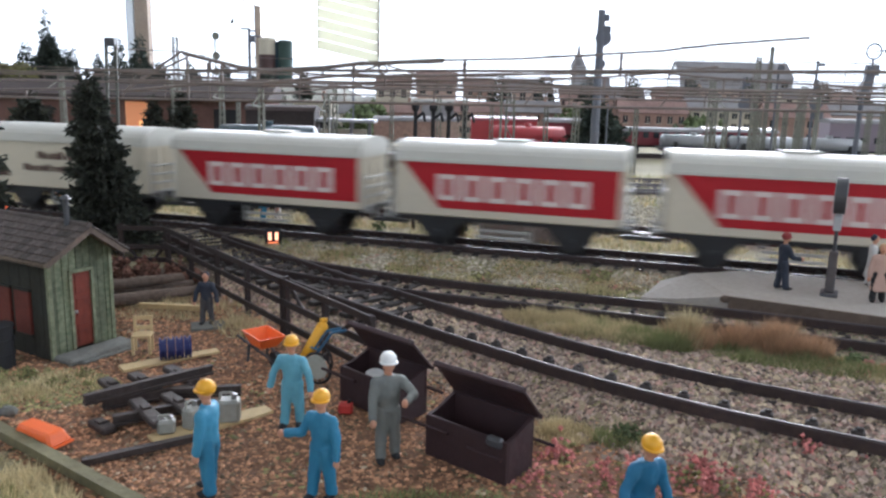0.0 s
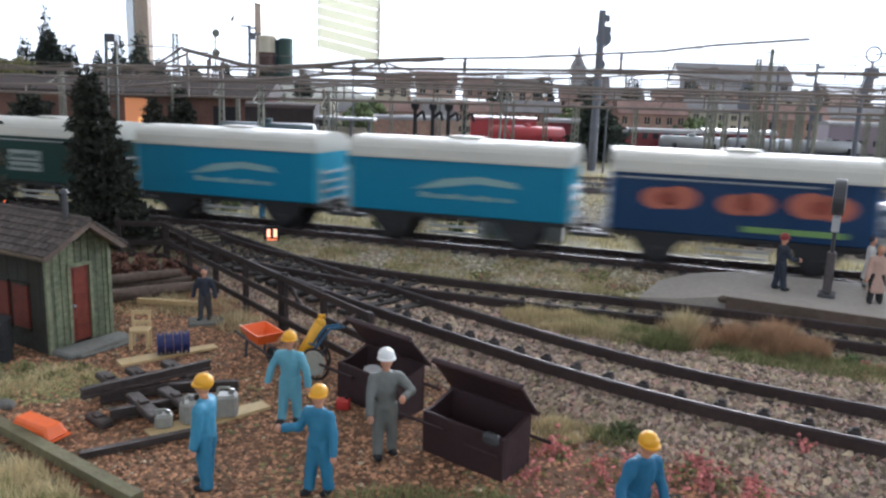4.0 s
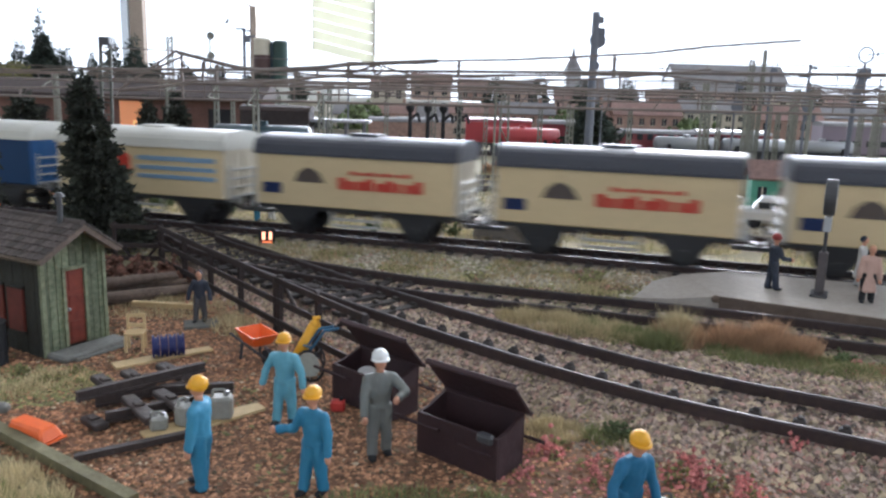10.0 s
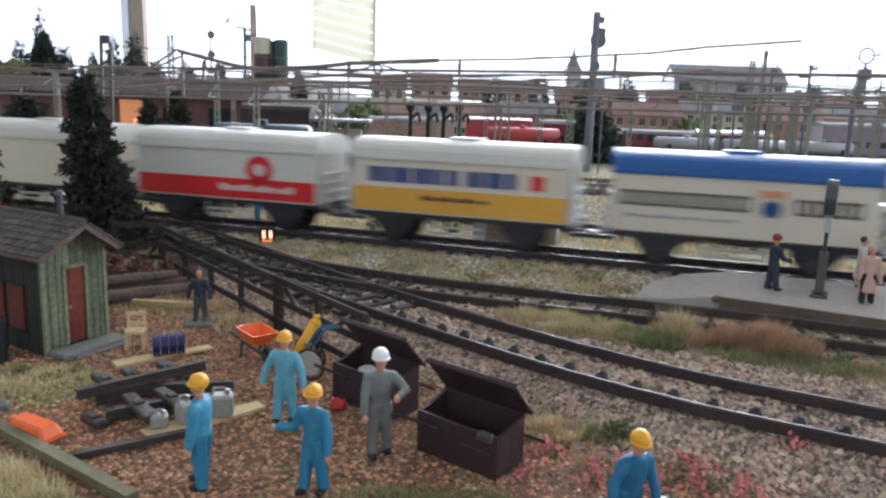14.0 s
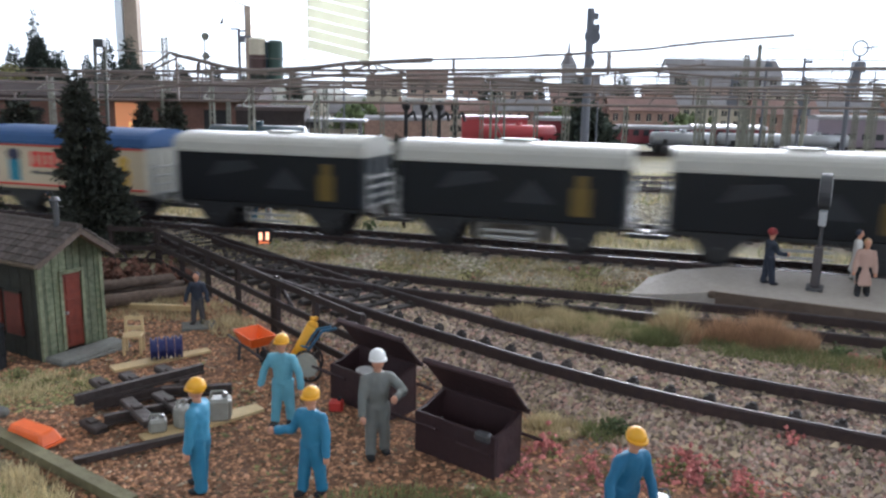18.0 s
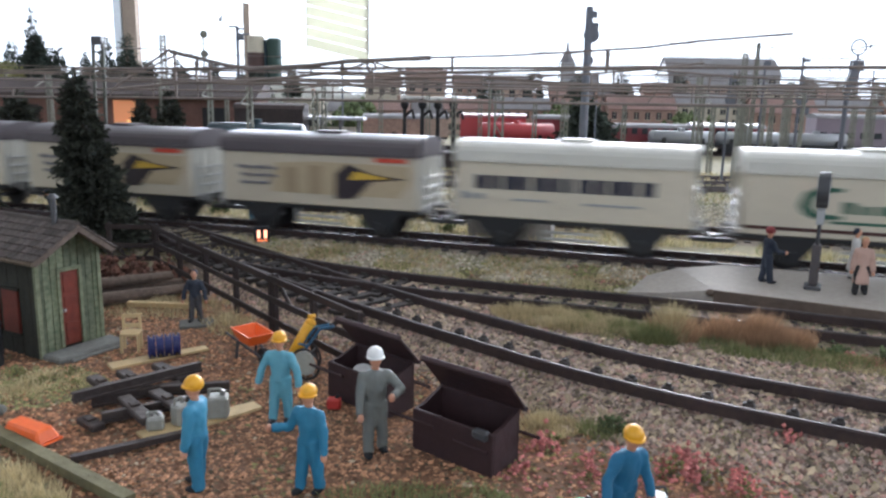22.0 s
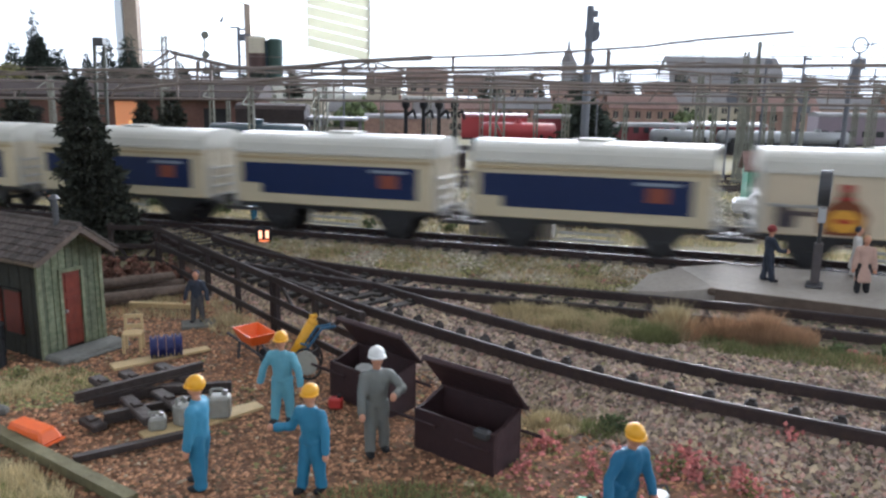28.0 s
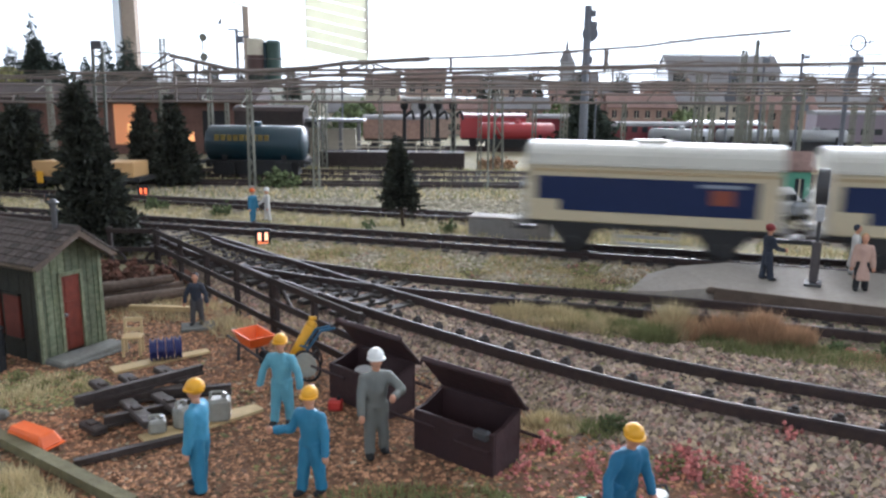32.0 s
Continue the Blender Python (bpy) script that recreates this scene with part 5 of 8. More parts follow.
# ---------------------------------------------------------------- platform
pf = thing("station_platform", Matrix(), "pale concrete platform end with a ramp and brown edge", "platform", kind="structure")
top_outline = [(84, 225.5), (124.7, 204.3), (200, 170), (420, 90), (420, 150), (220, 222), (153, 246), (101, 263), (82, 256)]
v, f = [], []
for z in (BED - 0.5, 8.5):
    v += [(x, y, z) for x, y in top_outline]
n = len(top_outline)
f = [tuple(range(n))[::-1], tuple(range(n, 2 * n))] + [(i, (i + 1) % n, n + (i + 1) % n, n + i) for i in range(n)]
o = raw("deck", v, f, M_concrete)
o.parent = pf
v = [(84, 225.5, BED - .5), (82, 256, BED - .5), (71, 254, BED - .5), (59.5, 234, BED - .5), (70, 230.5, BED - .5), (84, 225.4, 8.49), (81.9, 256, 8.49), (71, 254, 6.2), (59.5, 234, 5.2), (70, 230.5, 6.0)]
f = [(4, 3, 2, 1, 0), (5, 6, 7, 8, 9), (1, 2, 7, 6), (2, 3, 8, 7), (3, 4, 9, 8), (4, 0, 5, 9), (0, 1, 6, 5)]
o = raw("ramp", v, f, M_concrete)
o.parent = pf
bm = bm_new()
for (xa, ya), (xb, yb) in (((84, 225.3), (124.7, 204.1)), ((124.7, 204.1), (200, 169.8)), ((200, 169.8), (420, 89.8))):
    L = math.hypot(xb - xa, yb - ya)
    box(bm, L / 2, -0.5, BED - 0.4, L, 1.0, 8.62 - BED + 0.4, m=Matrix.Translation((xa, ya, 0)) @ Matrix.Rotation(math.atan2(yb - ya, xb - xa), 4, "Z"))
ball(bm, (83, 225.5, 7.6), 1.6, 1.4, 1.2, n=8)
part("platform_edge", bm, M_kerb, pf)


# ---------------------------------------------------------------- painted figures, each one plain mesh
def cast_cloth(bm, seed):
    """Melts overlapping limbs into one moulded body with soft folds; gives its corners and faces."""
    me = bpy.data.meshes.new("cast")
    bm.to_mesh(me)
    bm.free()
    ob = bpy.data.objects.new("cast", me)
    scene.collection.objects.link(ob)
    md = ob.modifiers.new("melt", "REMESH")
    md.mode, md.voxel_size = "VOXEL", 0.3
    bpy.context.view_layer.update()
    done = ob.evaluated_get(bpy.context.evaluated_depsgraph_get()).to_mesh()
    b2 = bm_new()
    b2.from_mesh(done)
    bpy.data.objects.remove(ob)
    bpy.data.meshes.remove(me)
    for _ in range(4):
        bmesh.ops.smooth_vert(b2, verts=b2.verts, factor=0.5, use_axis_x=True, use_axis_y=True, use_axis_z=True)
    b2.normal_update()
    for v in b2.verts:
        p = v.co
        fold = noise.noise((p.x * 0.8 + seed, p.y * 0.8, p.z * 0.45)) * 0.20 + noise.noise((p.x * 1.5, p.y * 1.5 + seed, p.z * 1.1)) * 0.10
        v.co = p + v.normal * (fold + 0.06)
    b2.verts.index_update()
    out = [v.co.copy() for v in b2.verts], [[v.index for v in fc.verts] for fc in b2.faces]
    b2.free()
    return out


def figure(x, y, z, yaw, height, shirt, legs, head, label, hat=True, arms=((12, 8), (12, 8)), stride=6, coat=False, bow=0.0, shoes=None, point=0):
    """A small painted standing figure that faces local -y. arms: for each arm the degrees outward and forward."""
    bm = bm_new()
    mats = [shirt, legs, head, M_skin, shoes or M_black]

    def dye(vs, k):
        for fc in {fc for vv in vs for fc in vv.link_faces}:
            fc.material_index = k
    k = height / 20.0

    def loft(rings, dye_to, n=12):
        """A body of oval rings (centre, half width, half depth)."""
        rows_ = []
        for (cx, cy, cz), rx, ry in rings:
            rows_.append([bm.verts.new((cx + rx * math.cos(6.2832 * i / n), cy + ry * math.sin(6.2832 * i / n), cz)) for i in range(n)])
        for r0, r1 in zip(rows_, rows_[1:]):
            for i in range(n):
                fc = bm.faces.new((r0[i], r0[(i + 1) % n], r1[(i + 1) % n], r1[i]))
                fc.material_index = dye_to
        bm.faces.new(rows_[0][::-1]).material_index = dye_to
        bm.faces.new(rows_[-1]).material_index = dye_to

    outer, whole = bm, []
    for group in (1, 0):
        bm = bm_new()
        for sx in (-1, 1):
            fy = sx * stride * 0.13
            out, fwd = (radians(a) for a in arms[0 if sx < 0 else 1])
            shd = Vector((sx * 2.15, 0, 14.7))
            el = shd + Vector((sx * math.sin(out), -math.sin(fwd) * 0.5, -math.cos(out))).normalized() * 3.6
            wr = el + Vector((sx * math.sin(out) * (0.4 if fwd < 1.2 else -1.2), -math.sin(fwd), -max(0.05, math.cos(fwd)))).normalized() * 3.4
            if point == sx:
                wr = el + Vector((sx, -0.35, -0.15)).normalized() * 3.4
            if group == 1:
                loft([((sx * 1.45, fy, 0.6), 1.0, 1.2), ((sx * 1.42, fy * 0.8, 2.0), 0.95, 1.08), ((sx * 1.25, fy * 0.3, 5.2), 1.08, 1.18), ((sx * 1.05, 0.1, 8.2), 1.3, 1.35), ((sx * 0.95, 0.1, 10.2), 1.3, 1.35)], 1)
            else:
                ball(bm, shd, 0.9, n=10)
                rod(bm, shd, el, 0.98, 0.82, 10)
                ball(bm, el, 0.84, n=10)
                rod(bm, el, wr, 0.84, 0.76, 10)
                for fc in {fc for vv in ball(outer, wr + (wr - el).normalized() * 0.5, 0.62, 0.62, 0.8, n=8) for fc in vv.link_faces}:
                    fc.material_index = 3
                for fc in {fc for vv in ball(outer, (sx * 1.55, fy - 0.75, 0.5), 0.85, 1.75, 0.6, 8) for fc in vv.link_faces}:
                    fc.material_index = 4
        if group == 0:
            low = [((0, 0.1, 3.6), 2.6, 2.2), ((0, 0.1, 6.5), 2.3, 1.9)] if coat else []
            loft(low + [((0, 0.1, 8.9), 2.1, 1.55), ((0, 0.1, 10.4), 2.0, 1.45), ((0, 0.05, 12.4), 2.15, 1.5), ((0, 0.05, 14.2), 2.45, 1.5), ((0, 0.1, 15.1), 2.0, 1.25), ((0, 0.05, 15.8), 0.95, 0.85)], 0)
        whole.append((group, cast_cloth(bm, height)))
    bm = outer
    for group, (vs_, fs_) in whole:
        made = [bm.verts.new(c) for c in vs_]
        for fc in fs_:
            bm.faces.new([made[i] for i in fc]).material_index = group
    dye(rod(bm, (0, 0, 15.5), (0, -0.1, 17), 0.72, 0.72, 8), 3)
    dye(ball(bm, (0, -0.2, 17.7), 1.12, 1.25, 1.45, 12), 3)
    if hat:
        dye(ball(bm, (0, 0, 18.5), 1.5, 1.65, 1.45, 16), 2)
        dye(rod(bm, (0, -0.35, 18.0), (0, -0.35, 18.25), 1.68, 1.62, 16), 2)
    else:
        dye(ball(bm, (0, 0.25, 18.1), 1.25, 1.3, 1.35, 12), 2)
    bmesh.ops.scale(bm, vec=(k, k, k), verts=bm.verts)
    return single("model_figure", bm, mats, at(x, y, z, bow, 0, yaw), label, "model figure", "painted railway figures", smooth=True)


def g(x, y):
    return ground_z(x, y) + 0.15


figure(-40.4, 116.2, g(-41, 116), -98, 20.0, M_cloth_mid, M_cloth_blue, M_yellow, "workman figure in blue overalls and yellow helmet beside cans", arms=((9, 4), (9, 8)))
figure(-21.6, 115.8, g(-22, 115), -24, 19.1, M_cloth_blue, M_cloth_blue, M_yellow, "workman figure in bright blue overalls pointing with one arm", arms=((26, 10), (16, 10)), point=-1)
figure(-32.2, 142.9, g(-32, 142), -8, 19.1, M_cloth_light, M_cloth_light, M_yellow, "workman figure in light blue overalls and yellow helmet", arms=((30, 10), (27, 12)))
figure(-12.0, 129.8, g(-11, 129), 18, 20.7, M_cloth_grey, M_cloth_grey, M_whitepaint, "foreman figure in grey suit with a white helmet", arms=((14, 40), (42, 85)))
figure(26.9, 104.6, g(27, 104), 24, 19.6, M_cloth_deep, M_cloth_deep, M_yellow, "workman figure in deep blue among pink flowers", arms=((34, 30), (16, 30)), bow=9)
figure(-70.5, 208.0, g(-70, 208) + 0.6, 0, 15.6, M_cloth_navy, M_darkgrey, M_cloth_navy, "small dark figure in navy jacket by the fence", hat=False, arms=((24, 10), (24, 10)))
figure(-94.5, 369.0, g(-94, 369), 60, 17.2, M_cloth_blue, M_cloth_blue, M_orange, "worker figure in blue overalls standing by the main line")
figure(-88.0, 372.0, g(-88, 372), -60, 17.2, M_cloth_white, M_cloth_white, M_whitepaint, "worker figure in pale overalls standing by the main line", arms=((12, 60), (12, 10)))
figure(104.5, 236.7, 8.5, 95, 18.6, M_cloth_navy, M_cloth_navy, plastic("red_cap_paint", (0.25, 0.025, 0.025)), "station master figure in navy with red cap", arms=((8, 80), (8, 10)), bow=0)
figure(136.5, 244.0, 8.5, 60, 17.8, M_cloth_white, M_cloth_white, M_cloth_navy, "passenger figure in a white dress on the platform", hat=False, coat=True)
figure(128.0, 224.0, 8.5, -20, 18.4, M_cloth_beige, M_black, plastic("fair_hair_paint", (0.45, 0.27, 0.12)), "passenger figure in a beige coat on the platform", hat=False, coat=True)
figure(-176.0, 345.0, BED, -70, 18.0, M_cloth_navy, M_cloth_navy, M_cloth_navy, "dark figure leaning forward behind the shed", hat=False, bow=24)
# base slab under the small dark figure
bm = bm_new()
box(bm, 0, 0, -0.6, 9.5, 7.5, 1.2, bevel=0.3)
single("figure_base", bm, M_slab, at(-70, 207, g(-70, 207), 0, 0, 20), "flat grey base plate under a figure", "base plate")

# platform clock on a twin post
ck = thing("platform_clock", at(117, 231, 8.5, 0, 0, 62), "dark platform clock on a twin post with foot", "clock")
bm = bm_new()
box(bm, 0, 0, 0, 8.5, 5.0, 0.9, bevel=0.3)
part("foot", bm, M_darkgrey, ck)
for sx in (-0.9, 0.9):
    bm = bm_new()
    rod(bm, (sx, 0, 0.8), (sx, 0, 24), 0.55, n=8)
    part("post", bm, M_darkgrey, ck)
bm = bm_new()
box(bm, 0, 0, 1, 3.8, 2.6, 13, bevel=0.4)
part("post_casing", bm, mat("brown_grey_casing", (0.10, 0.085, 0.085), 0.6, size=2, vary=0.3, bump=0.2), ck)
bm = bm_new()
box(bm, 0, 0, 20.5, 6.5, 2.2, 4.6, bevel=0.3)
part("sign_box", bm, plastic("pale_grey_sign", (0.45, 0.46, 0.47)), ck)
bm = bm_new()
rod(bm, (0, -1.6, 31), (0, 1.6, 31), 5.6, n=28)
part("case", bm, M_darkgrey, ck)
for sy in (-1, 1):
    bm = bm_new()
    rod(bm, (0, sy * 1.58, 31), (0, sy * 1.75, 31), 4.4, n=28)
    face = part("dial", bm, plastic("grey_dial", (0.5, 0.5, 0.5)), ck)
    bm = bm_new()
    box(bm, 0.8, sy * 1.82, 31, 0.45, 0.1, 3.6)
    box(bm, -1.0, sy * 1.82, 31, 2.6, 0.1, 0.45)
    part("clock_hand", bm, M_black, face)


bx_ = thing("relay_box", at(31.0, 336.5, BED - 0.8, 0, 0, math.degrees(LINE)), "low grey concrete relay box beside the main line", "relay box")
bm = bm_new()
box(bm, 0, 0, 0, 38, 11, 8.6, bevel=0.6)
part("body", bm, mat("relay_box_grey", (0.30, 0.28, 0.26), 0.7, size=2, vary=0.25, bump=0.2), bx_)
bm = bm_new()
box(bm, 0, 0, 8.6, 38.6, 11.6, 1.0, bevel=0.4)
part("lid", bm, M_concrete, bx_)


# ---------------------------------------------------------------- shed
sh = thing("tool_shed", at(-98.0, 175.6, 0, 0, 0, 61.7), "weathered green wooden tool shed with tiled roof", "shed")
SW, SD, SE, SA = 17.5, 36.0, 26.0, 32.4
bm = bm_new()
prism(bm, [(0.6, 0), (SW - 0.6, 0), (SW - 0.6, SE), (SW / 2, SA - 0.6), (0.6, SE)], SD - 1.2, Matrix.Translation((0, SD / 2, 0)))
part("core_wall", bm, M_wall_shaded, sh)
xs = np.linspace(0.0, SW, 10)
for i in range(9):
    x0, x1 = xs[i] + 0.10, xs[i + 1] - 0.10
    zt = [SE + (SA - SE) * (1 - abs(2 * x / SW - 1)) - 0.4 + max(0.0, 0.5 - x / SW) * 1.8 for x in (x0, x1)]
    low = 0.0
    if 3 <= i <= 5:
        low = 21.2
    bm = bm_new()
    prism(bm, [(x0, low), (x1, low), (x1, zt[1]), (x0, zt[0])], 0.9, Matrix.Translation((0, 0.2 + 0.1 * (i % 2), 0)))
    part("board", bm, M_plank_green, sh)
for x in (0.3, SW - 0.3):
    bm = bm_new()
    box(bm, x, -0.2, 0, 1.0, 1.0, SE - 0.2)
    part("corner_post", bm, M_trim_pale, sh)
dr = None
bm = bm_new()
box(bm, 8.75, 0.0, 1.8, 5.2, 0.7, 19.0, bevel=0.15)
dr = part("door", bm, M_door_red, sh, "rust-red wooden door")
bm = bm_new()
for z in (3.0, 9.6, 15.6):
    box(bm, 8.75, -0.4, z, 3.4, 0.2, 4.6, bevel=0.05)
part("door_panel", bm, M_door_red, dr)
bm = bm_new()
ball(bm, (6.7, -0.7, 11), 0.5, n=8)
part("door_knob", bm, M_steel, dr)
for x in (5.75, 11.75):
    bm = bm_new()
    box(bm, x, -0.35, 1.6, 0.8, 0.9, 20.0)
    part("door_frame", bm, M_trim_pale, sh)
bm = bm_new()
box(bm, 8.75, -0.35, 20.9, 6.8, 0.9, 0.9)
part("door_lintel", bm, M_trim_pale, sh)
# side wall towards the yard: boards and a red shuttered window
# the shade on this side is put into the board and shutter colours
for i in range(17):
    bm = bm_new()
    box(bm, 0.25, 1.2 + i * 2.1, 0, 0.7 + 0.1 * (i % 2), 1.95, SE - 0.3)
    part("side_board", bm, M_wall_shaded, sh)
for y0 in (9.5, 17.5):
    bm = bm_new()
    box(bm, -0.45, y0, 5.5, 0.8, 6.2, 11.5, bevel=0.15)
    w_ = part("window_shutter", bm, M_shutter, sh, "red window shutter")
    bm = bm_new()
    for z in (5.2, 16.6):
        box(bm, -0.5, y0, z, 1.0, 6.8, 0.6)
    part("shutter_batten", bm, M_wall_shaded, w_)
# roof boards, then single tiles in rows
for sx in (-1, 1):
    rise = SA - SE
    half = SW / 2
    a = math.atan2(rise, half)
    Ls = math.hypot(half, rise) + 1.9
    if sx < 0:
        a, Ls = math.asin(math.sin(a) * Ls / (Ls + 2.2)), Ls + 2.2
    base = Matrix.Translation((SW / 2, SD / 2 - 1.6, SA + 0.2)) @ Matrix.Rotation(sx * a, 4, "Y")
    bm = bm_new()
    box(bm, sx * Ls / 2, 0, -0.5, Ls, SD + 8, 0.7, m=base)
    rb = part("roof_board", bm, M_wood_mid, sh)
    bm = bm_new()
    box(bm, 0, 0, 0, 2.25, 2.45, 0.5, bevel=0.15)
    bmesh.ops.translate(bm, verts=bm.verts, vec=(0, 0, 0))
    tile_me = mesh_of("roof_tile", bm, M_tile)
    rows_n = 6
    for r in range(rows_n):
        for c in range(17):
            o = new("roof_tile", tile_me)
            o.parent = rb
            d = 0.9 + r * (Ls - 1.0) / rows_n + 0.8
            mm = base @ Matrix.Translation((sx * d, -SD / 2 - 3.2 + c * 2.62, 0.15 + 0.12 * random.random())) @ Matrix.Rotation(sx * -0.10 + random.uniform(-.02, .02), 4, "Y")
            mm.translation *= MM
            o.matrix_basis = mm
bm = bm_new()
rod(bm, (SW / 2, -5.2, SA + 0.5), (SW / 2, SD + 2, SA + 0.5), 0.9, n=8)
part("ridge_tile", bm, M_tile, sh)
bm = bm_new()
for sx in (-1, 1):
    a = math.atan2(SA - SE, SW / 2)
    span = 12.0
    if sx < 0:
        run_ = math.hypot(SW / 2, SA - SE) + 1.9
        a, span = math.asin(math.sin(a) * run_ / (run_ + 2.2)), 14.4
    box(bm, sx * span / 2, -5.4, -1.3, span, 0.7, 1.2, m=Matrix.Translation((SW / 2, 0, SA + 0.4)) @ Matrix.Rotation(sx * a, 4, "Y"))
part("barge_board", bm, M_barge, sh)
bm = bm_new()
rod(bm, (SW / 2 - 1, 2, SA - 2), (SW / 2 - 1, 2, SA + 6.6), 0.7, n=10)
rod(bm, (SW / 2 - 1, 2, SA + 6.6), (SW / 2 - 1, 2, SA + 7.6), 1.4, 0.7, n=10)
part("stove_pipe", bm, M_darkgrey, sh)
bm = bm_new()
box(bm, SW / 2 + 1, -3.8, -0.3, SW + 2, 7.2, 1.7, bevel=0.5)
box(bm, SW / 2 + 2, -6.0, -0.3, SW - 1, 5.0, 1.0, bevel=0.4)
single("stone_step", bm, M_slab, at(-98.0, 175.6, 0, 0, 0, 61.7), "grey flat stone step before the shed door", "step")

bm = bm_new()
rod(bm, (0, 0, 0), (0, 0, 10), 3.6, n=18)
rod(bm, (0, 0, 3), (0, 0, 3.5), 3.85, n=18)
rod(bm, (0, 0, 6.5), (0, 0, 7), 3.85, n=18)
rod(bm, (0, 0, 9.8), (0, 0, 10.3), 3.8, n=18)
single("oil_drum", bm, M_black, at(-108.5, 171, 0), "black oil drum standing beside the shed", "drum")
bm = bm_new()
ball(bm, (0, 0, 0.8), 2.0, 1.6, 1.3, 9)
for vv in bm.verts:
    vv.co *= 1 + 0.15 * noise.noise(vv.co * 0.6)
single("field_stone", bm, M_slab, at(-90.3, 144.0, -0.1), "pale grey field stone lying in the yard", "stone")


# ---------------------------------------------------------------- fence
fe = thing("wooden_fence", Matrix(), "dark brown post and rail fence along the siding", "fence")
pa, pb = Vector((-106, 274)), Vector((-19.1, 167.4))


def fence_run(a, b, posts, hs):
    L = (b - a).length
    m2 = Matrix.Rotation(math.atan2(b.y - a.y, b.x - a.x), 4, "Z")
    for i in range(posts + 1):
        p = a.lerp(b, i / posts)
        tall = 17.4 if i < posts else 16.5
        bm = bm_new()
        box(bm, 0, 0, -1, 1.5, 1.5, tall + 1, bevel=0.15)
        part("post", bm, M_fence, fe, m=at(p.x, p.y, ground_z(p.x, p.y), 0, 0, math.degrees(math.atan2(b.y - a.y, b.x - a.x))))
    za, zb = ground_z(a.x, a.y), ground_z(b.x, b.y)
    for h in hs:
        bm = bm_new()
        rise = math.atan2(zb - za, L)
        box(bm, L / 2, -0.9, h - 0.9, L + 2, 0.7, 1.8, m=Matrix.Translation((a.x, a.y, za)) @ m2 @ Matrix.Rotation(-rise, 4, "Y"), bevel=0.12)
        part("rail", bm, M_fence, fe)


fence_run(pa, Vector((-47, 200.8)), 4, (16.0, 10.2, 4.3))
fence_run(Vector((-45.6, 199.2)), pb, 2, (16.0, 10.2, 4.3))
fence_run(Vector((-124, 275)), Vector((-107, 275)), 1, (16.0, 9.0, 4.3))
for (xa, ya, za), (xb, yb, zb) in (((-44.5, 198, 15.4), (-39, 191, 9)), ((-21, 169.8, 15), (-28, 178, 9)), ((-113, 275, 3), (-108, 275, 9)), ((-117, 275, 3), (-122, 275, 9))):
    bm = bm_new()
    rod(bm, (xa, ya, za), (xb, yb, zb), 0.55, n=6)
    part("brace", bm, M_fence, fe)


# ---------------------------------------------------------------- two open containers
def container(x, y, rz, label, full):
    ct = thing("open_container", at(x, y, 0.1, 0, 0, rz), label, "container")
    L, D, H, T, B = 18.2, 8.6, 8.0, 0.7, 10.2
    for nm, bx in (("front_wall", (L / 2, T / 2, 0, L, T, H)), ("back_wall", (L / 2, D - T / 2, 0, L, T, B)), ("bottom", (L / 2, D / 2, 0.4, L - 2 * T, D - 2 * T, 0.8))):
        bm = bm_new()
        box(bm, *bx, bevel=0.15)
        part(nm, bm, M_bin, ct)
    # end walls rise towards the hinge
    for xx in (T / 2, L - T / 2):
        bm = bm_new()
        prism(bm, [(T, 0), (D - T, 0), (D - T, B - 0.2), (3.0, H + 0.25), (T, H - 0.05)], T, Matrix.Translation((xx, 0, 0)) @ Matrix.Rotation(radians(90), 4, "Z"))
        part("end_wall", bm, M_bin, ct)
    # the lid hangs forward over the box from its back edge
    lean, high = math.degrees(math.atan2(5.9, 6.6)), 8.9
    bm = bm_new()
    box(bm, L / 2 + 0.3, 0, 0, L + 1.6, 0.6, high, bevel=0.2)
    ld = part("lid", bm, M_bin, ct, "opened dark lid", m=at(0, D + 0.3, B + 0.1, lean))
    bm = bm_new()
    box(bm, L / 2 + 0.3, 0, high - 0.4, L + 2.0, 1.2, 0.7, bevel=0.2)
    part("lid_edge", bm, M_bin, ld)
    for u in (3.5, 9.4, 15.2):
        bm = bm_new()
        box(bm, u, 0.5, 0.4, 0.7, 0.5, high - 1, bevel=0.1)
        part("lid_rib", bm, M_bin, ld)
    bm = bm_new()
    rod(bm, (-0.4, D + 0.3, B + 0.1), (L + 1.2, D + 0.3, B + 0.1), 0.45, n=8)
    part("hinge", bm, M_bin, ct)
    for yy, x0, x1, z in ((-0.45, -5.5, 5.6, 5.9), (-0.3, 10.0, 17.4, 4.6), (D + 0.45, 13.0, 22.2, 5.6), (D + 0.45, -3.6, 4.0, 5.6)):
        bm = bm_new()
        rod(bm, (x0, yy, z), (x1, yy, z), 0.36, n=6)
        part("carrying_bar", bm, M_bin, ct)
    bm = bm_new()
    box(bm, L - 2.6, 0.2, H - 1.6, 3.4, 1.8, 1.9, bevel=0.5)
    part("latch", bm, M_darkgrey, ct)
    return ct


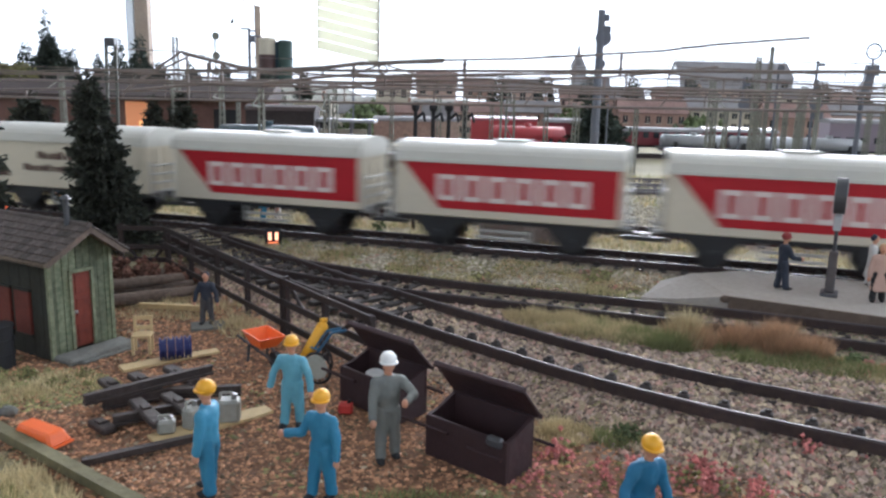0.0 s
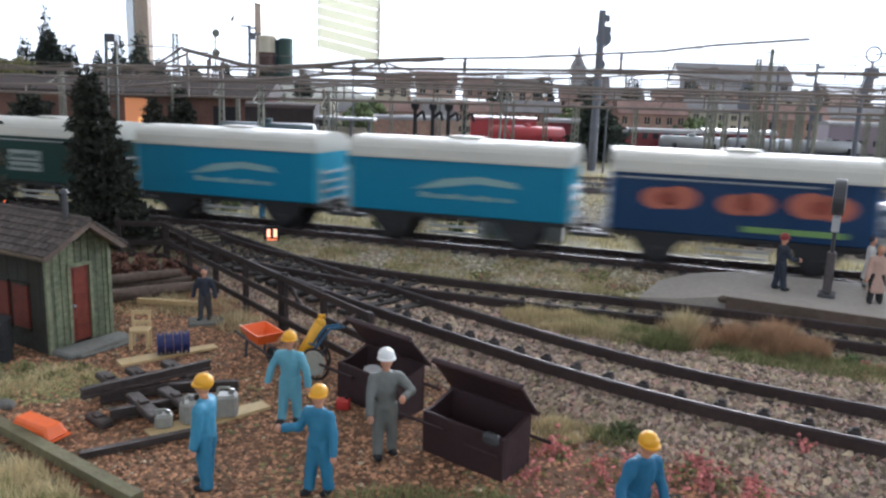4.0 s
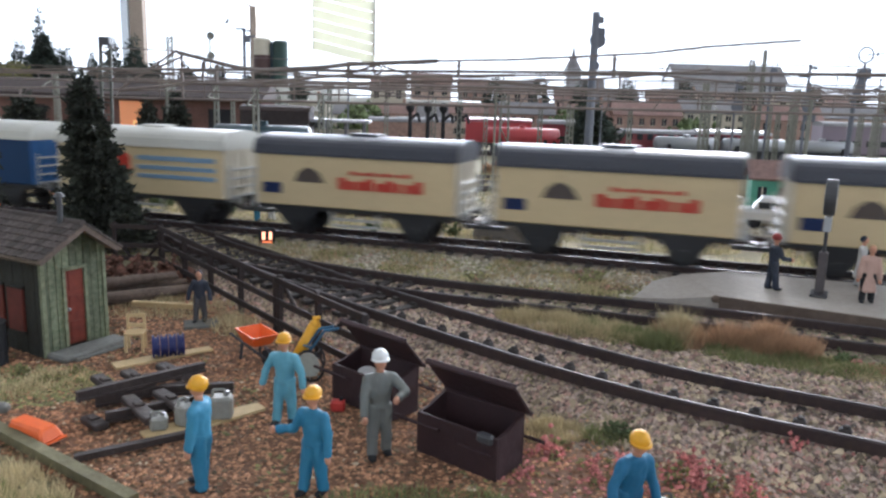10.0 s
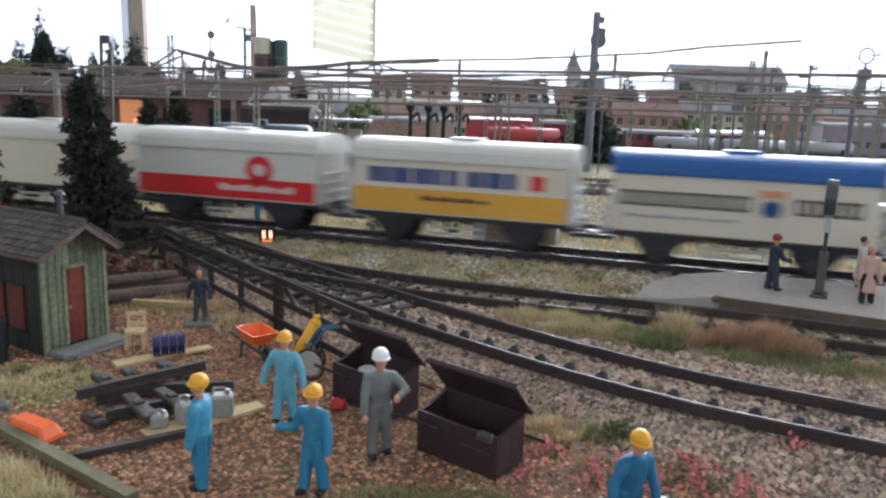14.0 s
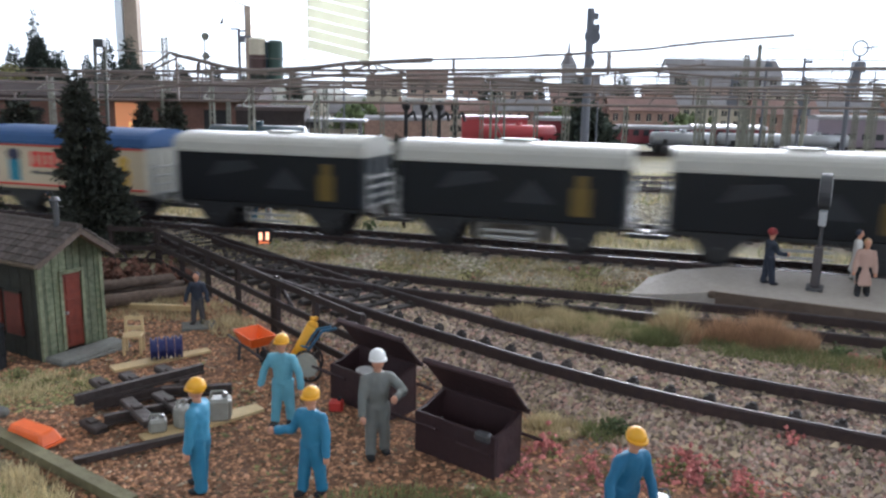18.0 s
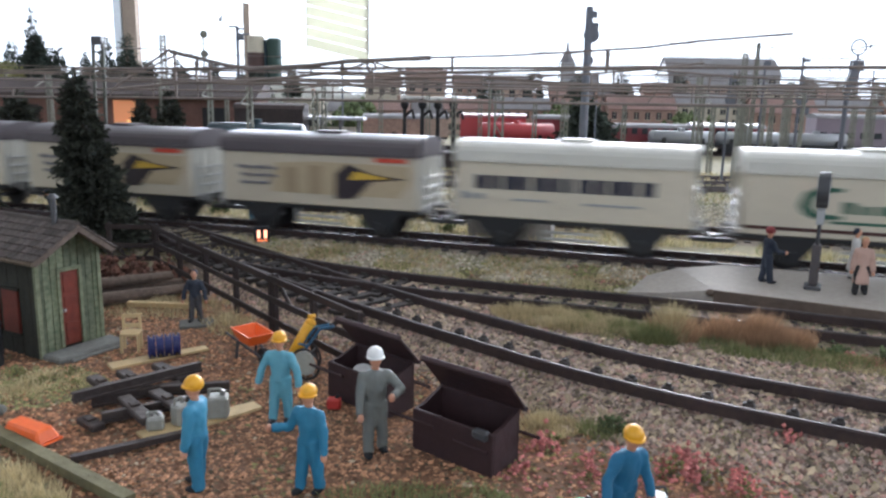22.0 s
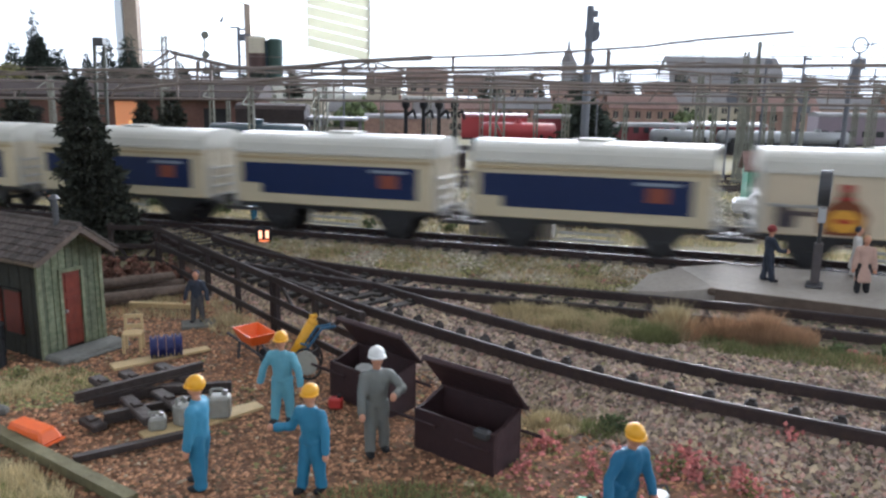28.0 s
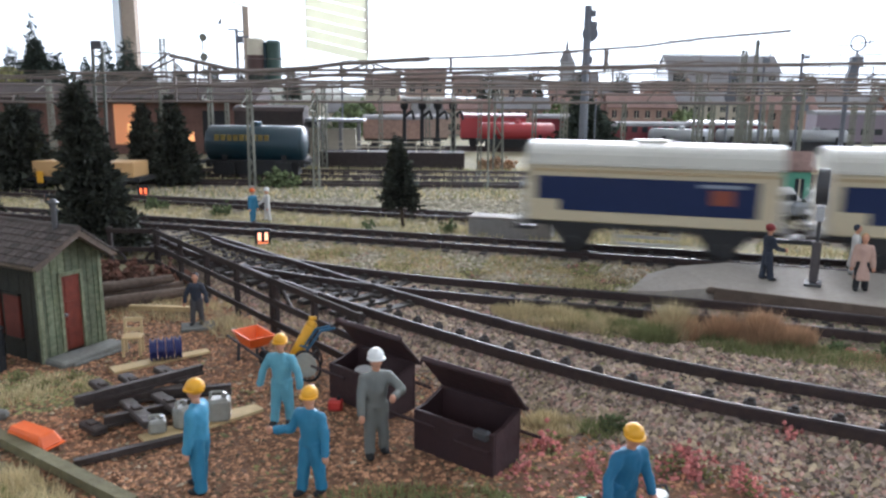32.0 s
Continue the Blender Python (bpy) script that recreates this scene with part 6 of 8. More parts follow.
container(-5.2, 132.0, -38.5, "dark brown open metal container with raised lid", False)
container(-24.8, 156.5, -42.0, "dark brown open container holding a white pail", True)
bm = bm_new()
rod(bm, (0, 0, 0), (0, 0, 0.9), 1.3, 1.9, n=16)
rod(bm, (0, 0, 0.9), (0, 0, 1.05), 2.0, n=16)
single("white_pail", bm, M_whitepaint, at(-17.0, 155.5, 5.9, 14), "white round pail standing in a container", "pail", smooth=False)
bm = bm_new()
for i in range(60):
    a = rs.rand(3)
    ball(bm, (2 + 13 * a[0], 1.6 + 5 * a[1], 1.0 + 4.0 * a[2]), 0.9 + 0.6 * rs.rand(), n=5)
single("container_rubble", bm, M_log, at(-24.8, 156.5, 0.1, 0, 0, -42), "dark brown rubble filling a container", "rubble", kind="stuff")

# ---------------------------------------------------------------- wheelbarrow, gas bottle cart
wb = thing("wheelbarrow", at(-46.8, 178.5, 0.1, 0, 0, -48), "orange wheelbarrow on dark legs beside the fence", "wheelbarrow")
bm = bm_new()
lo = [(-3.2, -2.6, 5.4), (3.2, -2.6, 5.4), (3.2, 2.6, 5.4), (-3.2, 2.6, 5.4)]
hi = [(-5.4, -4.2, 9.4), (5.6, -4.2, 8.8), (5.6, 4.2, 8.8), (-5.4, 4.2, 9.4)]
inn = [(p[0] * 0.92, p[1] * 0.9, p[2]) for p in hi]
inl = [(p[0] * 0.9, p[1] * 0.88, p[2] + 0.5) for p in lo]
vv = [bm.verts.new(p) for p in lo + hi + inn + inl]
bm.faces.new(vv[3::-1])
for i in range(4):
    j = (i + 1) % 4
    bm.faces.new((vv[i], vv[j], vv[4 + j], vv[4 + i]))
    bm.faces.new((vv[4 + i], vv[4 + j], vv[8 + j], vv[8 + i]))
    bm.faces.new((vv[8 + i], vv[8 + j], vv[12 + j], vv[12 + i]))
bm.faces.new(vv[12:16])
part("tray", bm, M_orange, wb)
for sy in (-1, 1):
    bm = bm_new()
    rod(bm, (7, sy * 1.2, 2.8), (-9.5, sy * 3.6, 6.6), 0.4, n=6)
    part("handle", bm, M_darkgrey, wb)
    bm = bm_new()
    rod(bm, (-3.4, sy * 2.9, 5.6), (-4.2, sy * 3.1, 0), 0.45, n=6)
    part("leg", bm, M_darkgrey, wb)
bm = bm_new()
rod(bm, (6.6, -0.7, 2.6), (6.6, 0.7, 2.6), 2.6, n=16)
part("wheel", bm, M_black, wb)

gc = thing("gas_bottle_cart", at(-33.6, 168.5, 0.1, 0, 0, -22), "blue two-wheeled cart with an orange-yellow gas bottle", "cart")
bm = bm_new()
rod(bm, (-2.6, 0.8, 5), (2.2, 3.4, 15.2), 1.75, n=14)
ball(bm, (2.2, 3.4, 15.2), 1.75, n=12)
rod(bm, (2.3, 3.5, 16.2), (2.6, 3.8, 17.6), 0.8, n=8)
rod(bm, (1.6, 3.4, 17.2), (3.6, 4.0, 17.4), 0.7, n=8)
part("gas_bottle", bm, M_yellow, gc, "orange-yellow gas bottle", smooth=True)
for d in (0, 2.2):
    bm = bm_new()
    rod(bm, (-3.2 + d, 0 - d * 0.6, 3.0), (4.4 + d, 2.6 - d * .4, 14.6), 0.4, n=6)
    rod(bm, (4.4 + d, 2.6 - d * .4, 14.6), (8.4 + d, 3.6 - d * .4, 15.6), 0.45, n=6)
    part("cart_bar", bm, M_bikeblue, gc)
for zz in (5.5, 9.5):
    bm = bm_new()
    rod(bm, (-1.0 + zz * 0.1, 0.6, zz), (2.4 + zz * 0.1, -0.8, zz + 0.3), 0.35, n=6)
    part("cross_bar", bm, M_bikeblue, gc)
for sy in (-3.0, 3.4):
    bm = bm_new()
    hoop(bm, (1 + (3.4 if sy < 0 else 0), sy, 5.0), 4.5, 0.38)
    wh = part("wheel", bm, M_black, gc)
    for i in range(8):
        a0 = 6.2832 * i / 8
        bm = bm_new()
        cx = 1 + (3.4 if sy < 0 else 0)
        rod(bm, (cx, sy, 5.0), (cx + 4.4 * math.cos(a0), sy, 5.0 + 4.4 * math.sin(a0)), 0.12, n=4)
        part("spoke", bm, M_steel, wh)
bm = bm_new()
rod(bm, (4.6, -3.9, 5.6), (4.6, -3.5, 5.6), 3.6, n=20)
part("wheel_disc", bm, plastic("pale_grey_disc", (0.42, 0.43, 0.37), 0.5, 0.25), gc)
bm = bm_new()
rod(bm, (4.4, -3.2, 5.0), (1, 3.6, 5.0), 0.5, n=8)
part("axle", bm, M_darkgrey, gc)
gc.scale = (0.8, 0.8, 0.8)
wb.scale = (0.85, 0.85, 0.85)

# ---------------------------------------------------------------- chair, drums, planks, track panel, cans
ch = thing("wooden_chair", at(-79.0, 183.5, 0.1, 0, 0, 12), "small pale yellow wooden chair standing in the yard", "chair")
bm = bm_new()
box(bm, 0, 0, 4.4, 4.6, 4.4, 0.7, bevel=0.15)
part("seat", bm, M_wood_light, ch)
for sx in (-2, 2):
    for sy in (-1.9, 1.9):
        bm = bm_new()
        box(bm, sx, sy, 0, 0.6, 0.6, 9.2 if sy > 0 else 4.5)
        part("leg", bm, M_wood_light, ch)
for z in (5.6, 8.2):
    bm = bm_new()
    box(bm, 0, 1.9, z, 3.4, 0.45, 1.0)
    part("back_slat", bm, M_wood_light, ch)

for i in range(4):
    dm = thing("blue_drum", at(-71.4 + i * 1.78, 177.2 + i * 0.75, 3.45, 0, 90, 22), "navy blue cable drum lying on a plank", "drum", "row of blue drums")
    bm = bm_new()
    rod(bm, (0, 0, -0.85), (0, 0, 0.85), 2.2, n=16)
    part("core", bm, M_bluedrum, dm)
    for s in (-1, 1):
        bm = bm_new()
        rod(bm, (0, 0, s * 0.34), (0, 0, s * 0.80), 2.75, n=20)
        part("flange", bm, M_bluedrum, dm)


def board(name, x0, y0, x1, y1, z, w, t, material, label, taper=0.0):
    bm = bm_new()
    L = math.hypot(x1 - x0, y1 - y0)
    prism(bm, [(0, -w / 2), (L, -w / 2 + taper), (L, w / 2 - taper), (L * 0.5, w / 2), (0, w / 2)], t, Matrix.Rotation(radians(-90), 4, "X"))
    return single(name, bm, material, at(x0, y0, z + t / 2, 0, 0, math.degrees(math.atan2(y1 - y0, x1 - x0))), label, name.split("_")[-1])


board("loose_plank", -79, 170.5, -60.5, 185.5, 0.15, 4.4, 0.6, M_wood_light, "pale wooden plank lying under blue drums", 0.8)
board("loose_plank", -56.5, 133.0, -38.6, 149.6, 0.15, 6.0, 0.6, M_wood_light, "pale wooden plank lying under grey cans", 1.2)
board("iron_bar", -65.4, 123.6, -47.0, 136.0, 0.2, 1.5, 1.2, M_panelwood, "dark brown iron bar lying on chips")
board("edging_beam", -92, 138, -49, 109, 0.5, 2.3, 1.8, M_wood_olive, "olive weathered wooden edging beam")
board("long_pole", -96, 222.5, -75, 221.0, 0.6, 1.7, 1.5, M_wood_light, "pale wooden pole lying by the logs")

tp = thing("old_track_panel", Matrix(), "dismantled dark track panel with sleepers and rails", "track panel")
for x0, y0, x1, y1, z in ((-74, 142.5, -54.5, 162, 3.3), (-72, 146, -57, 156, 0.9), (-66.5, 138.5, -51, 149, 0.9), (-60, 152, -46, 155, 1.4)):
    bm = bm_new()
    L = math.hypot(x1 - x0, y1 - y0)
    box(bm, L / 2, 0, 0, L, 1.9, 0.5)
    box(bm, L / 2, 0, 0.4, L, 0.8, 1.3)
    box(bm, L / 2, 0, 1.6, L, 1.3, 0.5)
    part("rail", bm, M_panelwood, tp, m=at(x0, y0, z, 0, 0, math.degrees(math.atan2(y1 - y0, x1 - x0))))
for x0, y0, x1, y1, z in ((-77, 157.5, -69, 149.5, 2.0), (-72, 161, -63.5, 152.5, 2.0), (-66, 166, -57, 157.5, 2.0), (-65.5, 146.5, -56, 135.5, 2.0), (-60.5, 150, -50.5, 140, 2.0), (-71, 140, -66, 136, 0.2)):
    bm = bm_new()
    L = math.hypot(x1 - x0, y1 - y0)
    box(bm, L / 2, 0, 0, L, 2.9, 1.5, bevel=0.3)
    box(bm, L * 0.45, 0, 1.4, 2.2, 1.8, 0.6, bevel=0.15)
    part("sleeper", bm, M_panelwood, tp, m=at(x0, y0, z, 0, 0, math.degrees(math.atan2(y1 - y0, x1 - x0))))

for x, y, r, h, rz in ((-55.3, 136.6, 1.7, 3.5, 20), (-51.2, 139.0, 1.6, 5.6, 60), (-45.0, 143.0, 2.2, 5.9, 10)):
    cn = thing("metal_can", at(x, y, 0.75, 0, 0, rz), "grey metal can with handle standing on a plank", "can", "grey cans on the plank")
    bm = bm_new()
    box(bm, 0, 0, 0, r * 2, r * 1.7, h * 0.78, bevel=0.5)
    part("body", bm, M_can, cn)
    bm = bm_new()
    rod(bm, (r * 0.4, 0, h * 0.74), (r * 0.55, 0, h * 0.95), 0.5, n=10)
    part("cap", bm, M_steel, cn)
    bm = bm_new()
    rod(bm, (-r * 0.8, 0, h * 0.75), (-r * 0.7, 0, h), 0.28, n=6)
    rod(bm, (-r * 0.7, 0, h), (r * 0.3, 0, h), 0.28, n=6)
    rod(bm, (r * 0.3, 0, h), (r * 0.3, 0, h * 0.75), 0.28, n=6)
    part("handle", bm, M_can, cn)

tr_ = thing("orange_trough", at(-77.0, 132.0, 1.2, 4, 0, -28), "bright orange plastic trough lying upside down", "trough")
bm = bm_new()
for vv in box(bm, 0, 0, -0.4, 13.0, 5.6, 3.4, bevel=0.6):
    if vv.co.z > 1.5:
        vv.co.x *= 0.86
        vv.co.y *= 0.72
part("shell", bm, M_orange, tr_)
bm = bm_new()
box(bm, 0, 0, -0.6, 13.8, 6.3, 0.5, bevel=0.2)
part("rim", bm, M_orange, tr_)
tr_.scale = (0.85, 0.85, 0.8)

for x0, y0, x1, y1, r, z in ((-106, 221, -84, 238, 2.1, 2.0), (-112, 240, -93, 253, 1.8, 1.8), (-110, 231, -88, 247, 1.9, 1.9), (-109, 228, -90, 243, 1.8, 5.2)):
    lg = thing("felled_log", at(x0, y0, z + 0.4, 0, 0, math.degrees(math.atan2(y1 - y0, x1 - x0))), "brown felled log in a pile beside the shed", "log", "log pile")
    L = math.hypot(x1 - x0, y1 - y0)
    bm = bm_new()
    rod(bm, (0, 0, 0), (L, 0, 0), r, r * 0.8, 12)
    bmesh.ops.subdivide_edges(bm, edges=[e for e in bm.edges if abs(e.verts[0].co.x - e.verts[1].co.x) > 1], cuts=6)
    for vv in bm.verts:
        vv.co.y += 0.35 * noise.noise(vv.co * 0.25)
        vv.co.z += 0.35 * noise.noise(vv.co * 0.25 + Vector((9, 0, 0)))
    part("trunk", bm, M_log, lg)
    bm = bm_new()
    rod(bm, (L - 0.1, 0, 0), (L + 0.06, 0, 0), r * 0.72, n=12)
    part("cut_face", bm, M_wood_light, lg, "pale sawn face")

bk = thing("small_bucket", at(35.4, 111.5, g(35, 111), 0, 0, 0), "white bucket beside a workman figure", "bucket")
bm = bm_new()
rod(bm, (0, 0, 0), (0, 0, 3.0), 1.1, 1.5, n=16)
part("body", bm, M_whitepaint, bk)
bm = bm_new()
rod(bm, (-1.5, 0, 2.9), (-0.9, 0, 4.4), 0.2, n=5)
rod(bm, (-0.9, 0, 4.4), (0.9, 0, 4.4), 0.2, n=5)
rod(bm, (0.9, 0, 4.4), (1.5, 0, 2.9), 0.2, n=5)
part("handle", bm, M_darkgrey, bk)


# ---------------------------------------------------------------- lit ground signals
def ground_signal(x, y, z, yaw, red):
    gs = thing("ground_signal", at(x, y, z, 0, 0, yaw) @ Matrix.Diagonal((0.95, 0.9, 0.9, 1)), "small black ground signal with two lit windows", "signal", "lit ground signals")
    bm = bm_new()
    box(bm, 0, 0, 0, 7.0, 4.4, 7.4, bevel=0.4)
    part("housing", bm, M_black, gs)
    for sx in (-1.45, 1.45):
        bm = bm_new()
        box(bm, sx, -2.25, 2.2, 1.4, 0.3, 3.7, bevel=0.1)
        part("lit_window", bm, M_glow_red if red else M_glow_lamp, gs)
    bm = bm_new()
    box(bm, 0, -2.25, 0.7, 4.4, 0.3, 0.7)
    part("lower_window", bm, M_glow_red if red else M_glow_amber, gs)


ground_signal(-76.2, 312.5, BED - 0.5, 13, False)
ground_signal(-185.5, 462, BED - 0.3, 20, True)
ground_signal(-226, 372, BED - 0.3, 20, True)


# ---------------------------------------------------------------- conifers
def conifer(x, y, h, r, n, label, lean=(0, 0), seed=1, material=None, group="", low=0.08, z=None, trunk=True):
    rr = np.random.RandomState(seed)
    tr = thing("conifer", at(x, y, ground_z(x, y) if z is None else z), label, "tree", group)
    bm = bm_new()
    rod(bm, (0, 0, -1), (lean[0], lean[1], h * 0.95), r * 0.11, r * 0.02, 8)
    part("trunk", bm, M_trunk, tr)
    V, F_ = [], []
    for i in range(n):
        f_ = low + (1 - low) * (1 - (1 - rr.rand()) ** 0.55)
        shell = (0.45 + 0.62 * rr.rand() ** 0.5)
        tier = 0.82 + 0.28 * math.sin(f_ * h / (h / 9.0) * 6.2832)
        ang = rr.rand() * 6.2832
        lump = 1 + 0.22 * math.sin(3 * ang + seed) + 0.12 * math.sin(5 * ang + f_ * 20)
        rad = r * (1 - f_) ** 0.8 * shell * tier * lump + 0.02 * r
        c = np.array([rad * math.cos(ang) + lean[0] * f_, rad * math.sin(ang) + lean[1] * f_, f_ * h - 0.10 * rad])
        s_ = r * (0.06 + 0.085 * rr.rand()) * (1.15 - 0.5 * f_) * min(2.3, math.sqrt(5000 / n))
        out = np.array([math.cos(ang), math.sin(ang), -0.25 + 0.4 * rr.rand()])
        side = np.array([-math.sin(ang), math.cos(ang), 0.0])
        up = np.array([0, 0, 1.0])
        for k in range(5):
            a = rr.normal(0, 1, 3)
            d = out * (1.1 + 0.7 * rr.rand()) + a * 0.75
            e = side * rr.uniform(-1, 1) + up * rr.uniform(-1, 1) + a * 0.2
            p0 = c + rr.normal(0, 0.5, 3) * s_
            q = len(V)
            V += [p0.tolist(), (p0 + (d + e * 0.55) * s_).tolist(), (p0 + (d * 0.9 - e * 0.55) * s_).tolist()]
            F_.append((q, q + 1, q + 2))
    o = raw("crown", V, F_, material or M_needle)
    o.parent = tr
    return tr


conifer(-136.5, 300, 73.5, 13.8, 5200, "tall dark green model fir behind the shed", (-9, 0), 3)
conifer(-19.4, 359, 44, 8.6, 2600, "small dark green model fir beyond the main line", (-3, 0), 4, low=0.26)
conifer(-174, 262, 112, 13, 3600, "tall dark green model fir at the layout edge", (0, 0), 5)
conifer(-279, 493, 60, 18, 2600, "dark fir beside the tan flat wagon", (3, 0), 6)
conifer(-210, 532, 60, 9.5, 1500, "dark fir among the station tracks", (-2, 0), 7)
conifer(-184, 517, 64, 12.5, 1900, "dark fir among the station tracks", (-3, 0), 8)
conifer(158, 850, 62, 26, 1500, "dark fir behind the station tracks", (0, 0), 9, M_needle_far)


for x, y, col, nm in ((23.2, 110.8, (0.03, 0.36, 0.16), "green"), (-22.5, 150.0, (0.55, 0.05, 0.04), "red")):
    sc = thing("small_can", at(x, y, g(x, y)), "small %s plastic can lying in the yard" % nm, "can")
    bm = bm_new()
    box(bm, 0, 0, 0, 3.0, 2.2, 2.4, bevel=0.4)
    part("body", bm, plastic(nm + "_can", col), sc)
    bm = bm_new()
    rod(bm, (0.6, 0, 2.2), (0.8, 0, 3.0), 0.45, n=8)
    part("cap", bm, M_black, sc)

# ---------------------------------------------------------------- masts, catenary
def lattice_mast(x, y, h, w, label, name="lattice_mast", cap=False, z=BED - 0.3, yaw=0, leg=0.55, paintwork=None):
    paintwork = paintwork or M_mast
    ms = thing(name, at(x, y, z, 0, 0, yaw), label, "mast", "lattice masts of the yard")
    bm = bm_new()
    box(bm, 0, 0, -0.5, w * 2.2, w * 2.2, 1.6, bevel=0.3)
    part("foot", bm, M_concrete, ms)
    t = w * 0.62
    for sx in (-1, 1):
        for sy in (-1, 1):
            bm = bm_new()
            rod(bm, (sx * w * 0.7, sy * w * 0.7, 0.5), (sx * t * 0.8, sy * t * 0.8, h), leg, n=5)
            part("corner_angle", bm, paintwork, ms)
    nz = max(3, int(h / (w * 2.1)))
    for k in range(nz):
        z0, z1 = 1 + (h - 1) * k / nz, 1 + (h - 1) * (k + 1) / nz
        for sy in (-1, 1):
            bm = bm_new()
            s_ = 1 if k % 2 else -1
            rod(bm, (-s_ * w * 0.62, sy * w * 0.62, z0), (s_ * w * 0.58, sy * w * 0.58, z1), min(0.34, leg * 0.58), n=4)
            part("lattice_bar", bm, paintwork, ms)
    if cap:
        bm = bm_new()
        box(bm, 0, 0, h, w * 1.5, w * 1.5, 3.4, bevel=0.3)
        part("cap", bm, M_darkgrey, ms)
    return ms


def bracket(ms, z, reach):
    bm = bm_new()
    rod(bm, (0, 0, z), (0, reach, z + 1), 0.5, n=6)
    rod(bm, (0, 0, z + 9), (0, reach, z + 1.5), 0.4, n=6)
    part("bracket", bm, M_mast, ms)


tw_ = thing("tower_mast", at(-232.4, 513, BED - 0.3), "tall dark ladder mast with a box cap", "mast")
bm = bm_new()
box(bm, 0, 0, -0.5, 12, 8, 1.8, bevel=0.4)
part("foot", bm, M_concrete, tw_)
for sx, thick, low in ((-3.4, 1.9, 0.5), (3.4, 1.7, 0.5)):
    bm = bm_new()
    box(bm, sx, 0, low, thick, 2.4, 92.5 - low, bevel=0.25)
    part("upright", bm, M_tower, tw_, m=at(0, 0, 0, 0, 1.7 if sx < 0 else 1.5))
for k in range(11):
    bm = bm_new()
    box(bm, 0, 0, 4 + k * 8.2, 7.2, 1.2, 1.1, bevel=0.2)
    part("rung", bm, M_tower, tw_, m=at(0, 0, 0, 0, 1.6))
bm = bm_new()
box(bm, 2.6, 0, 91, 7.0, 6.0, 5.4, bevel=0.5)
part("cap", bm, M_darkgrey, tw_)
for x, y, h in ((-131, 514, 66), (-86, 508, 64), (-103, 652, 70), (185, 560, 80), (258, 575, 78), (330, 590, 80), (-330, 640, 74), (-255, 700, 112), (420, 640, 84), (-196, 640, 70), (8, 660, 70), (-15, 700, 66), (215, 640, 72), (285, 640, 74)):
    m_ = lattice_mast(x, y, h, 2.9 if h < 100 else 3.8, "green-grey lattice catenary mast in the station yard")
    bracket(m_, min(h - 12, 66), -22)
bracket(lattice_mast(46.5, 652, 68, 6.0, "broad grey lattice mast standing among rust-coloured bushes", leg=0.8), 60, -22)
for x, y, h, w in ((216, 560, 60, 2.6), (222.5, 564, 60, 2.0), (246, 575, 60, 2.2), (232, 600, 100, 2.8), (243, 604, 108, 1.6), (99, 640, 62, 2.2), (28, 600, 60, 2.2), (300, 560, 62, 2.4)):
    lattice_mast(x, y, h, w, "dark slender lattice post in the station yard", leg=0.45, paintwork=M_mast)


def hung(u):
    return 4 * u * (1 - u)


def overhead(name, p, q, contact, carrier, sag, drops, label, r=0.55):
    """A contact wire and its carrier wire from p to q, with droppers."""
    oh = thing(name, Matrix(), label, "overhead wire")
    p, q = Vector(p), Vector(q)
    bm = bm_new()
    rod(bm, (p.x, p.y, contact), (q.x, q.y, contact), r, n=6)
    part("contact_wire", bm, M_wire, oh)
    a_ = math.atan2(q.y - p.y, q.x - p.x)
    v, f = [], []
    for i in range(13):
        u = i / 12
        c = p.lerp(q, u)
        for k in range(6):
            th = 6.2832 * k / 6
            v.append((c.x - math.sin(a_) * r * math.cos(th), c.y + math.cos(a_) * r * math.cos(th), carrier - sag * hung(u) + r * math.sin(th)))
    f = [(i * 6 + k, i * 6 + (k + 1) % 6, i * 6 + 6 + (k + 1) % 6, i * 6 + 6 + k) for i in range(12) for k in range(6)]
    o = raw("carrier_wire", v, f, M_wire)
    o.parent = oh
    for i in range(drops):
        u = (i + 0.5) / drops
        c = p.lerp(q, u)
        bm = bm_new()
        rod(bm, (c.x, c.y, contact), (c.x, c.y, carrier - sag * hung(u)), r * 0.9, n=5)
        part("dropper", bm, M_wire, oh)
    return oh


def mainpt(s, o=0.0):
    p = ORIGIN + ALONG * s + ACROSS * o
    return p.x, p.y


# over the main line: fields between supports
overhead("overhead_wire", mainpt(-560, 4), mainpt(-190, 4), 61.5, 66.5, 3, 5, "brown overhead wire with droppers above the main line", 0.6)
oh = thing("overhead_wire", Matrix(), "brown overhead wire with droppers above the main line", "overhead wire")
carry = ((-133.5, 83.4), (-104.1, 77.5), (-92.6, 76.0), (-62, 77.7), (-47.2, 79.3), (-7.8, 81.2), (25.4, 82.1), (77.6, 85.2), (95.8, 87.5), (128.3, 90))
bm = bm_new()
rod(bm, (*mainpt(-190, 4), 75.3), (*mainpt(260, 4), 79.5), 0.6, n=6)
part("contact_wire", bm, M_wire, oh)
for (s0, z0), (s1, z1) in zip(carry, carry[1:]):
    bm = bm_new()
    rod(bm, (*mainpt(s0, 4), z0), (*mainpt(s1, 4), z1), 0.9 if s1 < 0 else 0.42, n=6)
    part("carrier_wire", bm, M_wire, oh)
for s0, z0 in ((-119.3, 79.8), (-112.2, 78.6), (-62, 77.7), (1.4, 81.3), (63.4, 84.1)):
    bm = bm_new()
    rod(bm, (*mainpt(s0, 4), 76), (*mainpt(s0, 4), z0), 0.6, n=5)
    part("dropper", bm, M_wire, oh)
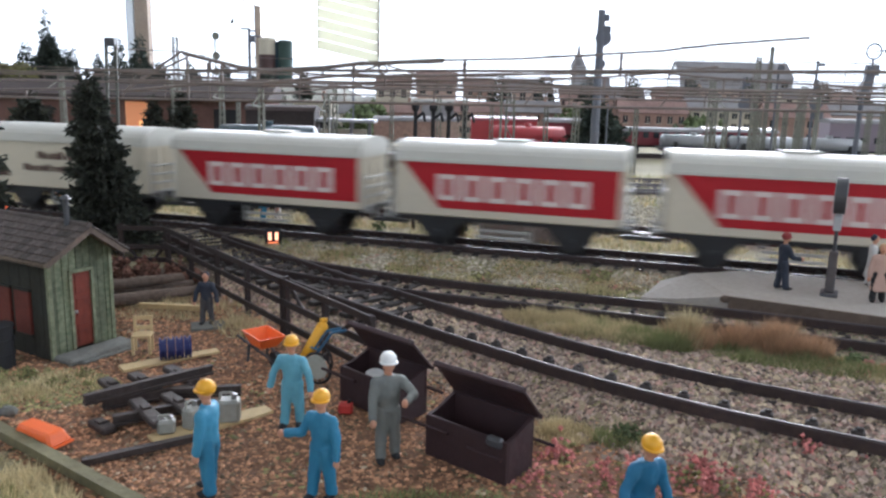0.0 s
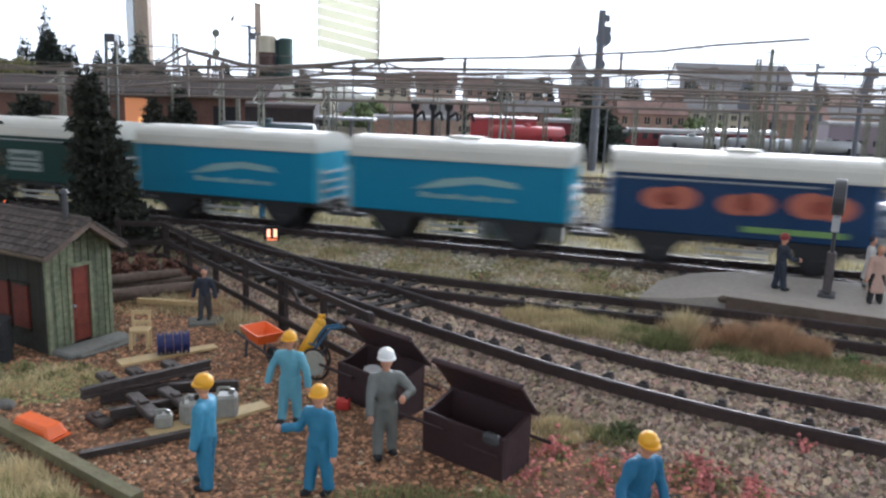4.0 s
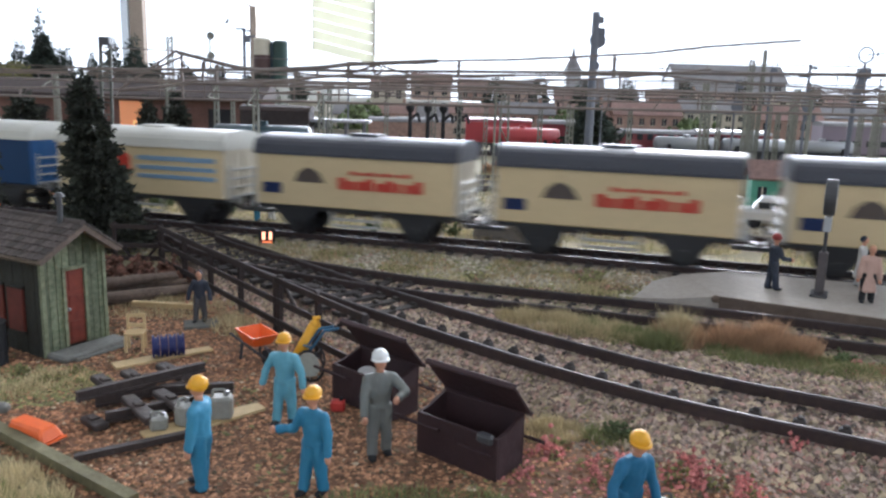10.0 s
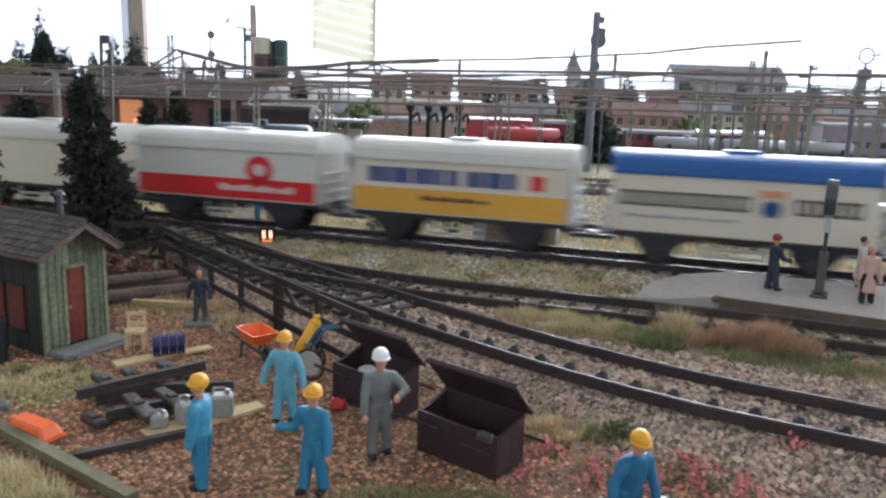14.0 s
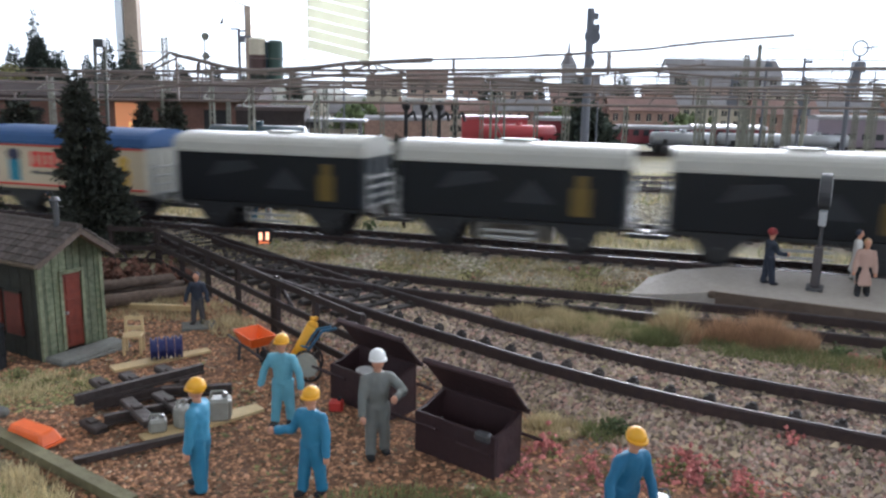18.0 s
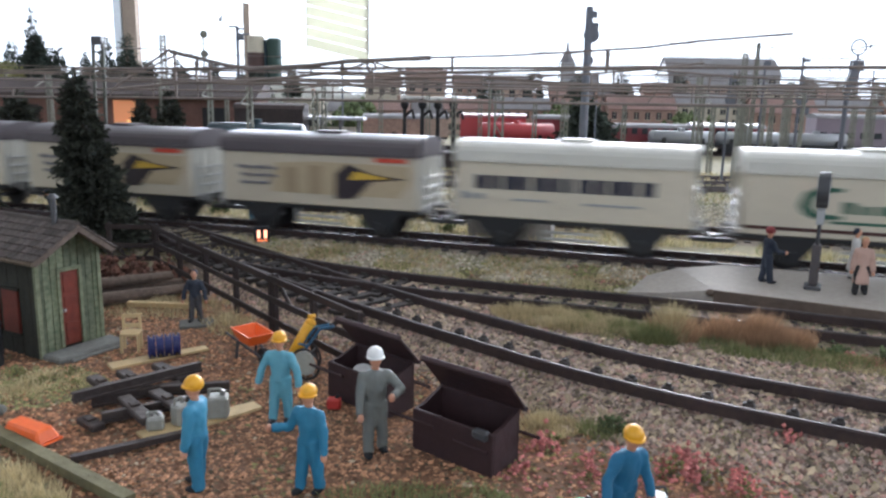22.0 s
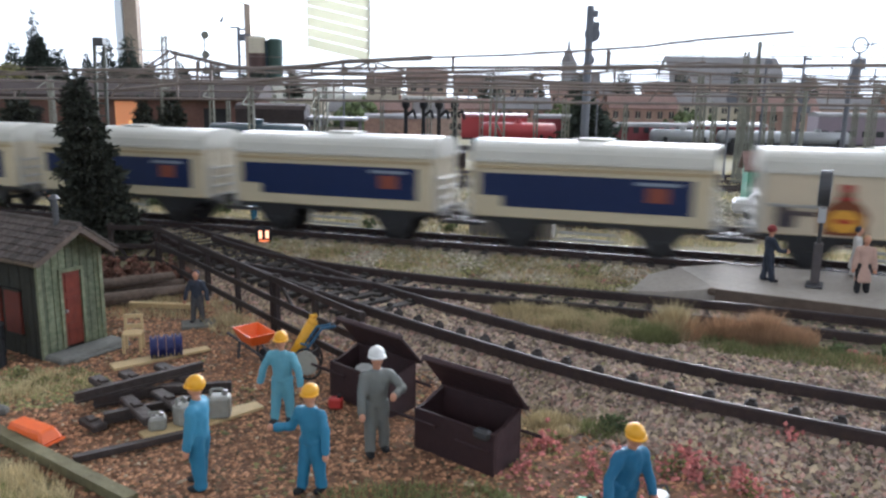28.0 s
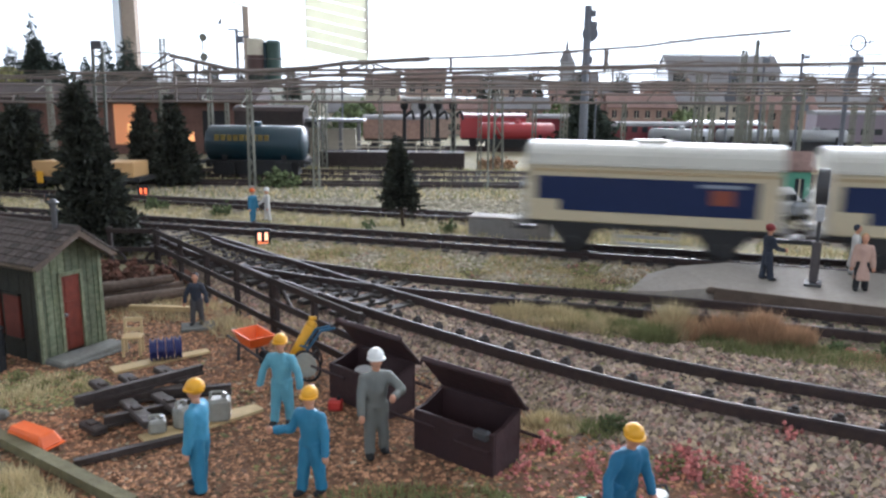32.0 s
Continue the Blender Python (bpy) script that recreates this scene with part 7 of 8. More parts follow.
for k, (y0, y1) in enumerate(((432, 360), (527, 530), (575, 562), (618, 606))):
    x0, x1 = -520, 560
    if k == 0:
        y0, y1 = 388 + 0.293 * 520, 388 - 0.293 * 300
        x1 = 300
    nseg = 4
    for i in range(nseg):
        a, b = i / nseg, (i + 1) / nseg
        overhead("overhead_wire", (x0 + (x1 - x0) * a, y0 + (y1 - y0) * a), (x0 + (x1 - x0) * b, y0 + (y1 - y0) * b), 71 + k * 0.8, 80 + k * 0.7, 5, 4, "brown overhead wire with droppers above the yard", 0.48)

# lattice gantry across the yard
gn = thing("signal_gantry", Matrix(), "long brown lattice gantry spanning the yard tracks", "gantry")
for z, r in ((75.6, 0.9), (68.6, 0.6), (63.4, 0.9)):
    bm = bm_new()
    rod(bm, (-234, 513, z - 2.2), (500, 513, z + 2.6), r, n=6)
    part("chord", bm, M_wire, gn)
for i in range(24):
    x = -225 + i * 30
    dz = -2.2 + 4.8 * (x + 234) / 734
    bm = bm_new()
    rod(bm, (x, 513, 63.4 + dz), (x + (9 if i % 3 == 0 else 0), 513, 75.6 + dz), 0.5, n=5)
    part("strut", bm, M_wire, gn)
for x in (-190, 30, 240, 470):
    for yy in (511.5, 514.5):
        bm = bm_new()
        rod(bm, (x, yy, BED - 1), (x, yy, 74), 0.8, n=6)
        part("leg", bm, M_mast, gn)
cs = thing("cross_span", Matrix(), "brown lattice cross-span above the yard tracks", "cross-span")
for a, b, r in (((-207.4, 480, 66.2), (-161.5, 480, 71.4), 0.95), ((-161.5, 480, 71.4), (-119.1, 480, 73.5), 0.95), ((-119.1, 480, 73.5), (-64.3, 480, 79.6), 0.95), ((-64.3, 480, 79.6), (-44.9, 480, 79.1), 0.95), ((-44.9, 480, 79.1), (-9.5, 480, 80.4), 0.95), ((-9.5, 480, 80.4), (39.9, 480, 82.3), 0.95), ((39.9, 480, 82.3), (124.7, 480, 85.1), 0.7), ((124.7, 480, 85.1), (160.1, 480, 89.6), 0.7), ((-64.3, 480, 86.1), (-64.3, 480, 79.6), 1.2), ((-63.3, 480, 80.6), (-48.4, 480, 85.6), 0.7), ((-43.5, 480, 85.6), (-23.0, 480, 80.0), 0.6), ((-83.7, 480, 83.5), (-83.7, 480, 77.0), 0.8), ((3.9, 480, 88.5), (3.9, 480, 80.6), 0.8), ((100.7, 480, 95.3), (100.7, 480, 84.9), 0.8), ((-155.1, 480, 84.6), (-155.1, 480, 71.1), 0.9), ((-146.6, 480, 83.3), (-146.6, 480, 71.2), 1.0), ((-44.9, 480, 79.1), (-44.9, 480, 72.5), 0.8), ((104.6, 480, 84.3), (104.6, 480, 73.9), 0.7), ((-80.2, 480, 72.9), (-16.6, 480, 67.9), 0.5), ((-117.3, 480, 66.3), (-59.0, 480, 73.1), 0.5)):
    bm = bm_new()
    rod(bm, a, b, r, n=6)
    part("span_bar", bm, M_wire, cs)
bm = bm_new()
hoop(bm, (-46.3, 480, 83.2), 2.6, 0.6)
part("ring", bm, M_wire, cs)
# stay wires at the tower
st = thing("tower_stay", Matrix(), "brown stay rods between tower mast and wires", "stay")
for a, b, r in (((-207.5, 480, 66.5), (-170.6, 480, 91.5), 0.75), ((-197, 478, 73.5), (-168, 478, 87), 0.7), ((-231, 513, 93.5), (-172, 482, 91), 0.35), ((-168, 480, 91), (-168, 480, 62), 0.8)):
    bm = bm_new()
    rod(bm, a, b, r, n=6)
    part("stay_rod", bm, M_wire, st)



def signal_mast(x, y, h, label, arms, r=1.1, material=None, z=BED - 0.3):
    sg = thing("signal_mast", at(x, y, z), label, "signal", "tall station signals")
    mt = material or M_signal
    bm = bm_new()
    rod(bm, (0, 0, -0.5), (0, 0, h), r, r * 0.8, 8)
    part("post", bm, mt, sg)
    for kind, zz, s_ in arms:
        bm = bm_new()
        if kind == "disc":
            rod(bm, (s_ * 0.3, -1.8, zz), (s_ * 0.3, -1.0, zz), s_, n=16)
            part("disc", bm, mt, sg)
        elif kind == "box":
            box(bm, s_, -1, zz, abs(s_) * 1.4 + 2, 3, 6, bevel=0.5)
            part("lamp_box", bm, mt, sg)
        elif kind == "ring":
            hoop(bm, (0, 0, zz), s_, 0.8)
            part("ring", bm, mt, sg)
        else:
            box(bm, s_ / 2, 0, zz, abs(s_), 0.8, 2.0, bevel=0.2)
            part("arm", bm, mt, sg)
    return sg


signal_mast(131.5, 720, 146, "tall dark station signal with lamp boxes", (("disc", 121, 7.5), ("box", 126, 4.5), ("box", 136, 3.5), ("disc", 98, 4.5), ("arm", 70, 6), ("arm", 90, 5)), 4.2)
signal_mast(138.5, 700, 62, "thin dark post before the tall signal", (), 0.8)
signal_mast(-241, 900, 138, "dark signal with a box head", (("box", 122, 4), ("arm", 136, -10), ("arm", 134, 8), ("arm", 128, 14)), 2.2)
signal_mast(-281, 900, 130, "pale latticed signal with lamps", (("disc", 128, 4.5), ("disc", 106, 4.5), ("disc", 88, 4.5)), 1.0, M_mast)
rsg = thing("ring_signal", at(318.8, 600, BED - 0.3), "tall grey signal with a ring, a box and a curved bracket", "signal", "tall station signals")
bm = bm_new()
hoop(bm, (0, 0, 106), 5.7, 0.65, 24)
part("ring", bm, M_signal, rsg)
bm = bm_new()
rod(bm, (1, 0, 106), (13.5, 0, 107.4), 0.5, n=6)
rod(bm, (8.5, 0, 105), (9.0, 0, 109), 0.5, n=6)
part("pointer", bm, M_signal, rsg)
bm = bm_new()
rod(bm, (0, 0, 95), (0, 0, 100.6), 0.9, n=8)
part("neck", bm, M_signal, rsg)
bm = bm_new()
box(bm, 0, 0, 88, 9, 6, 8, bevel=0.5)
part("lamp_box", bm, M_signal, rsg)
bm = bm_new()
prism(bm, [(-4.4, 89), (2.2, 89), (1.5, 80), (-2, 74), (-9, 71), (-7, 78)], 4)
part("gusset", bm, M_signal, rsg)
bm = bm_new()
rod(bm, (-5, 0, 0), (-5, 0, 74), 2.0, n=8)
part("post", bm, M_signal, rsg)
bm = bm_new()
for k in range(8):
    a0, a1 = math.pi * (0.95 - 0.075 * k), math.pi * (0.95 - 0.075 * (k + 1))
    rod(bm, (8 + 8.5 * math.cos(a0), 0, 70 + 9 * math.sin(a0)), (8 + 8.5 * math.cos(a1), 0, 70 + 9 * math.sin(a1)), 0.8, n=6)
rod(bm, (8, 0, 79), (17, 0, 83), 0.7, n=6)
rod(bm, (14, 0, 75), (14, 0, 88), 0.6, n=6)
part("bracket", bm, M_signal, rsg)
signal_mast(277, 600, 98, "dark signal with small arms", (("arm", 94, 6), ("arm", 88, -8), ("box", 78, 0.5), ("disc", 66, 5), ("box", 54, 4)), 1.3)
signal_mast(222, 600, 84, "dark signal with small arms", (("arm", 78, 5), ("disc", 64, 5), ("arm", 58, -7)), 1.1)
signal_mast(252, 610, 96, "dark signal with a lamp disc", (("disc", 92, 3), ("arm", 80, 8)), 1.0)
signal_mast(-120, 900, 98, "thin grey signal post", (("disc", 92, 4),), 1.2)


# ---------------------------------------------------------------- standing rolling stock
def wheels_of(parent, xs, r=5.2):
    for x in xs:
        for sy in (-9, 9):
            bm = bm_new()
            rod(bm, (x, sy - 1, r), (x, sy + 1, r), r, n=16)
            part("wheel", bm, M_wheel, parent)


def tank_wagon(x, y, yaw, L, rad, material, label, letters=False):
    tw = thing("tank_wagon", at(x, y, RAIL, 0, 0, yaw), label, "tank wagon", "standing wagons")
    zc = 9.8 + rad
    bm = bm_new()
    rod(bm, (-L / 2 + 3, 0, zc), (L / 2 - 3, 0, zc), rad, n=24)
    for s_ in (-1, 1):
        ball(bm, (s_ * (L / 2 - 3), 0, zc), 4.0, rad * 0.98, rad * 0.98, 16)
    tk = part("tank", bm, material, tw, smooth=True)
    bm = bm_new()
    rod(bm, (0, 0, zc + rad - 0.6), (0, 0, zc + rad + 3), 4, n=14)
    part("dome", bm, material, tk)
    bm = bm_new()
    box(bm, 0, 0, 9.4, L + 2, 20, 2.6)
    # dark block closing the gap between frame and track
    box(bm, 0, 0, 1.2, L * 0.86, 15, 9)
    for s_ in (-1, 1):
        box(bm, s_ * (L / 2 - 2), 0, 6.5, 3, 19, 5)
    fr = part("frame", bm, M_chassis, tw)
    for s_ in (-1, 1):
        bm = bm_new()
        box(bm, s_ * L * 0.3, 0, 11.5, 4, 22, 6)
        part("cradle", bm, M_chassis, fr)
        bm = bm_new()
        box(bm, s_ * L * 0.29, -11.5, 1.5, 13, 1.5, 9)
        part("axle_guard", bm, M_chassis, fr)
        for k in (-1, 1):
            bm = bm_new()
            rod(bm, (s_ * L / 2, k * 9, 10.5), (s_ * (L / 2 + 5), k * 9, 10.5), 1.6, n=8)
            part("buffer", bm, M_darkgrey, fr)
    wheels_of(tw, (-L * 0.29, L * 0.29))
    if letters:
        bm = bm_new()
        for i in range(9):
            box(bm, -L * 0.36 + i * 4.6, -rad * 0.90, zc + 1.6, 3.4, 2.0, 5.6, m=None)
        part("lettering", bm, plastic("gold_lettering", (0.24, 0.17, 0.035)), tk)
    return tw


tank_wagon(-141, 572, -0.5, 74, 13.6, M_tankgreen, "dark petrol-blue tank wagon with gold lettering", True)
for x in (282, 362, 442):
    tank_wagon(x, 904, 0, 76, 8.0, M_tankgrey, "grey tank wagon in the far yard")


def van(x, y, yaw, L, H, material, roofm, label, base=RAIL, windows=0):
    vn = thing("standing_wagon", at(x, y, base, 0, 0, yaw), label, "wagon", "standing wagons")
    bm = bm_new()
    box(bm, 0, 0, 11, L, 29, H - 11, bevel=0.6)
    bd = part("body", bm, material, vn)
    bm = bm_new()
    prism(bm, [(-15.5, H - 0.5), (-12, H + 3), (0, H + 5), (12, H + 3), (15.5, H - 0.5)], L + 2, Matrix.Rotation(radians(90), 4, "Z"))
    part("roof", bm, roofm, vn)
    for i in range(windows):
        bm = bm_new()
        box(bm, -L / 2 + (i + 0.5) * L / windows, -14.6, 20, L / windows * 0.55, 0.5, 7)
        part("window", bm, M_pane, bd)
    bm = bm_new()
    box(bm, 0, 0, 8.5, L - 2, 22, 2.6)
    part("frame", bm, M_chassis, vn)
    wheels_of(vn, (-L * 0.3, L * 0.3))
    return vn


tank_wagon(87, 906, 0, 88, 10.5, M_redwagon, "bright red tank wagon in the far yard")
van(60, 945, 0, 80, 36, M_redwagon, M_darkred, "bright red wagon behind another one")
van(150, 945, 0, 80, 36, M_darkred, M_roofdark, "dark red wagon in the far yard")
van(250, 938, 0, 100, 28, M_darkred, M_roofdark, "dark red coach in the far yard", windows=8)
van(345, 936, 0, 88, 30, M_darkred, M_tankgrey, "dark red coach with grey roof", windows=7)
van(520, 925, 0, 150, 44, plastic("purple_grey_coach", (0.25, 0.20, 0.24), 0.45), M_roofdark, "purple-grey coach in the far yard", windows=9)
# flat wagon with tan crates
fw = thing("flat_wagon", at(-232, 489, RAIL, 0, 0, -3), "flat wagon loaded with long tan crates", "flat wagon", "standing wagons")
bm = bm_new()
box(bm, 0, 0, 4.4, 80, 25, 2.6, bevel=0.3)
part("deck", bm, M_chassis, fw)
for x, w_ in ((-19, 22), (17, 38)):
    bm = bm_new()
    box(bm, x, 0, 7.0, w_, 22, 9.6, bevel=0.4)
    part("crate", bm, M_tan, fw)
wheels_of(fw, (-26, 26), 4)
bm = bm_new()
box(bm, -24, -13.2, 3, 4, 1.2, 7.5, bevel=0.3)
part("brake_stand", bm, M_yellow, fw)


# ---------------------------------------------------------------- buildings
def house(x, y, z, w, d, h, ridge, wallm, roofm, label, cols=3, rows_=2, chimney=False, yaw=0, name="station_building", flat=False):
    hs = thing(name, at(x, y, z, 0, 0, yaw), label, "building", "layout buildings")
    bm = bm_new()
    box(bm, 0, 0, -2, w, d, h + 2)
    if not flat:
        prism(bm, [(-d / 2, h - 0.01), (d / 2, h - 0.01), (0, h + ridge)], w, Matrix.Rotation(radians(90), 4, "Z"))
    part("wall", bm, wallm, hs)
    if flat:
        bm = bm_new()
        box(bm, 0, 0, h, w + 4, d + 4, 2.2)
        rf = part("roof", bm, roofm, hs)
    else:
        a = math.atan2(ridge, d / 2)
        Lr = math.hypot(ridge, d / 2) + 3
        for s_ in (-1, 1):
            bm = bm_new()
            box(bm, 0, s_ * Lr / 2, 0.1, w + 5, Lr, 1.4, m=Matrix.Translation((0, 0, h + ridge)) @ Matrix.Rotation(-s_ * a, 4, "X"))
            rf = part("roof", bm, roofm, hs)
    if chimney:
        bm = bm_new()
        box(bm, w * 0.25, 0, h + ridge * 0.4, 5, 5, ridge * 0.6 + 9, bevel=0.3)
        part("chimney", bm, M_brick, rf)
    ww, hh = w / cols * 0.42, h / rows_ * 0.52
    for i in range(cols):
        for j in range(rows_):
            wx, wz = -w / 2 + (i + 0.5) * w / cols, h / rows_ * (j + 0.25)
            bm = bm_new()
            box(bm, wx, -d / 2 - 0.2, wz, ww, 1.0, hh)
            wd = part("window", bm, M_pane, hs)
            bm = bm_new()
            box(bm, wx, -d / 2 - 0.5, wz - 1.0, ww + 2, 1.6, 1.0)
            part("sill", bm, M_cream, wd)
            bm = bm_new()
            box(bm, wx, -d / 2 - 0.75, wz, 0.7, 0.5, hh)
            part("glazing_bar", bm, M_cream, wd)
    return hs


# brown engine shed with a lit gate
es = thing("engine_shed", at(-320, 815, BED), "brown engine shed with dark gates and lit interior", "building")
bm = bm_new()
box(bm, -22, 20, 0, 286, 60, 56)
part("wall", bm, M_brownwall, es)
bm = bm_new()
prism(bm, [(-26, 55), (-26, 58), (20, 74), (66, 58), (66, 55)], 296, Matrix.Translation((-22, 0, 0)) @ Matrix.Rotation(radians(90), 4, "Z"))
part("roof", bm, M_shedroof, es)
for x in (-120, -70, 30, 78):
    bm = bm_new()
    box(bm, x, -10.4, 2, 26, 1.2, 44)
    part("gate", bm, M_black if x > 0 else M_rampwall, es)
bm = bm_new()
box(bm, -16, -10.6, 10, 25, 1.0, 42)
part("lit_gate", bm, M_glow_dim, es, "open gate glowing warm orange")
# glowing block added for the brighter lower right of the gate's glow
bm = bm_new()
box(bm, -9, -11.4, 12, 11, 1.0, 20, bevel=0.4)
part("lamp_reflector", bm, M_glow_house, es)
bm = bm_new()
box(bm, 52, -10.6, 14, 6, 1.0, 10)
part("lit_lamp", bm, M_glow_house, es)

# loading ramp and platform shelter
rp = thing("loading_ramp", Matrix(), "dark brown loading ramp with pale rails", "ramp")
bm = bm_new()
box(bm, -46, 672, BED - 0.5, 128, 30, 15, bevel=0.5)
part("ramp_body", bm, M_rampwall, rp)
for z in (22.5, 27):
    bm = bm_new()
    box(bm, -55, 660, z, 112, 0.9, 1.0)
    part("hand_rail", bm, M_cream, rp)
for i in range(6):
    bm = bm_new()
    box(bm, -108 + i * 21, 660, 19, 0.9, 0.9, 8.5)
    part("rail_post", bm, M_cream, rp)
sl_ = thing("platform_shelter", at(-104, 712, BED), "platform shelter with a flat pale roof", "shelter")
bm = bm_new()
box(bm, 0, 0, 39, 60, 30, 2.8, bevel=0.3)
part("roof", bm, M_tankgrey, sl_)
for i in range(4):
    bm = bm_new()
    box(bm, -26 + i * 17, -8, 0, 3.0, 3.0, 39)
    part("pillar", bm, M_roofdark, sl_)
bm = bm_new()
box(bm, -2, 12, 4, 44, 3, 28)
part("back_wall", bm, M_cream, sl_)
bm = bm_new()
box(bm, 0, 0, -1, 70, 36, 6)
part("base", bm, M_concrete, sl_)
# dark water cranes and coal hoists beside the ramp
for x in (-36, -20, -6, 8):
    wc = thing("water_crane", at(x, 690, BED), "dark iron water crane beside the ramp", "water crane", "water cranes")
    bm = bm_new()
    rod(bm, (0, 0, 0), (0, 0, 52 + (x % 3) * 3), 2.2, 1.7, 10)
    part("column", bm, M_black, wc)
    bm = bm_new()
    rod(bm, (0, 0, 44), (7, -3, 50), 1.3, n=8)
    rod(bm, (7, -3, 50), (9, -3, 42), 1.2, n=8)
    part("spout", bm, M_black, wc)
    bm = bm_new()
    ball(bm, (0, 0, 55), 4, 4, 5, 10)
    part("head", bm, M_black, wc)

random.seed(11)
B = M_brick, M_brick2, M_cream, M_brownwall
for x, y, w_, d_, h_, r_, wm, rm, c_, rw, fl in (
        (-95, 1300, 70, 50, 36, 16, M_brick, M_roofred, 4, 2, False), (-25, 1330, 56, 46, 30, 18, M_brick2, M_roofdark, 3, 2, False), (40, 1310, 80, 50, 40, 16, M_brick2, M_roofred, 5, 2, False),
        (130, 1300, 90, 52, 42, 18, M_brick, M_roofdark, 6, 2, False), (230, 1320, 80, 50, 40, 20, M_brick2, M_roofred, 4, 2, False), (330, 1300, 110, 60, 46, 22, M_brick, M_roofred, 6, 2, False),
        (450, 1330, 110, 60, 52, 20, M_cream, M_roofdark, 5, 3, False), (570, 1300, 100, 60, 44, 24, M_brick, M_roofred, 5, 2, False), (690, 1340, 120, 60, 50, 20, M_brick2, M_roofdark, 5, 2, False),
        (-170, 1340, 60, 46, 32, 14, M_cream, M_roofdark, 3, 2, False), (-250, 1360, 70, 40, 50, 10, M_cream, M_roofdark, 4, 2, True), (-420, 1330, 90, 46, 34, 16, M_brick2, M_roofred, 4, 2, False),
        (820, 1330, 120, 60, 48, 24, M_brick, M_roofdark, 5, 2, False), (-540, 1320, 90, 46, 30, 18, M_brick, M_roofred, 4, 2, False)):
    house(x, y, 8, w_, d_, h_, r_, wm, rm, "small town house with %s and rows of windows" % ("flat roof" if fl else "pitched roof"), c_, rw, random.random() < 0.5, random.uniform(-6, 6), "town_house", fl)
# upper row on the hillside
for i in range(11):
    x = -120 + i * 88 + random.uniform(-12, 12)
    house(x, 1500 + random.uniform(-20, 20), 62 + 10 * math.sin(i), 60 + random.uniform(-8, 18), 44, 22 + random.uniform(0, 10), 14 + random.uniform(0, 6), random.choice(B[:3]), random.choice((M_roofred, M_roofdark, M_roofdark)), "hillside town house with a pitched roof", 3, 1, False, random.uniform(-10, 10), "town_house")
chu = thing("church", at(252, 1600, 70), "grey church tower with a pointed spire", "church", "layout buildings")
bm = bm_new()
box(bm, 0, 0, 0, 30, 30, 72)
part("tower", bm, M_tankgrey, chu)
bm = bm_new()
rod(bm, (0, 0, 72), (0, 0, 96), 17, 4, n=8)
rod(bm, (0, 0, 96), (0, 0, 118), 4, 0.6, n=8)
part("spire", bm, M_roofdark, chu)
bm = bm_new()
box(bm, 40, 0, 0, 52, 34, 30)
prism(bm, [(-17, 29.9), (17, 29.9), (0, 52)], 52, Matrix.Translation((40, 0, 0)) @ Matrix.Rotation(radians(90), 4, "Z"))
part("nave", bm, M_roofdark, chu)
house(600, 1700, 72, 240, 90, 56, 34, M_tankgrey, M_roofdark, "large grey hall on the hill", 7, 2, False, 0, "town_hall")
# round tanks beside the town
for x, r, h, band, m_ in ((-366, 17, 71, 28, mat("brown_silo_paint", (0.10, 0.05, 0.045), 0.6, size=4, vary=0.3, bump=0.2)), (-331, 14, 67, 0, mat("dark_green_silo_paint", (0.035, 0.075, 0.06), 0.6, size=4, vary=0.3, bump=0.2)), (-349, 5, 64, 0, M_tankgreen)):
    so = thing("storage_silo", at(x, 1500, 105), "round storage silo rising behind the yard", "silo", "round silos")
    bm = bm_new()
    rod(bm, (0, 0, -60), (0, 0, h - 4 - band), r, n=22)
    part("shell", bm, m_, so)
    if band:
        bm = bm_new()
        rod(bm, (0, 0, h - 4 - band), (0, 0, h - 4), r * 0.97, n=22)
        part("upper_shell", bm, M_cream, so, "cream upper half")
    bm = bm_new()
    rod(bm, (0, 0, h - 4), (0, 0, h), r + 1.2, r * 0.8, n=22)
    part("lid", bm, M_cream if band else m_, so)

# hill behind the town
hx, hy = np.linspace(-1550, 1550, 78), np.linspace(1180, 1880, 20)
V = [(x, y, -3 + (70 + 16 * noise.noise((x * 0.004, 1, 2)) + (20 if x < -250 else 0)) * min(1.0, max(0.0, (y - 1200 - (60 if x > -300 else -140)) / 300.0)) + 5 * noise.noise((x * 0.02, y * 0.02, 3))) for y in hy for x in hx]
n = len(hx)
F2 = [(j * n + i, j * n + i + 1, (j + 1) * n + i + 1, (j + 1) * n + i) for j in range(len(hy) - 1) for i in range(n - 1)]
hill = tagged(raw("hill", V, F2, M_hill), "wooded green hill behind the town", "hill", kind="structure")
hill.data.shade_smooth()
# firs on the hill
rr = np.random.RandomState(8)
for i in range(26):
    x = -900 + i * 26 + rr.uniform(-10, 10)
    conifer(x, 1100 + rr.uniform(-40, 160), 30 + 20 * rr.rand(), 10, 480, "dark fir on the wooded hill", (0, 0), 20 + i, M_needle_far, "hill firs", z=58 + 12 * rr.rand())
for i in range(9):
    conifer(70 + i * 95 + rr.uniform(-20, 20), 1420 + rr.uniform(-40, 40), 58 + 16 * rr.rand(), 15, 240, "dark fir between the town houses", (0, 0), 60 + i, M_needle_far, "town firs", z=55)
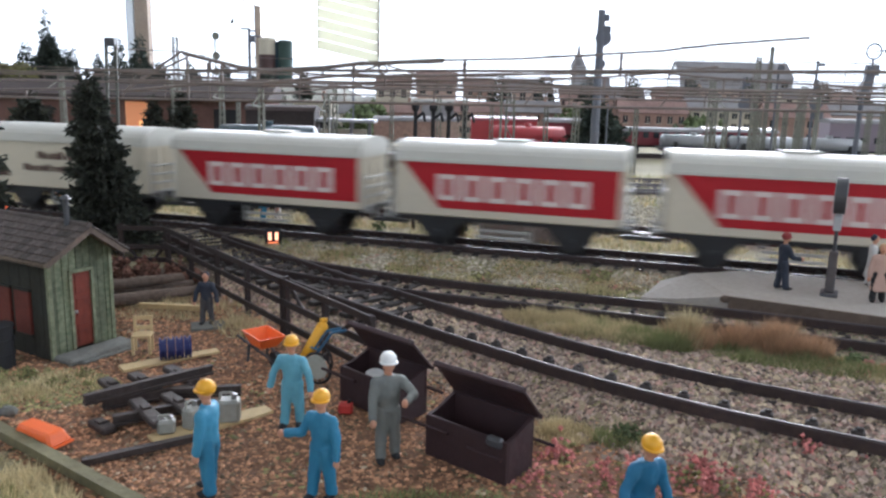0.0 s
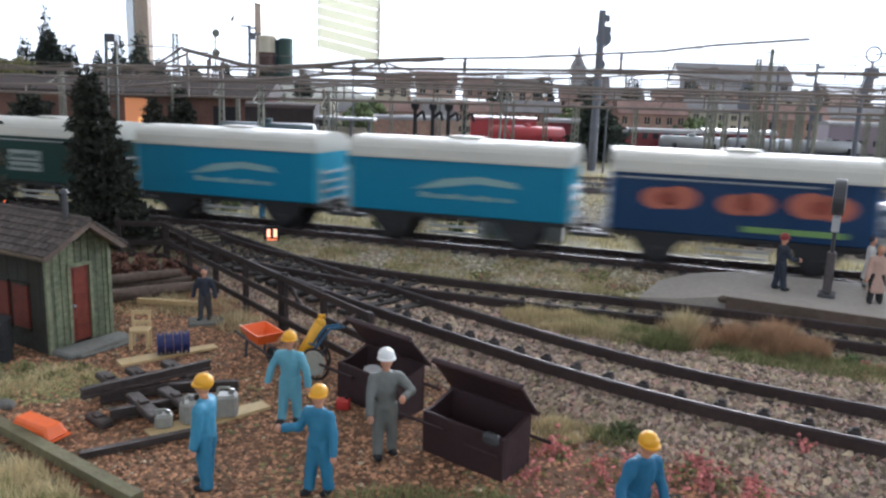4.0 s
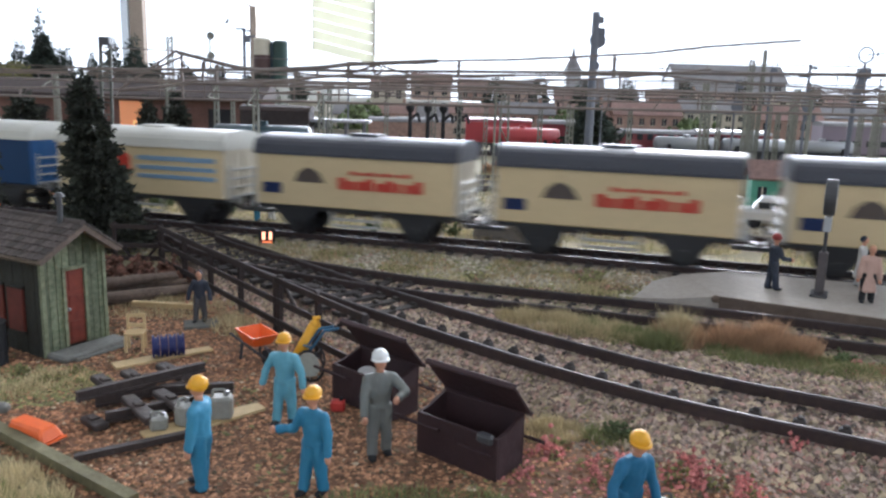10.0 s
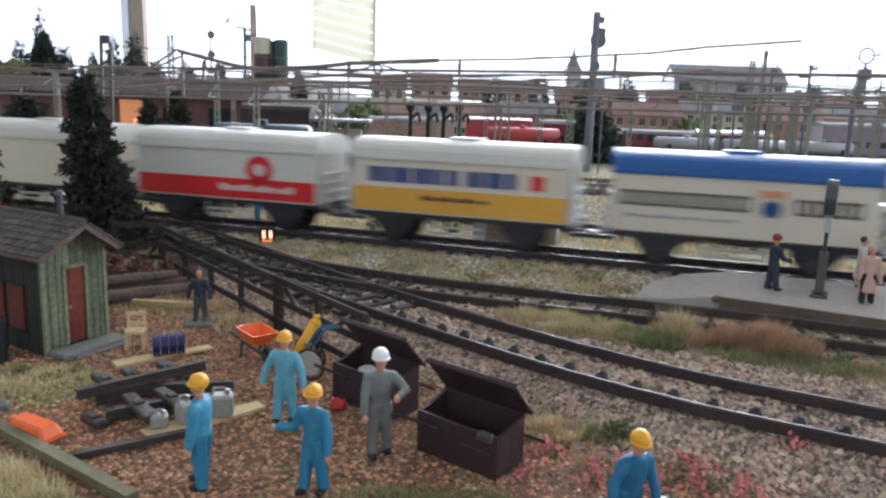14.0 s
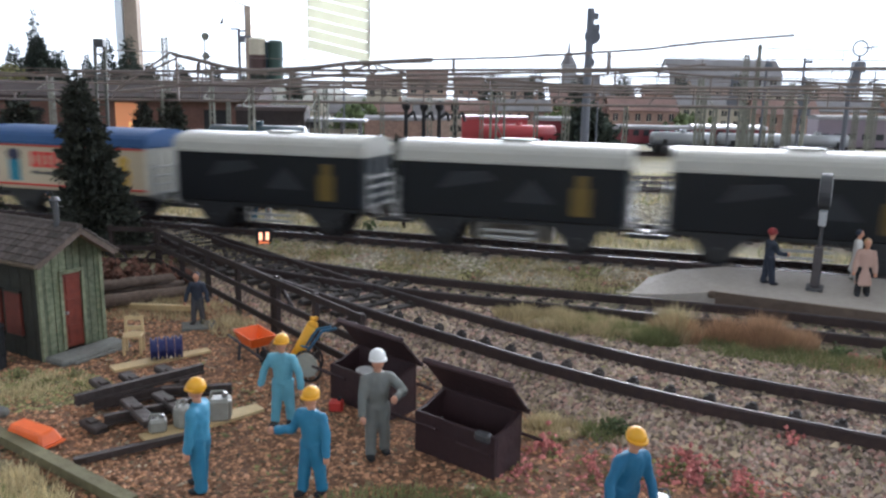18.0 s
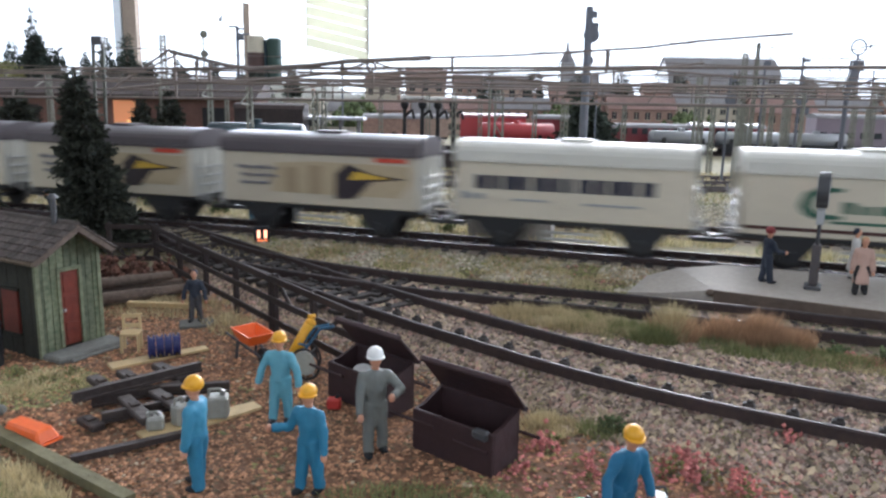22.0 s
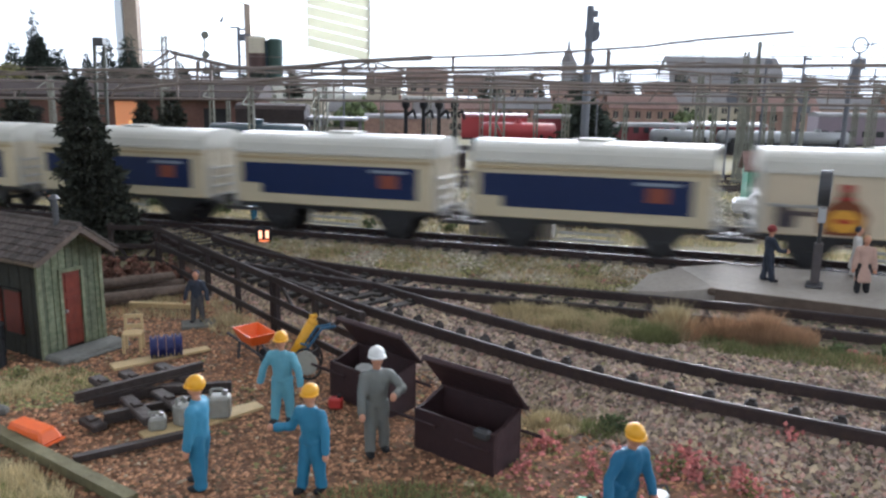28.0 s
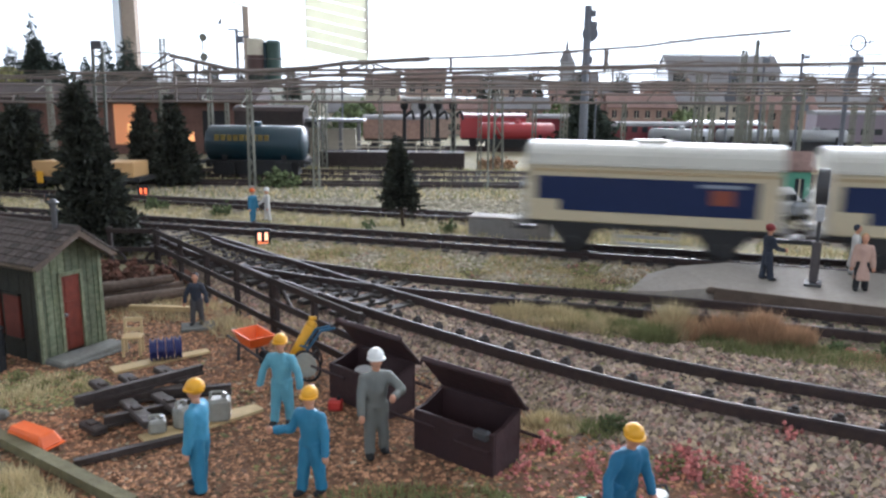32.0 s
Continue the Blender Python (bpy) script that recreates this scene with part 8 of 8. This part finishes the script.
for x, top, r in ((-608, 134, 23), (-610, 152, 7), (-649, 117, 6), (-638, 117, 5), (-584, 109, 7), (-573, 112, 6), (-536, 107, 6), (-504, 122, 8), (-472, 124, 9), (-446, 98, 6)):
    conifer(x, 1150, (top - 58) * (1.2 if r > 20 else 1.4), r * (0.95 if r > 20 else 1.5), 1500 if r > 20 else 520, "slender dark fir on the wooded hill", (0, 0), 90 + int(-x) % 97, M_needle_far, "hill firs", z=58)
for x, y, z, r in ((-622, 1096, 62, 22), (-660, 1100, 60, 24)):
    bt = thing("round_tree", at(x, y, z), "round yellow-green model tree on the hill", "tree", "round trees")
    bm = bm_new()
    rod(bm, (0, 0, -3), (0, 0, r), 2.2, 1.2, n=8)
    part("trunk", bm, M_trunk, bt)
    V, F_ = [], []
    for _ in range(900):
        d = rr.normal(0, 1, 3)
        d = d / np.linalg.norm(d) * r * (0.55 + 0.5 * rr.rand()) * np.array([1, 1, 0.85]) + np.array([0, 0, r * 1.05])
        q = len(V)
        V += (d + rr.normal(0, 0.09 * r, (3, 3))).tolist()
        F_.append((q, q + 1, q + 2))
    o = raw("crown", V, F_, M_moss)
    o.parent = bt
foam("broadleaf_trees", [(-150, 1260, 1.0), (-130, 1270, 0.8), (190, 1250, 0.9), (400, 1255, 0.9)], 34, M_foam_green, "round green model trees beside the town", "trees", 160)

# near-left bank that carries the hill firs
V, F2 = [], []
bx, by = np.linspace(-1500, -260, 40), np.linspace(960, 1300, 14)
V = [(x, y, -3 + 66 * min(1, max(0, (y - 970) / 120.0)) * min(1, max(0, (-270 - x) / 80.0)) + 4 * noise.noise((x * 0.02, y * 0.02, 9))) for y in by for x in bx]
n = len(bx)
F2 = [(j * n + i, j * n + i + 1, (j + 1) * n + i + 1, (j + 1) * n + i) for j in range(len(by) - 1) for i in range(n - 1)]
bank = tagged(raw("hillside", V, F2, M_hill), "green hillside beside the engine shed", "hill", kind="structure")
bank.data.shade_smooth()

# more wires, posts and wagons of the busy station behind
for k, (xa, ya, xb, yb, za, zb) in enumerate(((-240, 700, 560, 640, 80, 92), (-240, 740, 560, 700, 86, 84), (-240, 690, 560, 760, 74, 78), (120, 560, 520, 470, 84, 86), (60, 640, 560, 520, 76, 96), (150, 640, 560, 600, 70, 74), (-600, 640, 200, 640, 78, 80), (200, 700, 620, 660, 96, 110))):
    overhead("overhead_wire", (xa, ya), (xb, yb), za, zb + 8, 4, 7, "brown overhead wire with droppers above the station", 0.38)
for x, y, h in ((232, 660, 58), (300, 720, 66), (388, 700, 62), (160, 680, 60), (110, 690, 58), (78, 660, 60), (450, 700, 66), (-60, 720, 60), (-170, 760, 62), (-205, 720, 58)):
    lattice_mast(x, y, h, 2.6, "grey-green lattice post among the station tracks")
for x, y, L_, m_ in ((-160, 800, 60, M_black), (-60, 905, 70, M_brick), (-30, 945, 70, M_brick2)):
    van(x, y, 0, L_, 34, m_, M_roofdark, "dark van standing in the far yard")

# plain van body added where dark locomotives stand, covering the shed's gable end
van(-158, 700, 0, 62, 46, M_rampwall, M_shedroof, "tall dark van shape in place of locomotives behind the tank wagon")

# green signal cabin and parked cars behind the main line
house(192, 436, BED, 34, 22, 24, 8, plastic("sea_green_cabin_paint", (0.10, 0.36, 0.24), 0.6, 0.2), M_roofred, "sea-green signal cabin with a red roof", 3, 1, False, -14, "signal_cabin")
for x, y, yaw, col in ((178, 398, -20, (0.62, 0.62, 0.60)), (204, 386, -16, (0.30, 0.32, 0.34)), (228, 384, -16, (0.62, 0.62, 0.60))):
    cr = thing("model_car", at(x, y, BED - 0.2, 0, 0, yaw), "small parked model car behind the main line", "car", "parked cars")
    bm = bm_new()
    box(bm, 0, 0, 3, 46, 19, 7, bevel=1.6)
    cb = part("body", bm, plastic("car_paint", col, 0.25), cr)
    bm = bm_new()
    for vv in box(bm, -2, 0, 9.8, 26, 17, 6.5, bevel=1.0):
        if vv.co.z > 13:
            vv.co.x = -2 + (vv.co.x + 2) * 0.72
            vv.co.y *= 0.86
    part("cabin", bm, plastic("car_roof_paint", col, 0.25), cr)
    bm = bm_new()
    box(bm, -2, 0, 10.6, 21, 17.4, 3.4, bevel=0.3)
    part("side_window", bm, M_pane, cb)
    for sx in (-14, 14):
        for sy in (-8.4, 8.4):
            bm = bm_new()
            rod(bm, (sx, sy - 1, 3.4), (sx, sy + 1, 3.4), 3.4, n=14)
            part("wheel", bm, M_black, cr)

motions()
